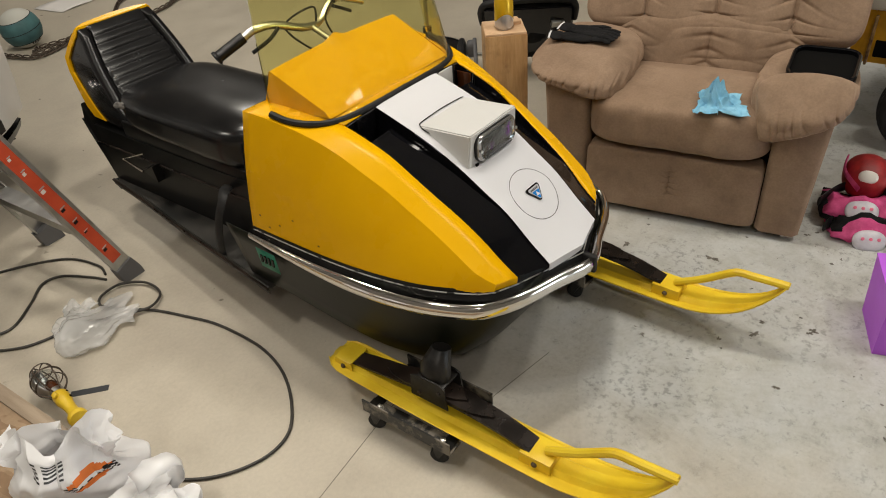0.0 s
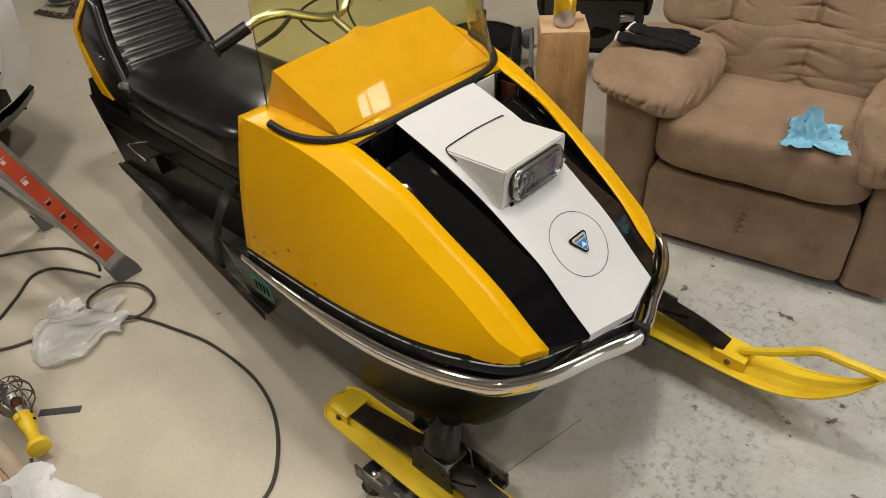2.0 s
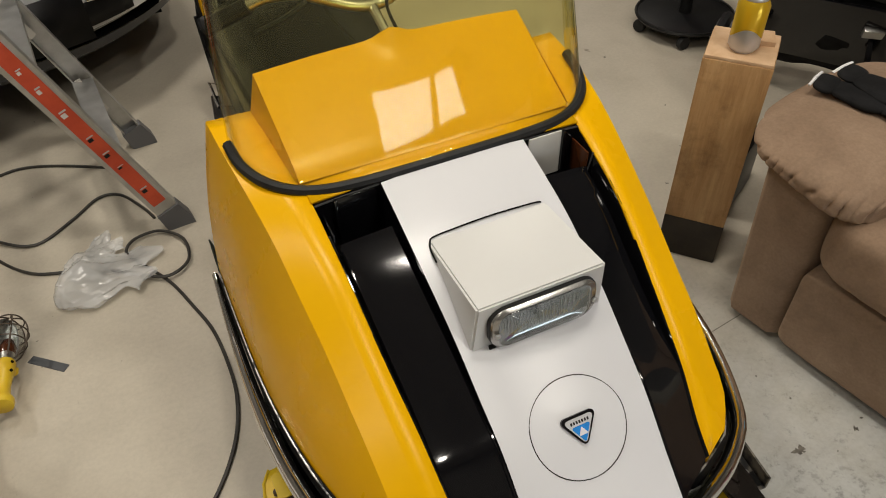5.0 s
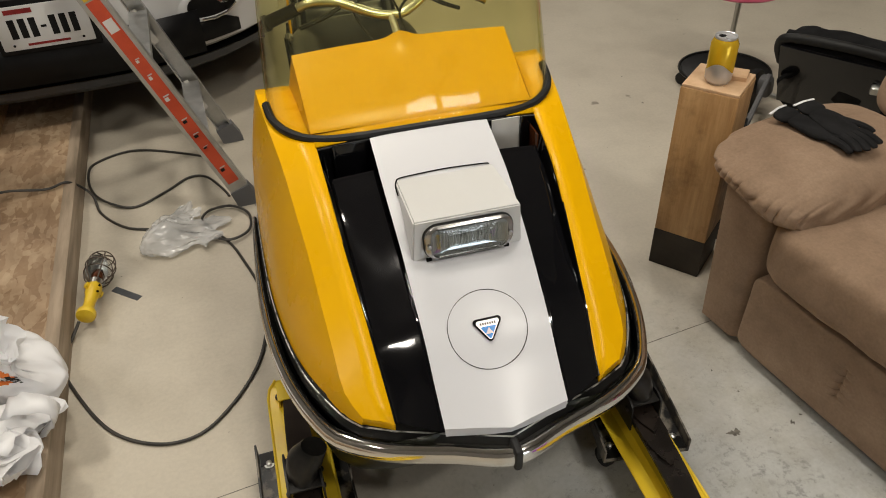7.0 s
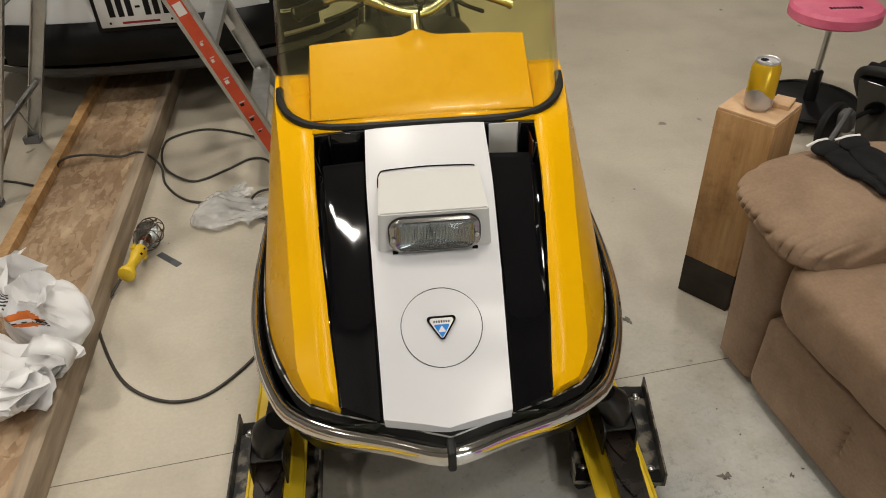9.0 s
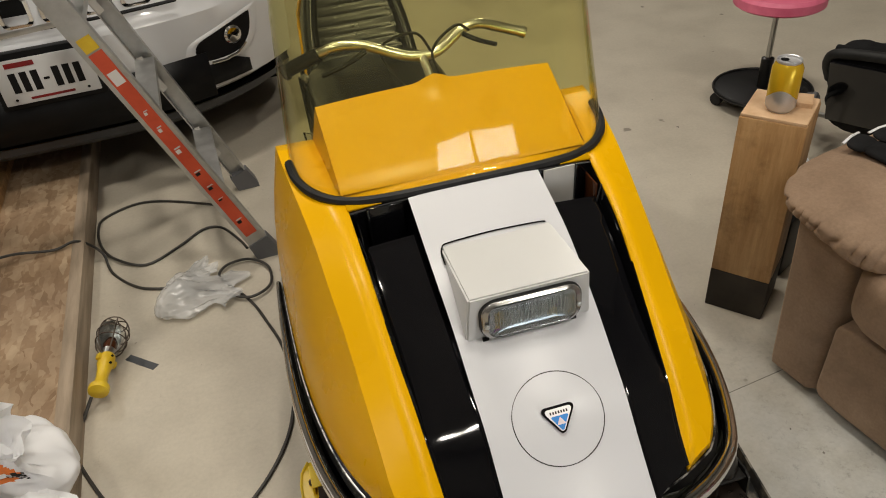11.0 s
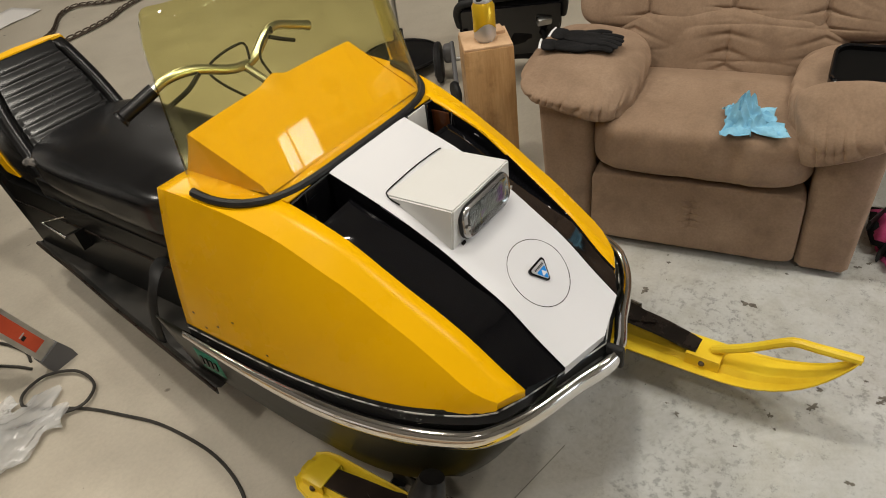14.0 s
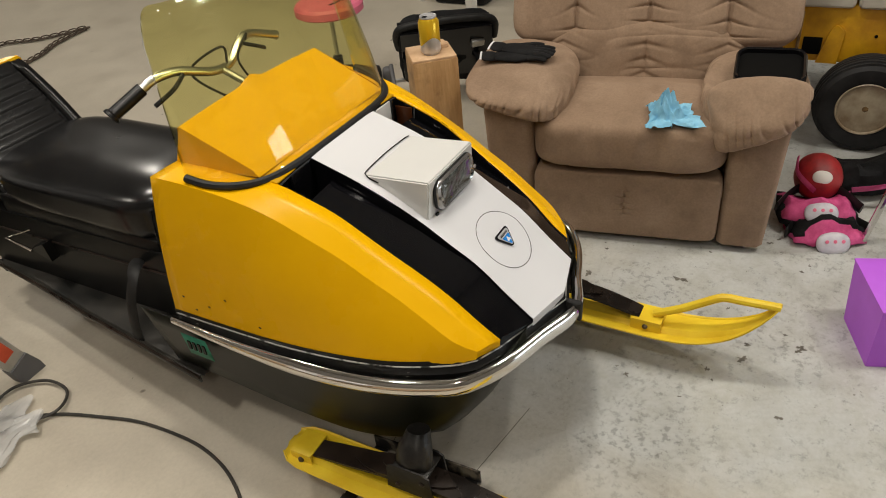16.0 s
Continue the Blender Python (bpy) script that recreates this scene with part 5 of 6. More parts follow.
part("can_rim", lathe([(0.0265, 0.1155), (0.0275, 0.119), (0.0265, 0.122), (0.0245, 0.1205), (0.0235, 0.1165), (0.001, 0.1165)], 32), "can_silver", can)
part("can_mouth", moved(lathe([(0.009, 0), (0.009, 0.0008), (0.001, 0.0008)], 16), pose(0.0, -0.011, 0.1168)), "dark", can)
part("can_tab", box(-0.006, 0.006, 0.0, 0.016, 0.117, 0.119, 0.001), "can_silver", can)
for k in range(5):
    a = radians(-118 + 13 * k)
    part("print_bar", moved(box(-0.003, 0.003, -0.0006, 0.0006, -0.009, 0.007), pose(0.0334 * math.cos(a), 0.0334 * math.sin(a), 0.068 + 0.003 * (k % 2), 0, 0, math.degrees(a) + 90)), "black_plastic", can)
a = radians(-95)
rows = [[(0.0333 * math.cos(radians(d)), 0.0333 * math.sin(radians(d)), z) for d in (-150, -140, -130, -120)] for z in (0.028, 0.05, 0.066)]
part("gold_panel", grid(rows), "can_gold", can)


# ---- step ladder ----
def ladder():
    A, B = Vector((-0.457, 1.488, 0)), Vector((-0.505, 1.955, 0))
    ax = (B - A).normalized()
    lean = Vector((-0.365, -0.06, 1)).normalized()
    root = thing("step_ladder", "aluminium step ladder with a red label strip on its rail", "ladder")
    out = lean.cross(ax).normalized()

    def rail(name, foot, way, across, d, w, top, material="alu"):
        n = way.cross(across).normalized()
        rows = []
        for h in (0.0, top):
            c = foot + way * h
            rows.append([c + n * p + across * q for p, q in ((-d / 2, -w), (d / 2, -w), (d / 2, w), (d / 2 - 0.004, w), (d / 2 - 0.004, -w + 0.004), (-d / 2 + 0.004, -w + 0.004), (-d / 2 + 0.004, w), (-d / 2, w))])
        return part(name, grid(rows, close_u=True, cap=True), material, root, sharp=20)

    top = 1.72
    near = rail("front_rail", A + lean * 0.05, lean, ax, 0.064, 0.014, top)
    rail("front_rail", B + lean * 0.05, lean, -ax, 0.056, 0.014, top)
    n = lean.cross(ax).normalized()
    for foot in (A, B):
        rows = []
        for h, e in ((0.0, 0.039), (0.018, 0.039), (0.075, 0.034)):
            c = foot + Vector((0, 0, 0)) + lean * h
            rows.append([Vector((q.x, q.y, max(0.0, q.z) if h > 0 else 0.0)) for q in (c + n * p * e + ax * s * 0.019 for p, s in ((-1, -1), (1, -1), (1, 1), (-1, 1)))])
        part("foot", grid(rows, close_u=True, cap=True), "grey_foot", root, "grey rubber ladder foot")

    def strip(name, h0, h1, half, material, parent, lift=0.0155, off=0.0):
        rows = []
        for h in (h0, h1):
            c = A + lean * (0.05 + h) - ax * lift
            rows.append([c + n * (off - half), c + n * (off + half), c + n * (off + half) + ax * 0.001, c + n * (off - half) + ax * 0.001])
        return part(name, grid(rows, close_u=True, cap=True), material, parent)

    lab = strip("red_label", 0.06, 0.76, 0.0195, "red_label", near)
    strip("yellow_sticker", 0.765, 0.805, 0.019, "tool_yellow", near)
    for h, hl, f in ((0.12, 0.008, 0.012), (0.22, 0.004, 0.01), (0.27, 0.007, 0.012), (0.33, 0.007, 0.012), (0.42, 0.009, 0.012), (0.50, 0.008, 0.009), (0.56, 0.006, 0.008)):
        strip("print_bar", h - hl * 0.7, h + hl * 0.7, f * 0.55, "paper" if h > 0.4 else "black_plastic", lab, 0.0163, 0.004)
        strip("print_bar", h + hl * 1.1, h + hl * 1.6, f * 0.8, "silver", lab, 0.0163)
    strip("barcode_sticker", 0.66, 0.70, 0.014, "paper", lab, 0.0163)
    for h in (0.30, 0.60, 0.90, 1.20, 1.50):
        c0, c1 = A + lean * h + ax * 0.012, B + lean * h - ax * 0.012
        rows = []
        for c in (c0, c1):
            f = Vector((n.x, n.y, 0)).normalized()
            rows.append([c + f * p + Vector((0, 0, z)) for p, z in ((-0.030, -0.026), (-0.030, 0.0), (0.030, 0.0), (0.030, -0.026), (0.025, -0.026), (0.025, -0.006), (-0.025, -0.006), (-0.025, -0.026))])
        st = part("step", grid(rows, close_u=True, cap=True), "alu", root)
        for c, s in ((c0, 1), (c1, -1)):
            part("step_brace", tube([c + ax * s * 0.004 + lean * 0.01 + n * 0.012, c + ax * s * 0.020 - lean * 0.05 + n * 0.012, c + ax * s * 0.006 - lean * 0.12 + n * 0.012], 0.013, 6, flat=0.35), "resin", st, "white step brace")
    rl = Vector((0.41, 0, 1)).normalized()
    C, D = Vector((-1.56, 1.49, 0)), Vector((-1.605, 1.965, 0))
    for foot, s in ((C, 1), (D, -1)):
        rail("rear_rail", foot + rl * 0.02, rl, ax * s, 0.05, 0.012, 1.72)
        part("rear_foot", box(foot.x - 0.03, foot.x + 0.035, foot.y - 0.018, foot.y + 0.018, 0.0, 0.03, 0.004), "grey_foot", root)
    for h in (0.28, 0.75, 1.2):
        part("rear_brace", tube([C + rl * h, D + rl * h], 0.012, 8), "alu", root)
    for p, q in ((C + rl * 0.05, (C + D) / 2 + rl * 0.28), (D + rl * 0.05, (C + D) / 2 + rl * 0.28)):
        part("rear_brace", tube([p, q], 0.009, 6, flat=0.4), "alu", root)
    tA, tD = (A + B) / 2 + lean * 1.78, (C + D) / 2 + rl * 1.75
    part("top_cap", box(min(tA.x, tD.x) - 0.08, max(tA.x, tD.x) + 0.08, A.y - 0.03, B.y + 0.03, 1.68, 1.74, 0.01), "red_label", root)
    for foot, s in ((A, 0), (B, 0)):
        c = foot + lean * 0.9
        d = (C if foot is A else D) + rl * 0.86
        part("spreader", tube([c, (c + d) / 2, d], 0.008, 6, flat=0.4), "alu", root)


ladder()


# ---- board ramp ----
RAMP = pose(-0.88, 0.0, 0, 0, 0, 5.3)
ramp_ob = thing("board_ramp", "strand-board wheel ramp edged with weathered lumber", "ramp", RAMP)
part("strand_board_deck", box(-0.30, -0.038, -0.6, 3.4, 0.066, 0.082), "osb", ramp_ob)
part("edge_plank", box(-0.038, 0.0, -0.6, 3.4, 0.0, 0.089, 0.002), "lumber", ramp_ob)
part("edge_plank", box(-0.338, -0.30, -0.6, 3.4, 0.0, 0.112, 0.002), "pine", ramp_ob)
for y in (-0.5, 0.6, 1.7, 2.8):
    part("cross_plank", box(-0.30, -0.038, y, y + 0.04, 0.0, 0.066), "lumber", ramp_ob)


# ---- cords, bags, lamp on the floor ----
def cord(points, r=0.0045, per=8):
    return tube(smooth_path(points, per), r, 7)


z = 0.005
floor_run = [(-0.947, 0.975, 0.03), (-0.964, 0.931, 0.012), (-0.977, 0.853, z), (-0.946, 0.757, z), (-0.833, 0.579, z), (-0.716, 0.501, z), (-0.612, 0.502, z), (-0.531, 0.578, z), (-0.469, 0.685, z), (-0.440, 0.798, z), (-0.438, 0.907, z), (-0.452, 1.032, z), (-0.485, 1.140, z), (-0.519, 1.236, z), (-0.557, 1.307, z), (-0.612, 1.391, 0.012), (-0.615, 1.428, 0.014)]
ramp_run = [(-0.585, 1.459, 0.014), (-0.520, 1.461, 0.014), (-0.464, 1.397, 0.014), (-0.465, 1.304, 0.014), (-0.523, 1.263, 0.015), (-0.588, 1.300, 0.012), (-0.657, 1.359, z), (-0.745, 1.401, z), (-0.865, 1.445, z), (-0.961, 1.558, z), (-0.999, 1.657, 0.03), (-1.055, 1.655, 0.093), (-1.123, 1.626, 0.095), (-1.241, 1.608, 0.12), (-1.318, 1.576, 0.115), (-1.382, 1.568, 0.02), (-1.627, 1.662, z), (-2.130, 1.720, z)]
lead = part("lamp_cord", cord(floor_run + ramp_run), "cord")
tagged(lead, "dark rubber extension cord looped over the floor and ramp", "cord")
lead2 = part("extension_cord", cord([(-0.528, 1.539, z), (-0.552, 1.599, z), (-0.610, 1.696, z), (-0.674, 1.709, z), (-0.751, 1.636, z), (-0.853, 1.567, z), (-0.946, 1.613, 0.014), (-1.013, 1.720, z), (-1.042, 1.847, z), (-1.022, 1.927, z), (-0.893, 1.980, z), (-0.706, 1.903, z), (-0.549, 1.785, z), (-0.501, 1.644, z), (-0.513, 1.570, z)]), "cord")
tagged(lead2, "thin dark cord coiled on the floor by the ladder", "cord")


def trouble_lamp(m):
    root = thing("trouble_lamp", "caged inspection lamp with a yellow plastic handle on the floor", "work lamp", m)
    hp = [(0.010, 0), (0.0245, 0.003), (0.0255, 0.012), (0.024, 0.02), (0.0155, 0.032), (0.0145, 0.055), (0.017, 0.08), (0.0205, 0.092), (0.021, 0.118), (0.0175, 0.126), (0.010, 0.127)]
    part("handle", lathe(hp, 20), "tool_yellow", root, "yellow plastic handle")
    part("hook_collar", moved(box(-0.028, 0.028, -0.007, 0.007, -0.006, 0.012, 0.003), pose(0.0, 0.0, 0.105)), "tool_yellow", root)
    for z in (0.088, 0.112):
        part("handle_screw", moved(lathe([(0.0035, 0.0), (0.0035, 0.003), (0.001, 0.003)], 8), pose(0.0, -0.0195, z, 90)), "dark", root)
    part("socket", lathe([(0.017, 0.126), (0.017, 0.15), (0.012, 0.155)], 16), "zinc", root)
    part("bulb", lathe([(0.012, 0.152), (0.02, 0.168), (0.029, 0.19), (0.030, 0.205), (0.024, 0.222), (0.01, 0.232)], 20), "clear", root, "clear glass bulb")
    part("bulb_base", lathe([(0.017, 0.145), (0.0185, 0.165), (0.012, 0.185), (0.004, 0.19)], 16), "amber", root, "reddish-brown bulb base")
    for k in range(6):
        a = k * math.tau / 6
        rib = smooth_path([(r * math.cos(a), r * math.sin(a), h) for r, h in ((0.018, 0.13), (0.038, 0.165), (0.041, 0.21), (0.028, 0.245), (0.004, 0.256))], 5)
        part("cage_wire", tube(rib, 0.0019, 6), "rust", root, "bent rusty wire")
    for r, h in ((0.039, 0.175), (0.041, 0.205), (0.029, 0.244)):
        part("cage_ring", tube([(r * math.cos(k * math.tau / 24), r * math.sin(k * math.tau / 24), h) for k in range(24)], 0.0017, 5, closed=True), "rust", root)
    rows = [[(0.038 * k * math.cos(radians(d)), 0.038 * k * math.sin(radians(d)), h) for d in range(20, 165, 12)] for k, h in ((0.5, 0.14), (0.95, 0.165), (1.0, 0.19), (1.0, 0.215), (0.7, 0.245), (0.2, 0.258))]
    part("reflector_shield", grid(rows), "alu", root, "dull metal half shield", solid=0.001)


trouble_lamp(pose(-0.922, 0.965, 0.050, -88, 0, -5) @ pose(0, 0, 0, 0, 0, 60) @ Matrix.Scale(1.04, 4))
tape_strip = part("tape_strip", moved(box(-0.055, 0.05, -0.011, 0.011, 0.0, 0.0015), pose(-0.836, 1.098, 0.0, 0, 0, -40)), M["car_grey"])
tagged(tape_strip, "short grey-green strip of tape stuck to the floor", "tape")


def film_mesh(sx, sy, sz, seed, folds, keep=None, lift=0.0):
    bm = bmesh.new()
    bmesh.ops.create_icosphere(bm, subdivisions=5, radius=1)
    if keep:
        bmesh.ops.delete(bm, geom=[f for f in bm.faces if not keep(f.calc_center_median())], context="FACES")
    for v in bm.verts:
        c = v.co.copy()
        f = noise.noise(c * 1.1 + Vector((seed, 0, 0)))
        g = 1 - 2 * abs(noise.noise(Vector((c.x * 2.2, c.y * 2.2, c.z * 0.8)) + Vector((0, seed, 3))))
        h = 1 - 2 * abs(noise.noise(Vector((c.x * 5, c.y * 5, c.z * 1.5)) + Vector((seed, seed, 1))))
        p = c * (1 + lift + folds * (0.6 * f + 0.22 * g + 0.10 * h - 0.15))
        p.z = max(p.z, -0.55) + 0.55
        v.co = (p.x * sx / 2, p.y * sy / 2, p.z * sz / 1.5)
    return bm


def film_bag(name, m, sx, sy, sz, material, label, seed, folds=0.35):
    ob = part(name, film_mesh(sx, sy, sz, seed, folds), material, None, sharp=60)
    ob.matrix_world = m
    return tagged(ob, label, "bag")


def tri(x):
    return abs(x % 1 - 0.5) * 4 - 1


def bag_mesh(seed, keep=None, lift=0.0, upright=False, crumple=0.034, ns=64, na=84):
    """A limp carrier bag lying on its side: a stuffed end, a pinched neck and a flat mouth with two ears, along +x."""
    rng = random.Random(seed)
    waves = [(Vector((rng.uniform(-1, 1), rng.uniform(-1, 1), rng.uniform(-1, 1))).normalized(), f, rng.random()) for f in (5, 7, 9, 12, 16, 22, 30)]
    shape = [(0.0, 0.02, 0.02), (0.06, 0.085, 0.055), (0.2, 0.13, 0.085), (0.42, 0.14, 0.092), (0.62, 0.115, 0.068), (0.75, 0.10, 0.045), (0.88, 0.115, 0.022), (1.0, 0.135, 0.004)]
    curve = lerp_curve(shape, ns)
    rows = []
    for i, (s, w, h) in enumerate(curve):
        row = []
        for j in range(na):
            a = j * math.tau / na
            y, z = w * math.cos(a), h * math.sin(a)
            neck = max(0.0, min(1.0, (s - 0.45) / 0.35))
            pleat = 1 + 0.10 * neck * tri(a * 2.2 + 0.8 * math.sin(3 * s + seed))
            y *= pleat
            z *= 1 + 0.28 * neck * tri(a * 1.6 + seed)
            ear = max(0.0, (s - 0.7) / 0.3) ** 2
            x = 0.30 * s + ear * (0.035 * math.cos(2 * math.pi * (y / 0.135) * 0.95 + math.pi) + 0.035 * (y > 0))
            lifted = h + 0.075 * max(0.0, (s - 0.6) / 0.4) ** 1.5 * (1.3 if y < 0 else 0.7)
            p = Vector((x, y, z + lifted))
            d = sum(tri(p.dot(v) * f + ph) / f for v, f, ph in waves)
            out = Vector((0.1 * (s - 0.5), math.cos(a) / w, math.sin(a) / max(h, 0.03))).normalized()
            p += out * (crumple * d + lift)
            if upright:
                p = Vector((p.y * 1.05, (p.z - 0.08) * 0.95 + 0.10 * max(0.0, s - 0.5) * tri(a * 0.5 + 0.2), 0.66 * p.x - 0.02 * (1 - s)))
            p.z = max(p.z, 0.001)
            row.append(p)
        rows.append(row)
    bm = bmesh.new()
    if keep is None:
        vs = [[bm.verts.new(p) for p in r] for r in rows]
        for i in range(ns - 1):
            for j in range(na):
                bm.faces.new((vs[i][j], vs[i][(j + 1) % na], vs[i + 1][(j + 1) % na], vs[i + 1][j]))
        bm.faces.new(list(reversed(vs[0])))
    else:
        for i in range(ns - 1):
            for j in range(na):
                if keep(i / ns, j * 360.0 / na):
                    bm.faces.new([bm.verts.new(p) for p in (rows[i][j], rows[i][(j + 1) % na], rows[i + 1][(j + 1) % na], rows[i + 1][j])])
        bmesh.ops.remove_doubles(bm, verts=bm.verts, dist=1e-6)
    return bm


def carrier_bag(label, m, seed, prints, upright=False):
    root = thing("shopping_bag", label, "bag", m, "shopping bags")
    part("bag_film", bag_mesh(seed, upright=upright, crumple=0.04 if upright else 0.055), "bag", root, sharp=28)
    for nm, mtl, rule in prints:
        part(nm, bag_mesh(seed, rule, 0.0015, upright, 0.04 if upright else 0.055), mtl, root)
    return root


def handle_loop(m, root):
    rows = []
    for k in range(13):
        a = math.pi * k / 12
        c = Vector((0.05 * math.cos(a), 0, 0.085 * math.sin(a)))
        w = 0.018 + 0.012 * abs(math.cos(a))
        q = 0.006 * math.sin(9 * a)
        rows.append([c + Vector((q, -w, 0)), c + Vector((-q, 0, 0.004)), c + Vector((q, w, 0))])
    h = part("bag_handle", grid(rows), "bag", root, solid=0.001)
    h.matrix_local = m
    return h


film = thing("polythene_bag", "crumpled clear polythene bag on the floor", "bag", pose(-0.815, 1.325, 0.001, 0, 0, 2))
part("bag_film", moved(bag_mesh(5, crumple=0.075), Matrix.Diagonal((0.80, 0.62, 0.24, 1.0))), "poly", film, sharp=25)
part("bag_flap", moved(bag_mesh(8, crumple=0.09), pose(0.06, 0.03, 0.0, 0, 0, 48) @ Matrix.Diagonal((0.52, 0.42, 0.2, 1.0))), "poly", film, sharp=25)
shop1 = carrier_bag("white plastic shopping bag with orange and black print on the ramp", pose(-1.035, 0.70, 0.083, 0, 0, -40), 9, (
    ("orange_print", "orange", lambda s, a: ((s - 0.63) / 0.09) ** 2 + ((a - 300) / 26) ** 2 < 1 and not abs(s - 0.61) < 0.022),
    ("black_print", "black_plastic", lambda s, a: 0.55 < s < 0.645 and 270 < a < 334 and (a / 9.0 + s * 30) % 1 > 0.45 and not ((s - 0.66) / 0.06) ** 2 + ((a - 300) / 18) ** 2 < 1),
    ("fine_print", "car_grey", lambda s, a: 0.74 < s < 0.88 and 235 < a < 275 and (s * 64) % 2 < 1 and (a * 7.3) % 5 > 1.2)), True)
shop2 = carrier_bag("white plastic shopping bag with a torn open handle on the ramp", pose(-1.235, 0.44, 0.083, 0, 0, 8), 22, (
    ("green_print", "tape", lambda s, a: 0.42 < s < 0.47 and 80 < a < 100),))
for hm in (pose(0.285, 0.045, 0.075, 20, 62, 0), pose(0.26, -0.07, 0.06, -40, 75, 25)):
    handle_loop(hm, shop2)


# ---- parked car ----
def car():
    root = thing("parked_car", "white car parked nose-first on the board ramp", "car", pose(-1.085, 2.068, 0.055, 0, 0, 5.0))

    def front(x, base):
        return base + 0.34 * (abs(x) / 0.9) ** 3.2

    def skin(levels, xs, name, material, label="", depth=1.5, **kw):
        rows = []
        for zz, base, hw in levels:
            row = [(-hw, depth, zz), (-hw, 0.8, zz)]
            row += [(x * hw / 0.9, front(x, base), zz) for x in xs]
            row += [(hw, 0.8, zz), (hw, depth, zz)]
            rows.append(row)
        return part(name, grid(rows), material, root, label, sharp=30, **kw)

    XS = [-0.9 + 0.06 * k for k in range(31)]
    skin([(0.226, 0.05, 0.862), (0.25, 0.012, 0.88), (0.36, 0.0, 0.89), (0.48, -0.005, 0.895), (0.54, 0.0, 0.9), (0.58, 0.03, 0.9), (0.66, 0.055, 0.9), (0.76, 0.07, 0.9), (0.84, 0.09, 0.9), (0.90, 0.14, 0.88), (0.93, 0.24, 0.84)], XS, "front_fascia", "car_white", "white painted bumper and fenders", 1.0)
    skin([(0.93, 0.24, 0.84), (0.97, 0.6, 0.80), (1.0, 1.0, 0.76)], XS, "bonnet", "car_white", "", 1.2)
    part("cabin", moved(pillow(1.5, 2.6, 0.75, 5, 10), pose(0, 2.3, 1.25)), "car_black", root)
    part("rear_body", box(-0.9, 0.9, 1.0, 4.2, 0.25, 0.98, 0.08, 3), "car_white", root)
    skin([(0.135, 0.10, 0.83), (0.165, 0.055, 0.86), (0.195, 0.05, 0.87)], XS, "lower_lip", "car_grey", "dark grey lower lip", 0.75)
    skin([(0.195, 0.058, 0.868), (0.205, 0.10, 0.85), (0.215, 0.10, 0.84), (0.228, 0.052, 0.862)], XS, "lower_valance", "car_black", "grained black lower valance", 0.75)
    part("underbody", box(-0.8, 0.8, 0.35, 4.0, 0.14, 0.24), "dark", root)
    # lower intake mesh
    rows = [[(x, front(x, 0.0) - 0.014, zz) for x in (-0.55, -0.4, -0.2, 0, 0.2, 0.4, 0.55)] for zz in (0.235, 0.40)]
    part("intake_mesh", grid(rows), "car_black", root, solid=0.004)
    for s in (1, -1):
        # dark lower pod wedge and fog lamp
        rows = []
        for k in range(9):
            x = 0.36 + 0.34 * k / 8
            hgt = 0.285 + 0.075 * math.sin(math.pi * min(1, k / 5) / 2) * (1 - max(0, (k - 5) / 4) ** 2)
            rows.append([(s * x, front(x, 0.0) - 0.007, zz) for zz in (0.27, (0.27 + hgt) / 2, hgt)])
        part("pod_wedge", grid(rows), "car_black", root, solid=0.006)
        def pod(sc, lift, zc=0.420):
            pts = []
            for px, pz in ((0.52, -0.03), (0.56, -0.055), (0.66, -0.055), (0.715, -0.015), (0.735, 0.055), (0.715, 0.062), (0.60, 0.035), (0.53, 0.012)):
                pts.append((0.63 + (px - 0.63) * sc, zc + pz * sc, 0.0))
            return [(s * v.x, front(v.x, 0.0) - lift, v.y) for v in smooth_path(pts, 4, True)]
        surr = part("fog_surround", grid([pod(1.36, 0.004), pod(1.2, 0.009), pod(1.08, 0.010), pod(1.0, 0.006)], close_u=True), "car_white", root)
        part("fog_recess", grid([pod(1.03, 0.0085), pod(0.98, 0.007), pod(0.3, 0.007)], close_u=True, cap=True), "car_black", surr)
        part("fog_lens", moved(lathe([(0.034, 0), (0.034, 0.012), (0.026, 0.02), (0.004, 0.023)], 18), pose(s * 0.655, front(0.655, 0) - 0.006, 0.430, 90, 0, 20 * s)), "chrome", surr)
        part("fog_trim", tube([(s * x, front(x, 0) - 0.018, zz) for x, zz in ((0.56, 0.357), (0.61, 0.352), (0.66, 0.357), (0.70, 0.383))], 0.005, 6), "chrome", surr)
        hl = []
        for dx, dz in ((0.36, 0.79), (0.50, 0.775), (0.68, 0.80), (0.78, 0.86), (0.62, 0.875), (0.40, 0.855)):
            hl.append((s * dx, front(dx, 0.075) - 0.012, dz))
        part("headlamp", grid([hl, [(x, y - 0.006, zz) for x, y, zz in hl]], close_u=True, cap=True), "clear", root)
        part("headlamp_back", grid([[(x, y + 0.004, zz) for x, y, zz in hl], [(x, y + 0.006, zz) for x, y, zz in hl]], close_u=True, cap=True), "car_black", root)
        w = part("wheel", moved(lathe([(0.02, -0.1), (0.24, -0.1), (0.31, -0.095), (0.335, -0.07), (0.335, 0.07), (0.31, 0.095), (0.24, 0.1), (0.02, 0.1)], 36), pose(s * 0.80, 0.90, 0.335, 0, 90, 0)), "tyre", root)
        part("rim", moved(lathe([(0.225, 0.095), (0.23, 0.105), (0.1, 0.085), (0.03, 0.10), (0.001, 0.10)], 30), pose(s * 0.80, 0.90, 0.335, 0, 90 * s, 0)), "alu", w)
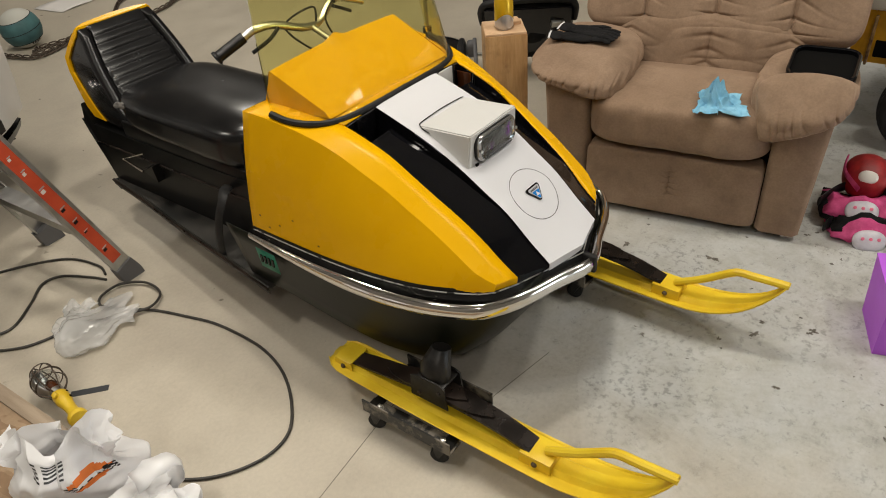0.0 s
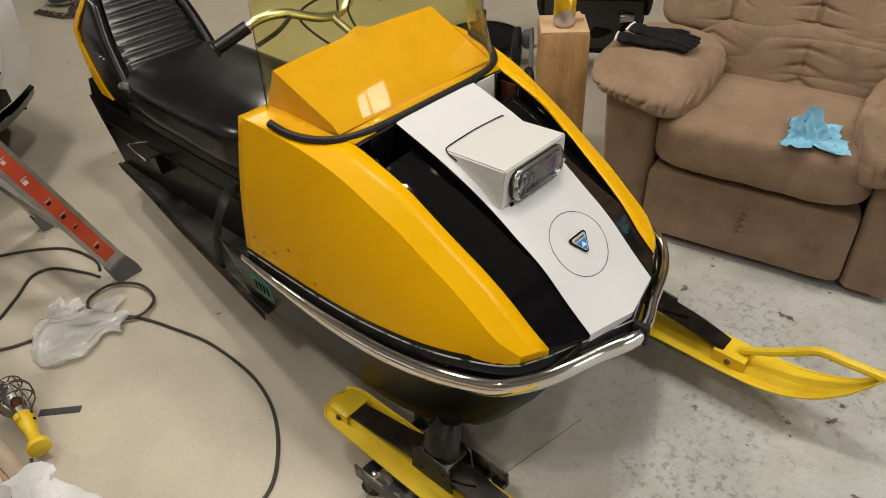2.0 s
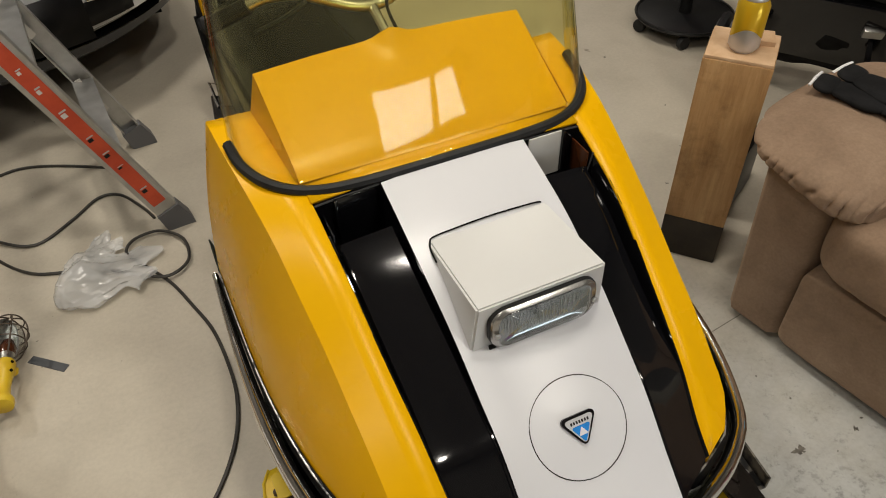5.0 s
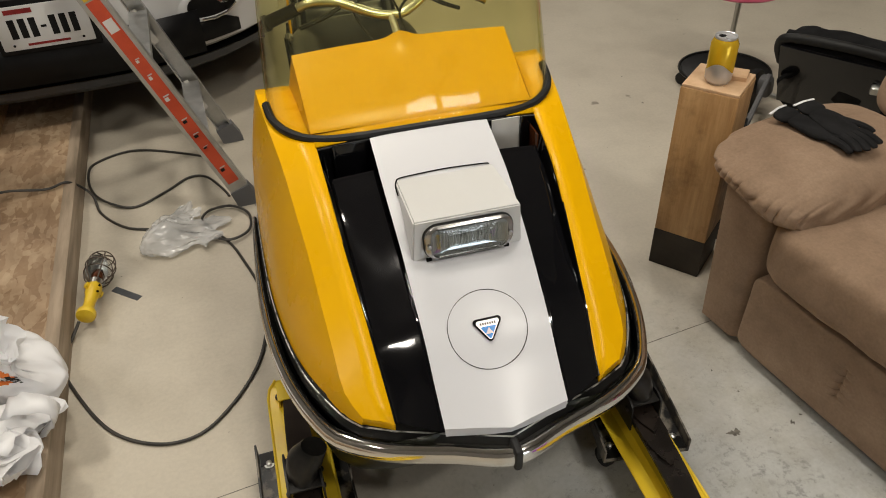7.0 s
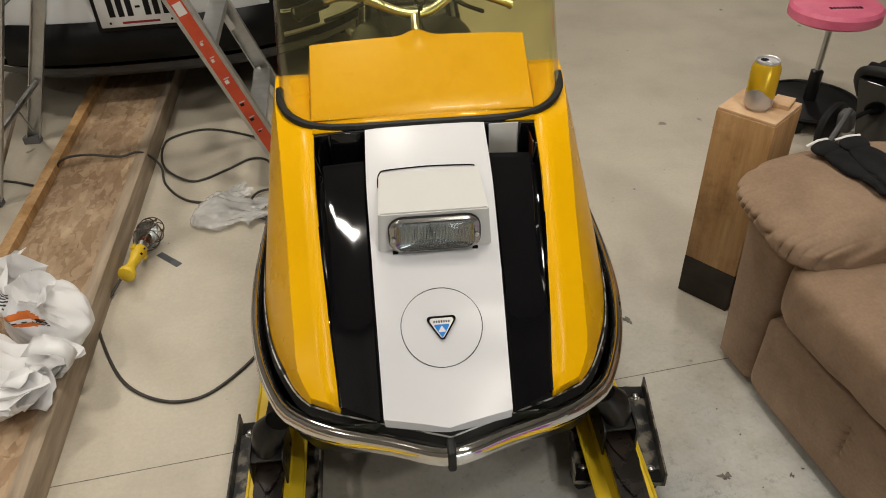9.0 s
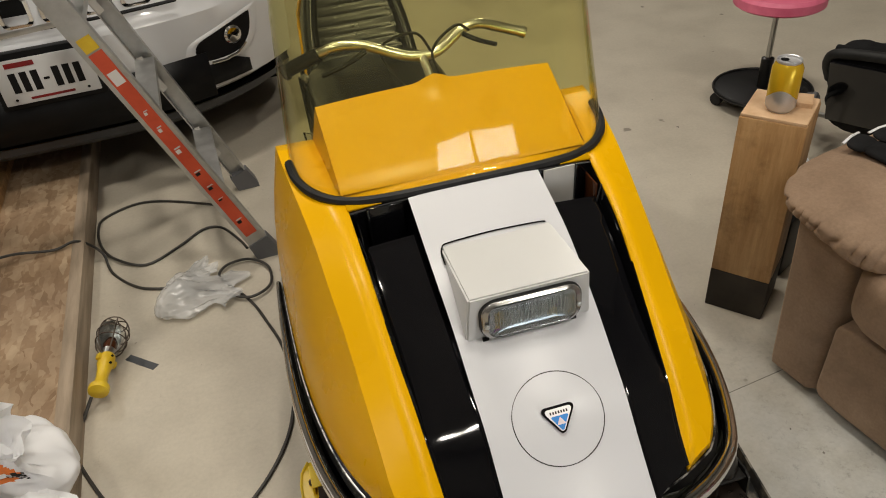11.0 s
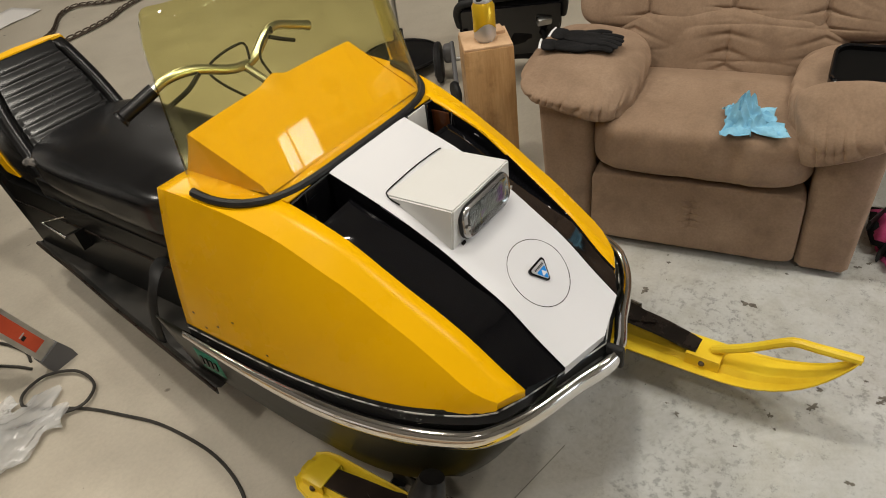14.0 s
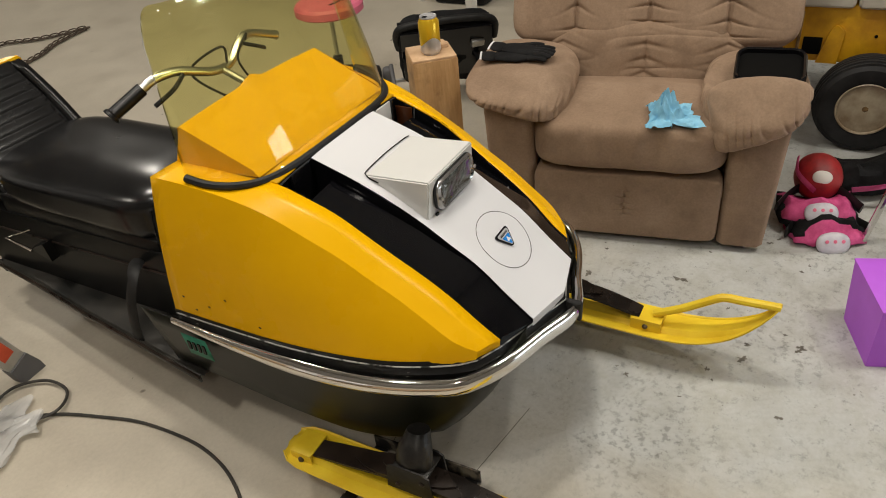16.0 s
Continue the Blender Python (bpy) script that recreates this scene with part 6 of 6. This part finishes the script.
        part("wheel", moved(lathe([(0.02, -0.1), (0.24, -0.1), (0.335, -0.07), (0.335, 0.07), (0.24, 0.1), (0.02, 0.1)], 36), pose(s * 0.80, 3.5, 0.335, 0, 90, 0)), "tyre", root)
    for k in range(7):
        x = (k - 3) * 0.125
        o = [(x + px, front(x + px, 0.05) - 0.012, 0.655 + pz) for px, pz in rounded_rect(0.10, 0.105, 0.025, 4)]
        i = [(x + px, front(x + px, 0.05) - 0.014, 0.655 + pz) for px, pz in rounded_rect(0.078, 0.083, 0.018, 4)]
        j = [(x + px, front(x + px, 0.05) + 0.0, 0.655 + pz) for px, pz in rounded_rect(0.074, 0.079, 0.018, 4)]
        fr = part("grille_frame", grid([[(a, b + 0.03, c) for a, b, c in o], o, i, j], close_u=True), "chrome", root)
        part("grille_mesh", grid([j, [(a, b - 0.001, c) for a, b, c in j]], close_u=True, cap=True), "car_black", fr)
    part("grille_seam", tube([(x, front(x, 0.01) - 0.004, 0.60) for x in (-0.5, -0.3, -0.1, 0.1, 0.3, 0.5)], 0.006, 6), "car_black", root)
    part("plate_backing", box(-0.14, 0.20, -0.022, 0.02, 0.36, 0.55, 0.006), "car_black", root)
    pl = part("licence_plate", box(-0.1525, 0.1525, -0.03, -0.024, 0.433, 0.585, 0.004), "plate", root, "white licence plate with dark characters blanked to bars")
    for k, x in enumerate((-0.10, -0.066, -0.032, 0.034, 0.068, 0.102)):
        part("character_bar", box(x - 0.011, x + 0.011, -0.0315, -0.0295, 0.473, 0.541), "car_black", pl)
    part("dash_bar", box(-0.009, 0.009, -0.0315, -0.0295, 0.503, 0.511), "car_black", pl)
    part("state_bar", box(-0.11, -0.02, -0.0315, -0.0295, 0.559, 0.575), "red", pl)
    part("motto_bar", box(-0.07, 0.07, -0.0315, -0.0295, 0.445, 0.453), "red", pl)
    for x in (-0.115, 0.115):
        part("plate_screw", moved(lathe([(0.005, 0), (0.003, 0.002)], 8), pose(x, -0.03, 0.450, 90)), "car_black", pl)
    pl.location = (0.03, 0.0, -0.055)


car()


# ---- stool ----
stool = thing("rolling_stool", "rolling shop stool with a pink round seat and black base", "stool", pose(1.553, 1.801, 0))
part("seat", lathe([(0.02, 0.400), (0.150, 0.401), (0.163, 0.410), (0.163, 0.440), (0.153, 0.453), (0.02, 0.460)], 36), "pink", stool, "pink round padded seat")
for k in range(9):
    part("label_bar", moved(box(-0.0045, 0.0045, -0.009, 0.009, 0.4565, 0.4585), pose(-0.052, -0.055, 0) @ pose(0.013 * k, -0.013 * k * 0.1, 0)), "dark", stool)
part("gas_strut", lathe([(0.011, 0.18), (0.011, 0.401)], 14), "zinc", stool)
part("column", lathe([(0.024, 0.06), (0.024, 0.19), (0.014, 0.195)], 18), "black_plastic", stool)
part("base_plate", lathe([(0.175, 0.052), (0.186, 0.056), (0.186, 0.062), (0.175, 0.066), (0.05, 0.070), (0.03, 0.072)], 40), "car_black", stool, "round black base tray with a rim")
part("base_ring", tube([(0.186 * math.cos(k * math.tau / 40), 0.186 * math.sin(k * math.tau / 40), 0.066) for k in range(40)], 0.006, 6, closed=True), "black_plastic", stool)
for k in range(5):
    a = k * math.tau / 5 + 0.3
    part("caster", moved(lathe([(0.005, -0.012), (0.024, -0.011), (0.026, 0), (0.024, 0.011), (0.005, 0.012)], 16), pose(0.172 * math.cos(a), 0.172 * math.sin(a), 0.026, 0, 90, math.degrees(a) + 40)), "black_rubber", stool)


# ---- folded stroller ----
def stroller():
    root = thing("folded_stroller", "folded black stroller with grey wheels and a foam handle", "stroller", pose(1.66, 1.315, 0, 0, 0, -55.6))
    body = pillow(0.43, 0.13, 0.36, 5.5, 20, 0.012, 7, 2)
    part("seat_fabric", moved(body, pose(0.055, -0.085, 0.265, 26)), "glove", root, "black fabric seat folded flat")
    part("seat_board", moved(box(-0.20, 0.20, -0.006, 0.006, -0.14, 0.14, 0.004), pose(0.055, -0.158, 0.265, 26)), "black_gloss", root, "shiny black seat back panel")
    part("axle", tube([(-0.24, 0.0, 0.10), (0.24, 0.0, 0.10)], 0.009, 10), "zinc", root, "bright axle tube")
    part("handle", tube(smooth_path([(-0.155, -0.13, 0.30), (-0.160, -0.18, 0.375), (-0.12, -0.205, 0.415), (0.05, -0.215, 0.43), (0.22, -0.205, 0.42), (0.27, -0.18, 0.385), (0.27, -0.13, 0.31)], 7), 0.017, 12), "black_rubber", root, "black foam handle")
    part("canopy_roll", tube(smooth_path([(-0.15, -0.15, 0.395), (0.05, -0.16, 0.405), (0.25, -0.15, 0.395)], 6), 0.026, 12), "glove", root)
    for x in (-0.272, 0.272):
        w = part("wheel", moved(lathe([(0.02, -0.018), (0.07, -0.018), (0.088, -0.012), (0.092, 0), (0.088, 0.012), (0.07, 0.018), (0.02, 0.018)], 28), pose(x, 0.0, 0.092, 0, 90, 0)), "tyre", root)
        part("hub", moved(lathe([(0.064, -0.0185), (0.066, -0.021), (0.058, -0.021), (0.05, -0.016), (0.02, -0.016), (0.018, -0.022), (0.006, -0.022)], 22), pose(x, 0.0, 0.092, 0, -90 if x > 0 else 90, 0)), "grey_foot", w)
        s = 1 if x < 0 else -1
        f = pillow(0.055, 0.05, 0.09, 3.5, 8)
        part("fork", moved(f, pose(x + s * 0.05, -0.01, 0.135, 15)), "grey_foot", root, "grey moulded wheel fork")
        part("caster_wheel", moved(lathe([(0.01, -0.014), (0.045, -0.012), (0.05, 0), (0.045, 0.012), (0.01, 0.014)], 20), pose(-0.197 if x < 0 else 0.23, -0.235, 0.05, 0, 90, 20)), "tyre", root)
        part("front_leg", tube([(-0.19 if x < 0 else 0.22, -0.235, 0.055), (x * 0.75, -0.05, 0.20)], 0.010, 8), "grey_foot", root)
    for x, z in ((-0.10, 0.16), (0.19, 0.17), (0.06, 0.38)):
        part("frame_rivet", moved(lathe([(0.012, 0), (0.012, 0.006), (0.005, 0.009)], 10), pose(x, -0.164 + 0.03 - 0.45 * (z - 0.265), z, 100)), "zinc", root)
    part("brake_latch", moved(box(-0.03, 0.03, -0.012, 0.012, -0.016, 0.016, 0.006), pose(0.19, -0.195, 0.31, 26, 0, 15)), "zinc", root)


stroller()
wb = film_bag("feed_bag", pose(1.01, 0.945, 0.185, 0, 0, 30), 0.17, 0.12, 0.13, "bag", "white printed plastic sack on a black crate", 31.0, 0.3)
cr = part("crate", moved(box(-0.1, 0.1, -0.08, 0.08, 0.0, 0.19, 0.01), pose(1.01, 0.945, 0, 0, 0, 30)), "black_plastic")
tagged(cr, "low black plastic crate beside the recliner", "crate")


# ---- toys, box, tractor ----
helmet = thing("child_helmet", "red child's helmet with a white oval patch on the floor", "helmet", pose(1.245, -0.39, 0.120, 20, 0, -70) @ Matrix.Scale(0.87, 4))
part("shell", moved(pillow(0.165, 0.18, 0.165, 2.2, 18), pose(0, 0, 0)), "red", helmet)
face = (pose(0, 0, 0, 20, 0, -70).inverted() @ Vector((-0.86, -0.2, 0.46))).normalized()
part("patch", moved(pillow(0.068, 0.05, 0.016, 2.2, 10), Matrix.Translation(face * 0.083) @ face.to_track_quat("Z", "Y").to_matrix().to_4x4()), "resin", helmet, "white oval patch")
part("strap", tube(smooth_path([(-0.075, 0.05, 0.05), (-0.085, -0.02, 0.045), (-0.035, -0.095, 0.03)], 5), 0.016, 8, flat=0.25), "hot_pink", helmet)


def pad(m, label, upturned=False, shell="hot_pink"):
    root = thing("knee_pad", label, "knee pad", m @ Matrix.Scale(0.95, 4), "knee pads")
    rows = []
    for k in range(9):
        u = -1 + k / 4
        rows.append([(0.125 * u, -0.07 * (1 - 0.35 * u * u) + 0.14 * v, 0.012 + 0.060 * (1 - u * u) * math.sin(math.pi * min(1, v * 1.1)) + 0.03 * noise.noise((u * 3, v * 3, m.translation.x * 5))) for v in [j / 8 for j in range(9)]])
    lift = 0.016 if upturned else -0.010
    part("lining", grid([[(x * (0.9 if upturned else 1.04 - 1.6 * abs(y) * abs(x) / 0.13), y * (0.78 if upturned else 1.08) + (0.012 if upturned else 0), max(0.004, z + lift)) for x, y, z in r] for r in rows]), "glove", root, "black foam lining", solid=0.008)
    part("shell", grid([[(x * 0.92, y * 0.9, z + 0.004) for x, y, z in r] for r in rows]), shell, root, "pink padded fabric shell" if shell == "hot_pink" else "", solid=0.008)
    if shell != "hot_pink":
        part("strap", tube(smooth_path([(-0.09, -0.07, 0.05), (0.0, -0.085, 0.085), (0.09, -0.05, 0.06)], 5), 0.018, 8, flat=0.25), "hot_pink", root, "pink strap")
        return
    at = pose(0, -0.062, 0.024, 62) if upturned else pose(0, -0.045, 0.05, 35)
    part("cap", moved(pillow(0.105, 0.075, 0.036, 2.3, 10), at), "pad_cap", root, "white plastic cap")
    for x in (-0.025, 0.0, 0.025):
        part("dot", moved(lathe([(0.006, 0), (0.006, 0.002), (0.001, 0.003)], 10), at @ pose(x, 0.008, 0.0165)), "pink", root)
    part("strap", tube(smooth_path([(-0.13, 0.0, 0.03), (-0.05, 0.09, 0.03), (0.06, 0.09, 0.035), (0.135, 0.0, 0.03)], 5), 0.024, 8, flat=0.25), "black_plastic", root)


pad(pose(1.135, -0.41, 0.045, 14, 0, -72), "pink and white child's knee pad lying on the floor")
pad(pose(1.07, -0.455, 0.0, 0, 0, -66), "upturned pink child's knee pad with black lining on the floor", True)
pad(pose(1.40, -0.53, 0.06, 30, 0, -60), "black child's elbow pad with a pink strap beside the helmet", False, "glove")

bx = thing("gift_box", "violet cardboard box with a small white print on its lid", "box", Matrix(((0.934, 0.357, 0, 0.518), (0.357, -0.934, 0, -0.611), (0, 0, 1, 0), (0, 0, 0, 1))))
part("box_body", grid([[(x, y, z) for x, y in ((0.0, 0.0), (w, 0.0), (w, 0.25 + 0.3 * (w - 0.185)), (0.0, 0.25))] for z, w in ((0.0, 0.185), (0.09, 0.203), (0.178, 0.22))], close_u=True, cap=True), "purple", bx)
part("box_lid", box(-0.002, 0.222, -0.002, 0.262, 0.176, 0.182, 0.002), "purple", bx)
part("print_bar", box(0.09, 0.12, 0.06, 0.11, 0.1815, 0.1828), "paper", bx)


def tractor():
    root = thing("garden_tractor", "old yellow garden tractor with cream fenders and rusty hubs", "tractor", pose(1.755, -0.476, 0, 0, 0, 4) @ Matrix.Scale(0.72, 4))
    ring_prof = [(0.118, -0.06), (0.136, -0.088), (0.16, -0.097), (0.205, -0.092), (0.228, -0.07), (0.240, -0.035), (0.242, 0.0), (0.240, 0.035), (0.228, 0.07), (0.205, 0.092), (0.16, 0.097), (0.136, 0.088), (0.118, 0.06)]
    w = part("tyre", moved(grid([[(r * math.cos(k * math.tau / 56), r * math.sin(k * math.tau / 56), z) for k in range(56)] for r, z in ring_prof], close_u=True, close_v=True), pose(0, 0, 0.242, 0, 90, 0)), "tyre", root)
    for k, r in ((-0.066, 0.2295), (-0.045, 0.2365), (-0.022, 0.2405), (0.0, 0.242), (0.022, 0.2405), (0.045, 0.2365), (0.066, 0.2295)):
        part("tread_rib", moved(lathe([(r - 0.004, k - 0.008), (r + 0.005, k - 0.006), (r + 0.005, k + 0.006), (r - 0.004, k + 0.008)], 56), pose(0, 0, 0.242, 0, 90, 0)), "tyre", w)
    rim = part("rim", moved(lathe([(0.134, 0.086), (0.137, 0.093), (0.133, 0.097), (0.128, 0.094), (0.122, 0.074), (0.112, 0.052), (0.098, 0.044), (0.09, 0.048), (0.06, 0.036), (0.046, 0.038), (0.043, 0.058), (0.02, 0.062), (0.001, 0.062)], 44), pose(0, 0, 0.242, 0, -90, 0)), "cream", root, "stained cream wheel rim")
    part("hub_bolt", moved(lathe([(0.034, 0.058), (0.034, 0.066), (0.018, 0.07), (0.016, 0.086), (0.001, 0.088)], 6), pose(0, 0, 0.242, 0, -90, 0)), "hub_rust", rim)
    for k in range(5):
        a = k * math.tau / 5
        part("wheel_bolt", moved(lathe([(0.010, 0.056), (0.010, 0.074), (0.001, 0.076)], 6), pose(0, 0.029 * math.cos(a), 0.242 + 0.029 * math.sin(a), 0, -90, 0)), "hub_rust", rim)
    part("frame", box(0.10, 0.35, -0.9, 0.46, 0.40, 0.70, 0.02), "tractor_yellow", root)
    for y, z, r in ((0.20, 0.575, 0.010), (0.02, 0.55, 0.008), (-0.13, 0.555, 0.028)):
        part("frame_hole", moved(lathe([(r, 0.0), (r, 0.004), (0.001, 0.004)], 14), pose(0.1, y, z, 0, -90, 0)), "dark", root)
    part("lever_end", moved(lathe([(0.018, 0.0), (0.018, 0.012), (0.001, 0.016)], 14), pose(0.096, -0.135, 0.555, 0, -90, 0)), "cream", root)
    part("frame_opening", box(0.094, 0.101, 0.255, 0.345, 0.44, 0.53, 0.004), "dark", root)
    fl = grid([[(x, y, zz) for y, zz in ((0.27, 0.40), (0.17, 0.40), (0.16, 0.57), (0.20, 0.60), (0.225, 0.58))] for x in (0.086, 0.098)], close_u=True, cap=True)
    part("bracket_plate", fl, "tractor_yellow", root)
    part("axle", tube([(0.0, 0, 0.242), (0.3, 0, 0.242)], 0.03, 10), "rust", root)
    part("fender", box(0.07, 0.7, 0.14, 0.50, 0.685, 0.98, 0.03, 3), "tractor_white", root)
    part("fender", box(0.07, 0.7, -0.75, 0.13, 0.685, 0.99, 0.03, 3), "tractor_white", root)
    part("clip", box(0.07, 0.10, 0.36, 0.375, 0.40, 0.66, 0.004), "hub_rust", root)


tractor()
cart = thing("carton_stack", "stack of brown cartons beside the tractor wheel", "carton stack", pose(1.58, -0.80, 0, 0, 0, 12))
for k in range(6):
    part("carton", moved(box(-0.17, 0.17, -0.14, 0.14, 0, 0.098, 0.006), pose(0.006 * (k % 2), 0.004 * (k % 3), 0.1 * k, 0, 0, 2 * (k % 3))), "brown_brick", cart)
stand = thing("chrome_stand", "chrome tubular stand with a ring on the floor", "stand", pose(1.201, -0.719, 0))
part("ring", tube([(0.13 * math.cos(k * math.tau / 32), 0.13 * math.sin(k * math.tau / 32), 0.33) for k in range(32)], 0.012, 10, closed=True), "chrome", stand)
for k in range(3):
    a = k * math.tau / 3 + 2.2
    part("leg", tube([(0.13 * math.cos(a), 0.13 * math.sin(a), 0.33), (0.2 * math.cos(a), 0.2 * math.sin(a), 0.008)], 0.010, 8), "chrome", stand)
part("upright", tube(smooth_path([(0.10, 0.08, 0.33), (0.14, 0.06, 0.5), (0.22, 0.0, 0.75)], 5), 0.011, 8), "chrome", stand)


def plastic_chair(m):
    root = thing("plastic_chair", "white resin garden chair standing on the floor", "chair", m)
    part("seat", box(-0.24, 0.24, -0.22, 0.22, 0.41, 0.44, 0.012), "resin", root)
    part("backrest", moved(box(-0.24, 0.24, -0.012, 0.012, 0, 0.42, 0.01), pose(0, 0.22, 0.43, -10)), "resin", root)
    for x in (-0.22, 0.22):
        for y in (-0.2, 0.21):
            part("leg", grid([[(x * k - 0.03, y * k - 0.022, z), (x * k + 0.03, y * k - 0.022, z), (x * k + 0.03, y * k + 0.022, z), (x * k - 0.03, y * k + 0.022, z)] for z, k in ((0.0, 1.12), (0.42, 0.95))], close_u=True, cap=True), "resin", root)


plastic_chair(pose(3.13, 1.888, 0, 0, 0, 70))
db = part("storage_tub", box(2.95, 3.38, 1.71, 2.08, 0.0, 0.27, 0.03), "car_black")
tagged(db, "dark plastic tub under the garden chair", "tub")

# ---- far floor: ball, chain, paper ----
ball = thing("basketball", "teal and white rubber basketball on the floor", "ball", pose(0.505, 4.245, 0.12, 0, -11, 0))
part("ball_skin", lathe([(0.12 * math.sin(math.pi * k / 24), -0.12 * math.cos(math.pi * k / 24)) for k in range(25)], 36), "ball_white", ball)
part("teal_band", lathe([(0.1206 * math.cos(radians(e)), 0.1206 * math.sin(radians(e))) for e in range(-36, 37, 6)], 36), "teal", ball, "teal printed band")
for e in (-36, 0, 36):
    part("seam", tube([(0.1206 * math.cos(radians(e)) * math.cos(k * math.tau / 48), 0.1206 * math.cos(radians(e)) * math.sin(k * math.tau / 48), 0.1206 * math.sin(radians(e))) for k in range(48)], 0.0022, 5, closed=True), "black_rubber", ball)
for k in range(4):
    d = Vector((-0.1 + 0.14 * k, -0.72, -0.62)).normalized()
    part("print_bar", moved(box(-0.005, 0.005, -0.011, 0.011, 0.0, 0.0012), Matrix.Translation(d * 0.1203) @ d.to_track_quat("Z", "Y").to_matrix().to_4x4()), "black_rubber", ball)


def chain(points):
    p = lerp_curve(points, 134)
    root = thing("tyre_chain", "rusty tyre chain lying in a heap on the floor", "chain")
    link = None
    for k in range(133):
        a, b = p[k], p[k + 1]
        d = b - a
        ang = math.degrees(math.atan2(d.y, d.x))
        if link is None:
            lb = tube([(0.019 * math.cos(t) + math.copysign(0.008, math.cos(t)), 0.011 * math.sin(t), 0) for t in [j * math.tau / 14 for j in range(14)]], 0.0045, 6, closed=True)
            link = part("link", lb, "rust", root)
            o = link
        else:
            o = new("link", link.data)
            o.parent = root
        o.matrix_local = pose(a.x, a.y, 0.012 + 0.006 * (k % 2), 75 * (k % 2), 0, ang)


chain([(0.32, 4.2, 0), (0.41, 3.97, 0), (0.56, 3.98, 0), (0.69, 4.06, 0), (0.5, 4.1, 0), (0.45, 4.0, 0), (0.62, 4.02, 0), (0.86, 4.04, 0), (1.09, 4.01, 0), (1.38, 4.06, 0), (1.55, 4.15, 0), (1.72, 4.2, 0), (1.88, 4.23, 0), (1.73, 4.3, 0), (1.59, 4.4, 0), (1.46, 4.56, 0), (1.3, 4.5, 0), (1.1, 4.25, 0), (0.9, 4.13, 0), (0.7, 4.12, 0)])
sheet = part("paper_sheet", grid([[(x, y, 0.004 + 0.012 * abs(noise.noise((x * 4, y * 4, 0)))) for x in [k * 0.06 for k in range(7)]] for y in [k * 0.06 for k in range(6)]]), "paper", None, solid=0.001)
sheet.matrix_world = pose(0.983, 4.724, 0.0, 0, 0, 12)
tagged(sheet, "crumpled sheet of white paper on the floor", "paper")
tub = part("teal_tub", box(0.26, 0.56, 4.85, 5.15, 0, 0.2, 0.03), "teal")
tagged(tub, "teal plastic tub on the far floor", "tub")

# ---- floor joints and stains ----
for nm, a, b in (("floor_joint", (-2.5, 0.024), (4.0, 1.008)), ("floor_crack", (-0.214, 0.146), (0.029, 0.109))):
    d = Vector((b[0] - a[0], b[1] - a[1], 0))
    ob = part(nm, box(0, d.length, -0.0008, 0.0008, -0.01, 0.0006), "stain")
    ob.matrix_world = pose(a[0], a[1], 0, 0, 0, math.degrees(math.atan2(d.y, d.x)))
    tagged(ob, "thin dark joint line in the concrete floor", "joint", kind="structure")


def stains():
    rng = random.Random(4)
    bm = bmesh.new()
    def blot(x, y, r):
        n = 26
        c = bm.verts.new((x, y, 0.0012))
        st, turn, z0 = 0.75 + 0.5 * rng.random(), rng.random() * 3, rng.random() * 90
        vs = []
        for k in range(n):
            a = k * math.tau / n
            f = 0.8 + 0.9 * noise.fractal(Vector((math.cos(a) * 1.3, math.sin(a) * 1.3, z0)), 0.6, 2.0, 3)
            u, v = r * st * math.cos(a) * f, r / st * math.sin(a) * f
            vs.append(bm.verts.new((x + u * math.cos(turn) - v * math.sin(turn), y + u * math.sin(turn) + v * math.cos(turn), 0.0008)))
        for k in range(n):
            bm.faces.new((c, vs[k], vs[(k + 1) % n]))
    for x, y, r in ((0.522, -0.459, 0.012), (0.694, -0.097, 0.017), (0.42, -0.328, 0.013), (0.616, 0.165, 0.013), (0.533, 0.684, 0.012)):
        blot(x, y, r)
    for k in range(110):
        blot(rng.uniform(0.2, 1.05), rng.gauss(-0.42, 0.3), 0.0015 + 0.0075 * rng.random() ** 4)
    for k in range(110):
        blot(rng.uniform(-1.0, 1.2), rng.uniform(-0.4, 3.2), 0.0012 + 0.005 * rng.random() ** 4)
    return bm


ob = part("floor_stain", stains(), "stain")
tagged(ob, "dark oil spots scattered on the concrete", "stain", kind="stuff")

# ---- ceiling lamps and windows ----
# one fixture is modelled per lamp, the guessed fill ones included
for lx, ly, watts in LAMPS:
    fx = thing("ceiling_light", "unseen three-panel white ceiling garage light", "ceiling light", pose(lx, ly, CEILING), "ceiling garage lights")
    part("stem", lathe([(0.05, -0.20), (0.05, -0.02), (0.03, 0.0)], 18), "ceiling", fx)
    for k in range(3):
        part("light_panel", moved(box(0.05, 0.24, -0.06, 0.06, -0.225, -0.205, 0.006), pose(0, 0, 0, 0, 0, 120 * k + 20)), "glow", fx)
for k, wx in enumerate(WINDOWS):
    wn = thing("window_%d" % (k + 1), "white framed window with daylight behind", "window", pose(wx, -4.0, 0.57), kind="structure")
    part("pane", box(-0.42, 0.42, 0.001, 0.006, -0.36, 0.36), "sky", wn)
    for a in ((-0.45, -0.42, -0.40, 0.40), (0.42, 0.45, -0.40, 0.40), (-0.42, 0.42, 0.36, 0.40), (-0.42, 0.42, -0.40, -0.36)):
        part("window_frame", box(a[0], a[1], 0.0, 0.07, a[2], a[3], 0.004), "resin", wn)
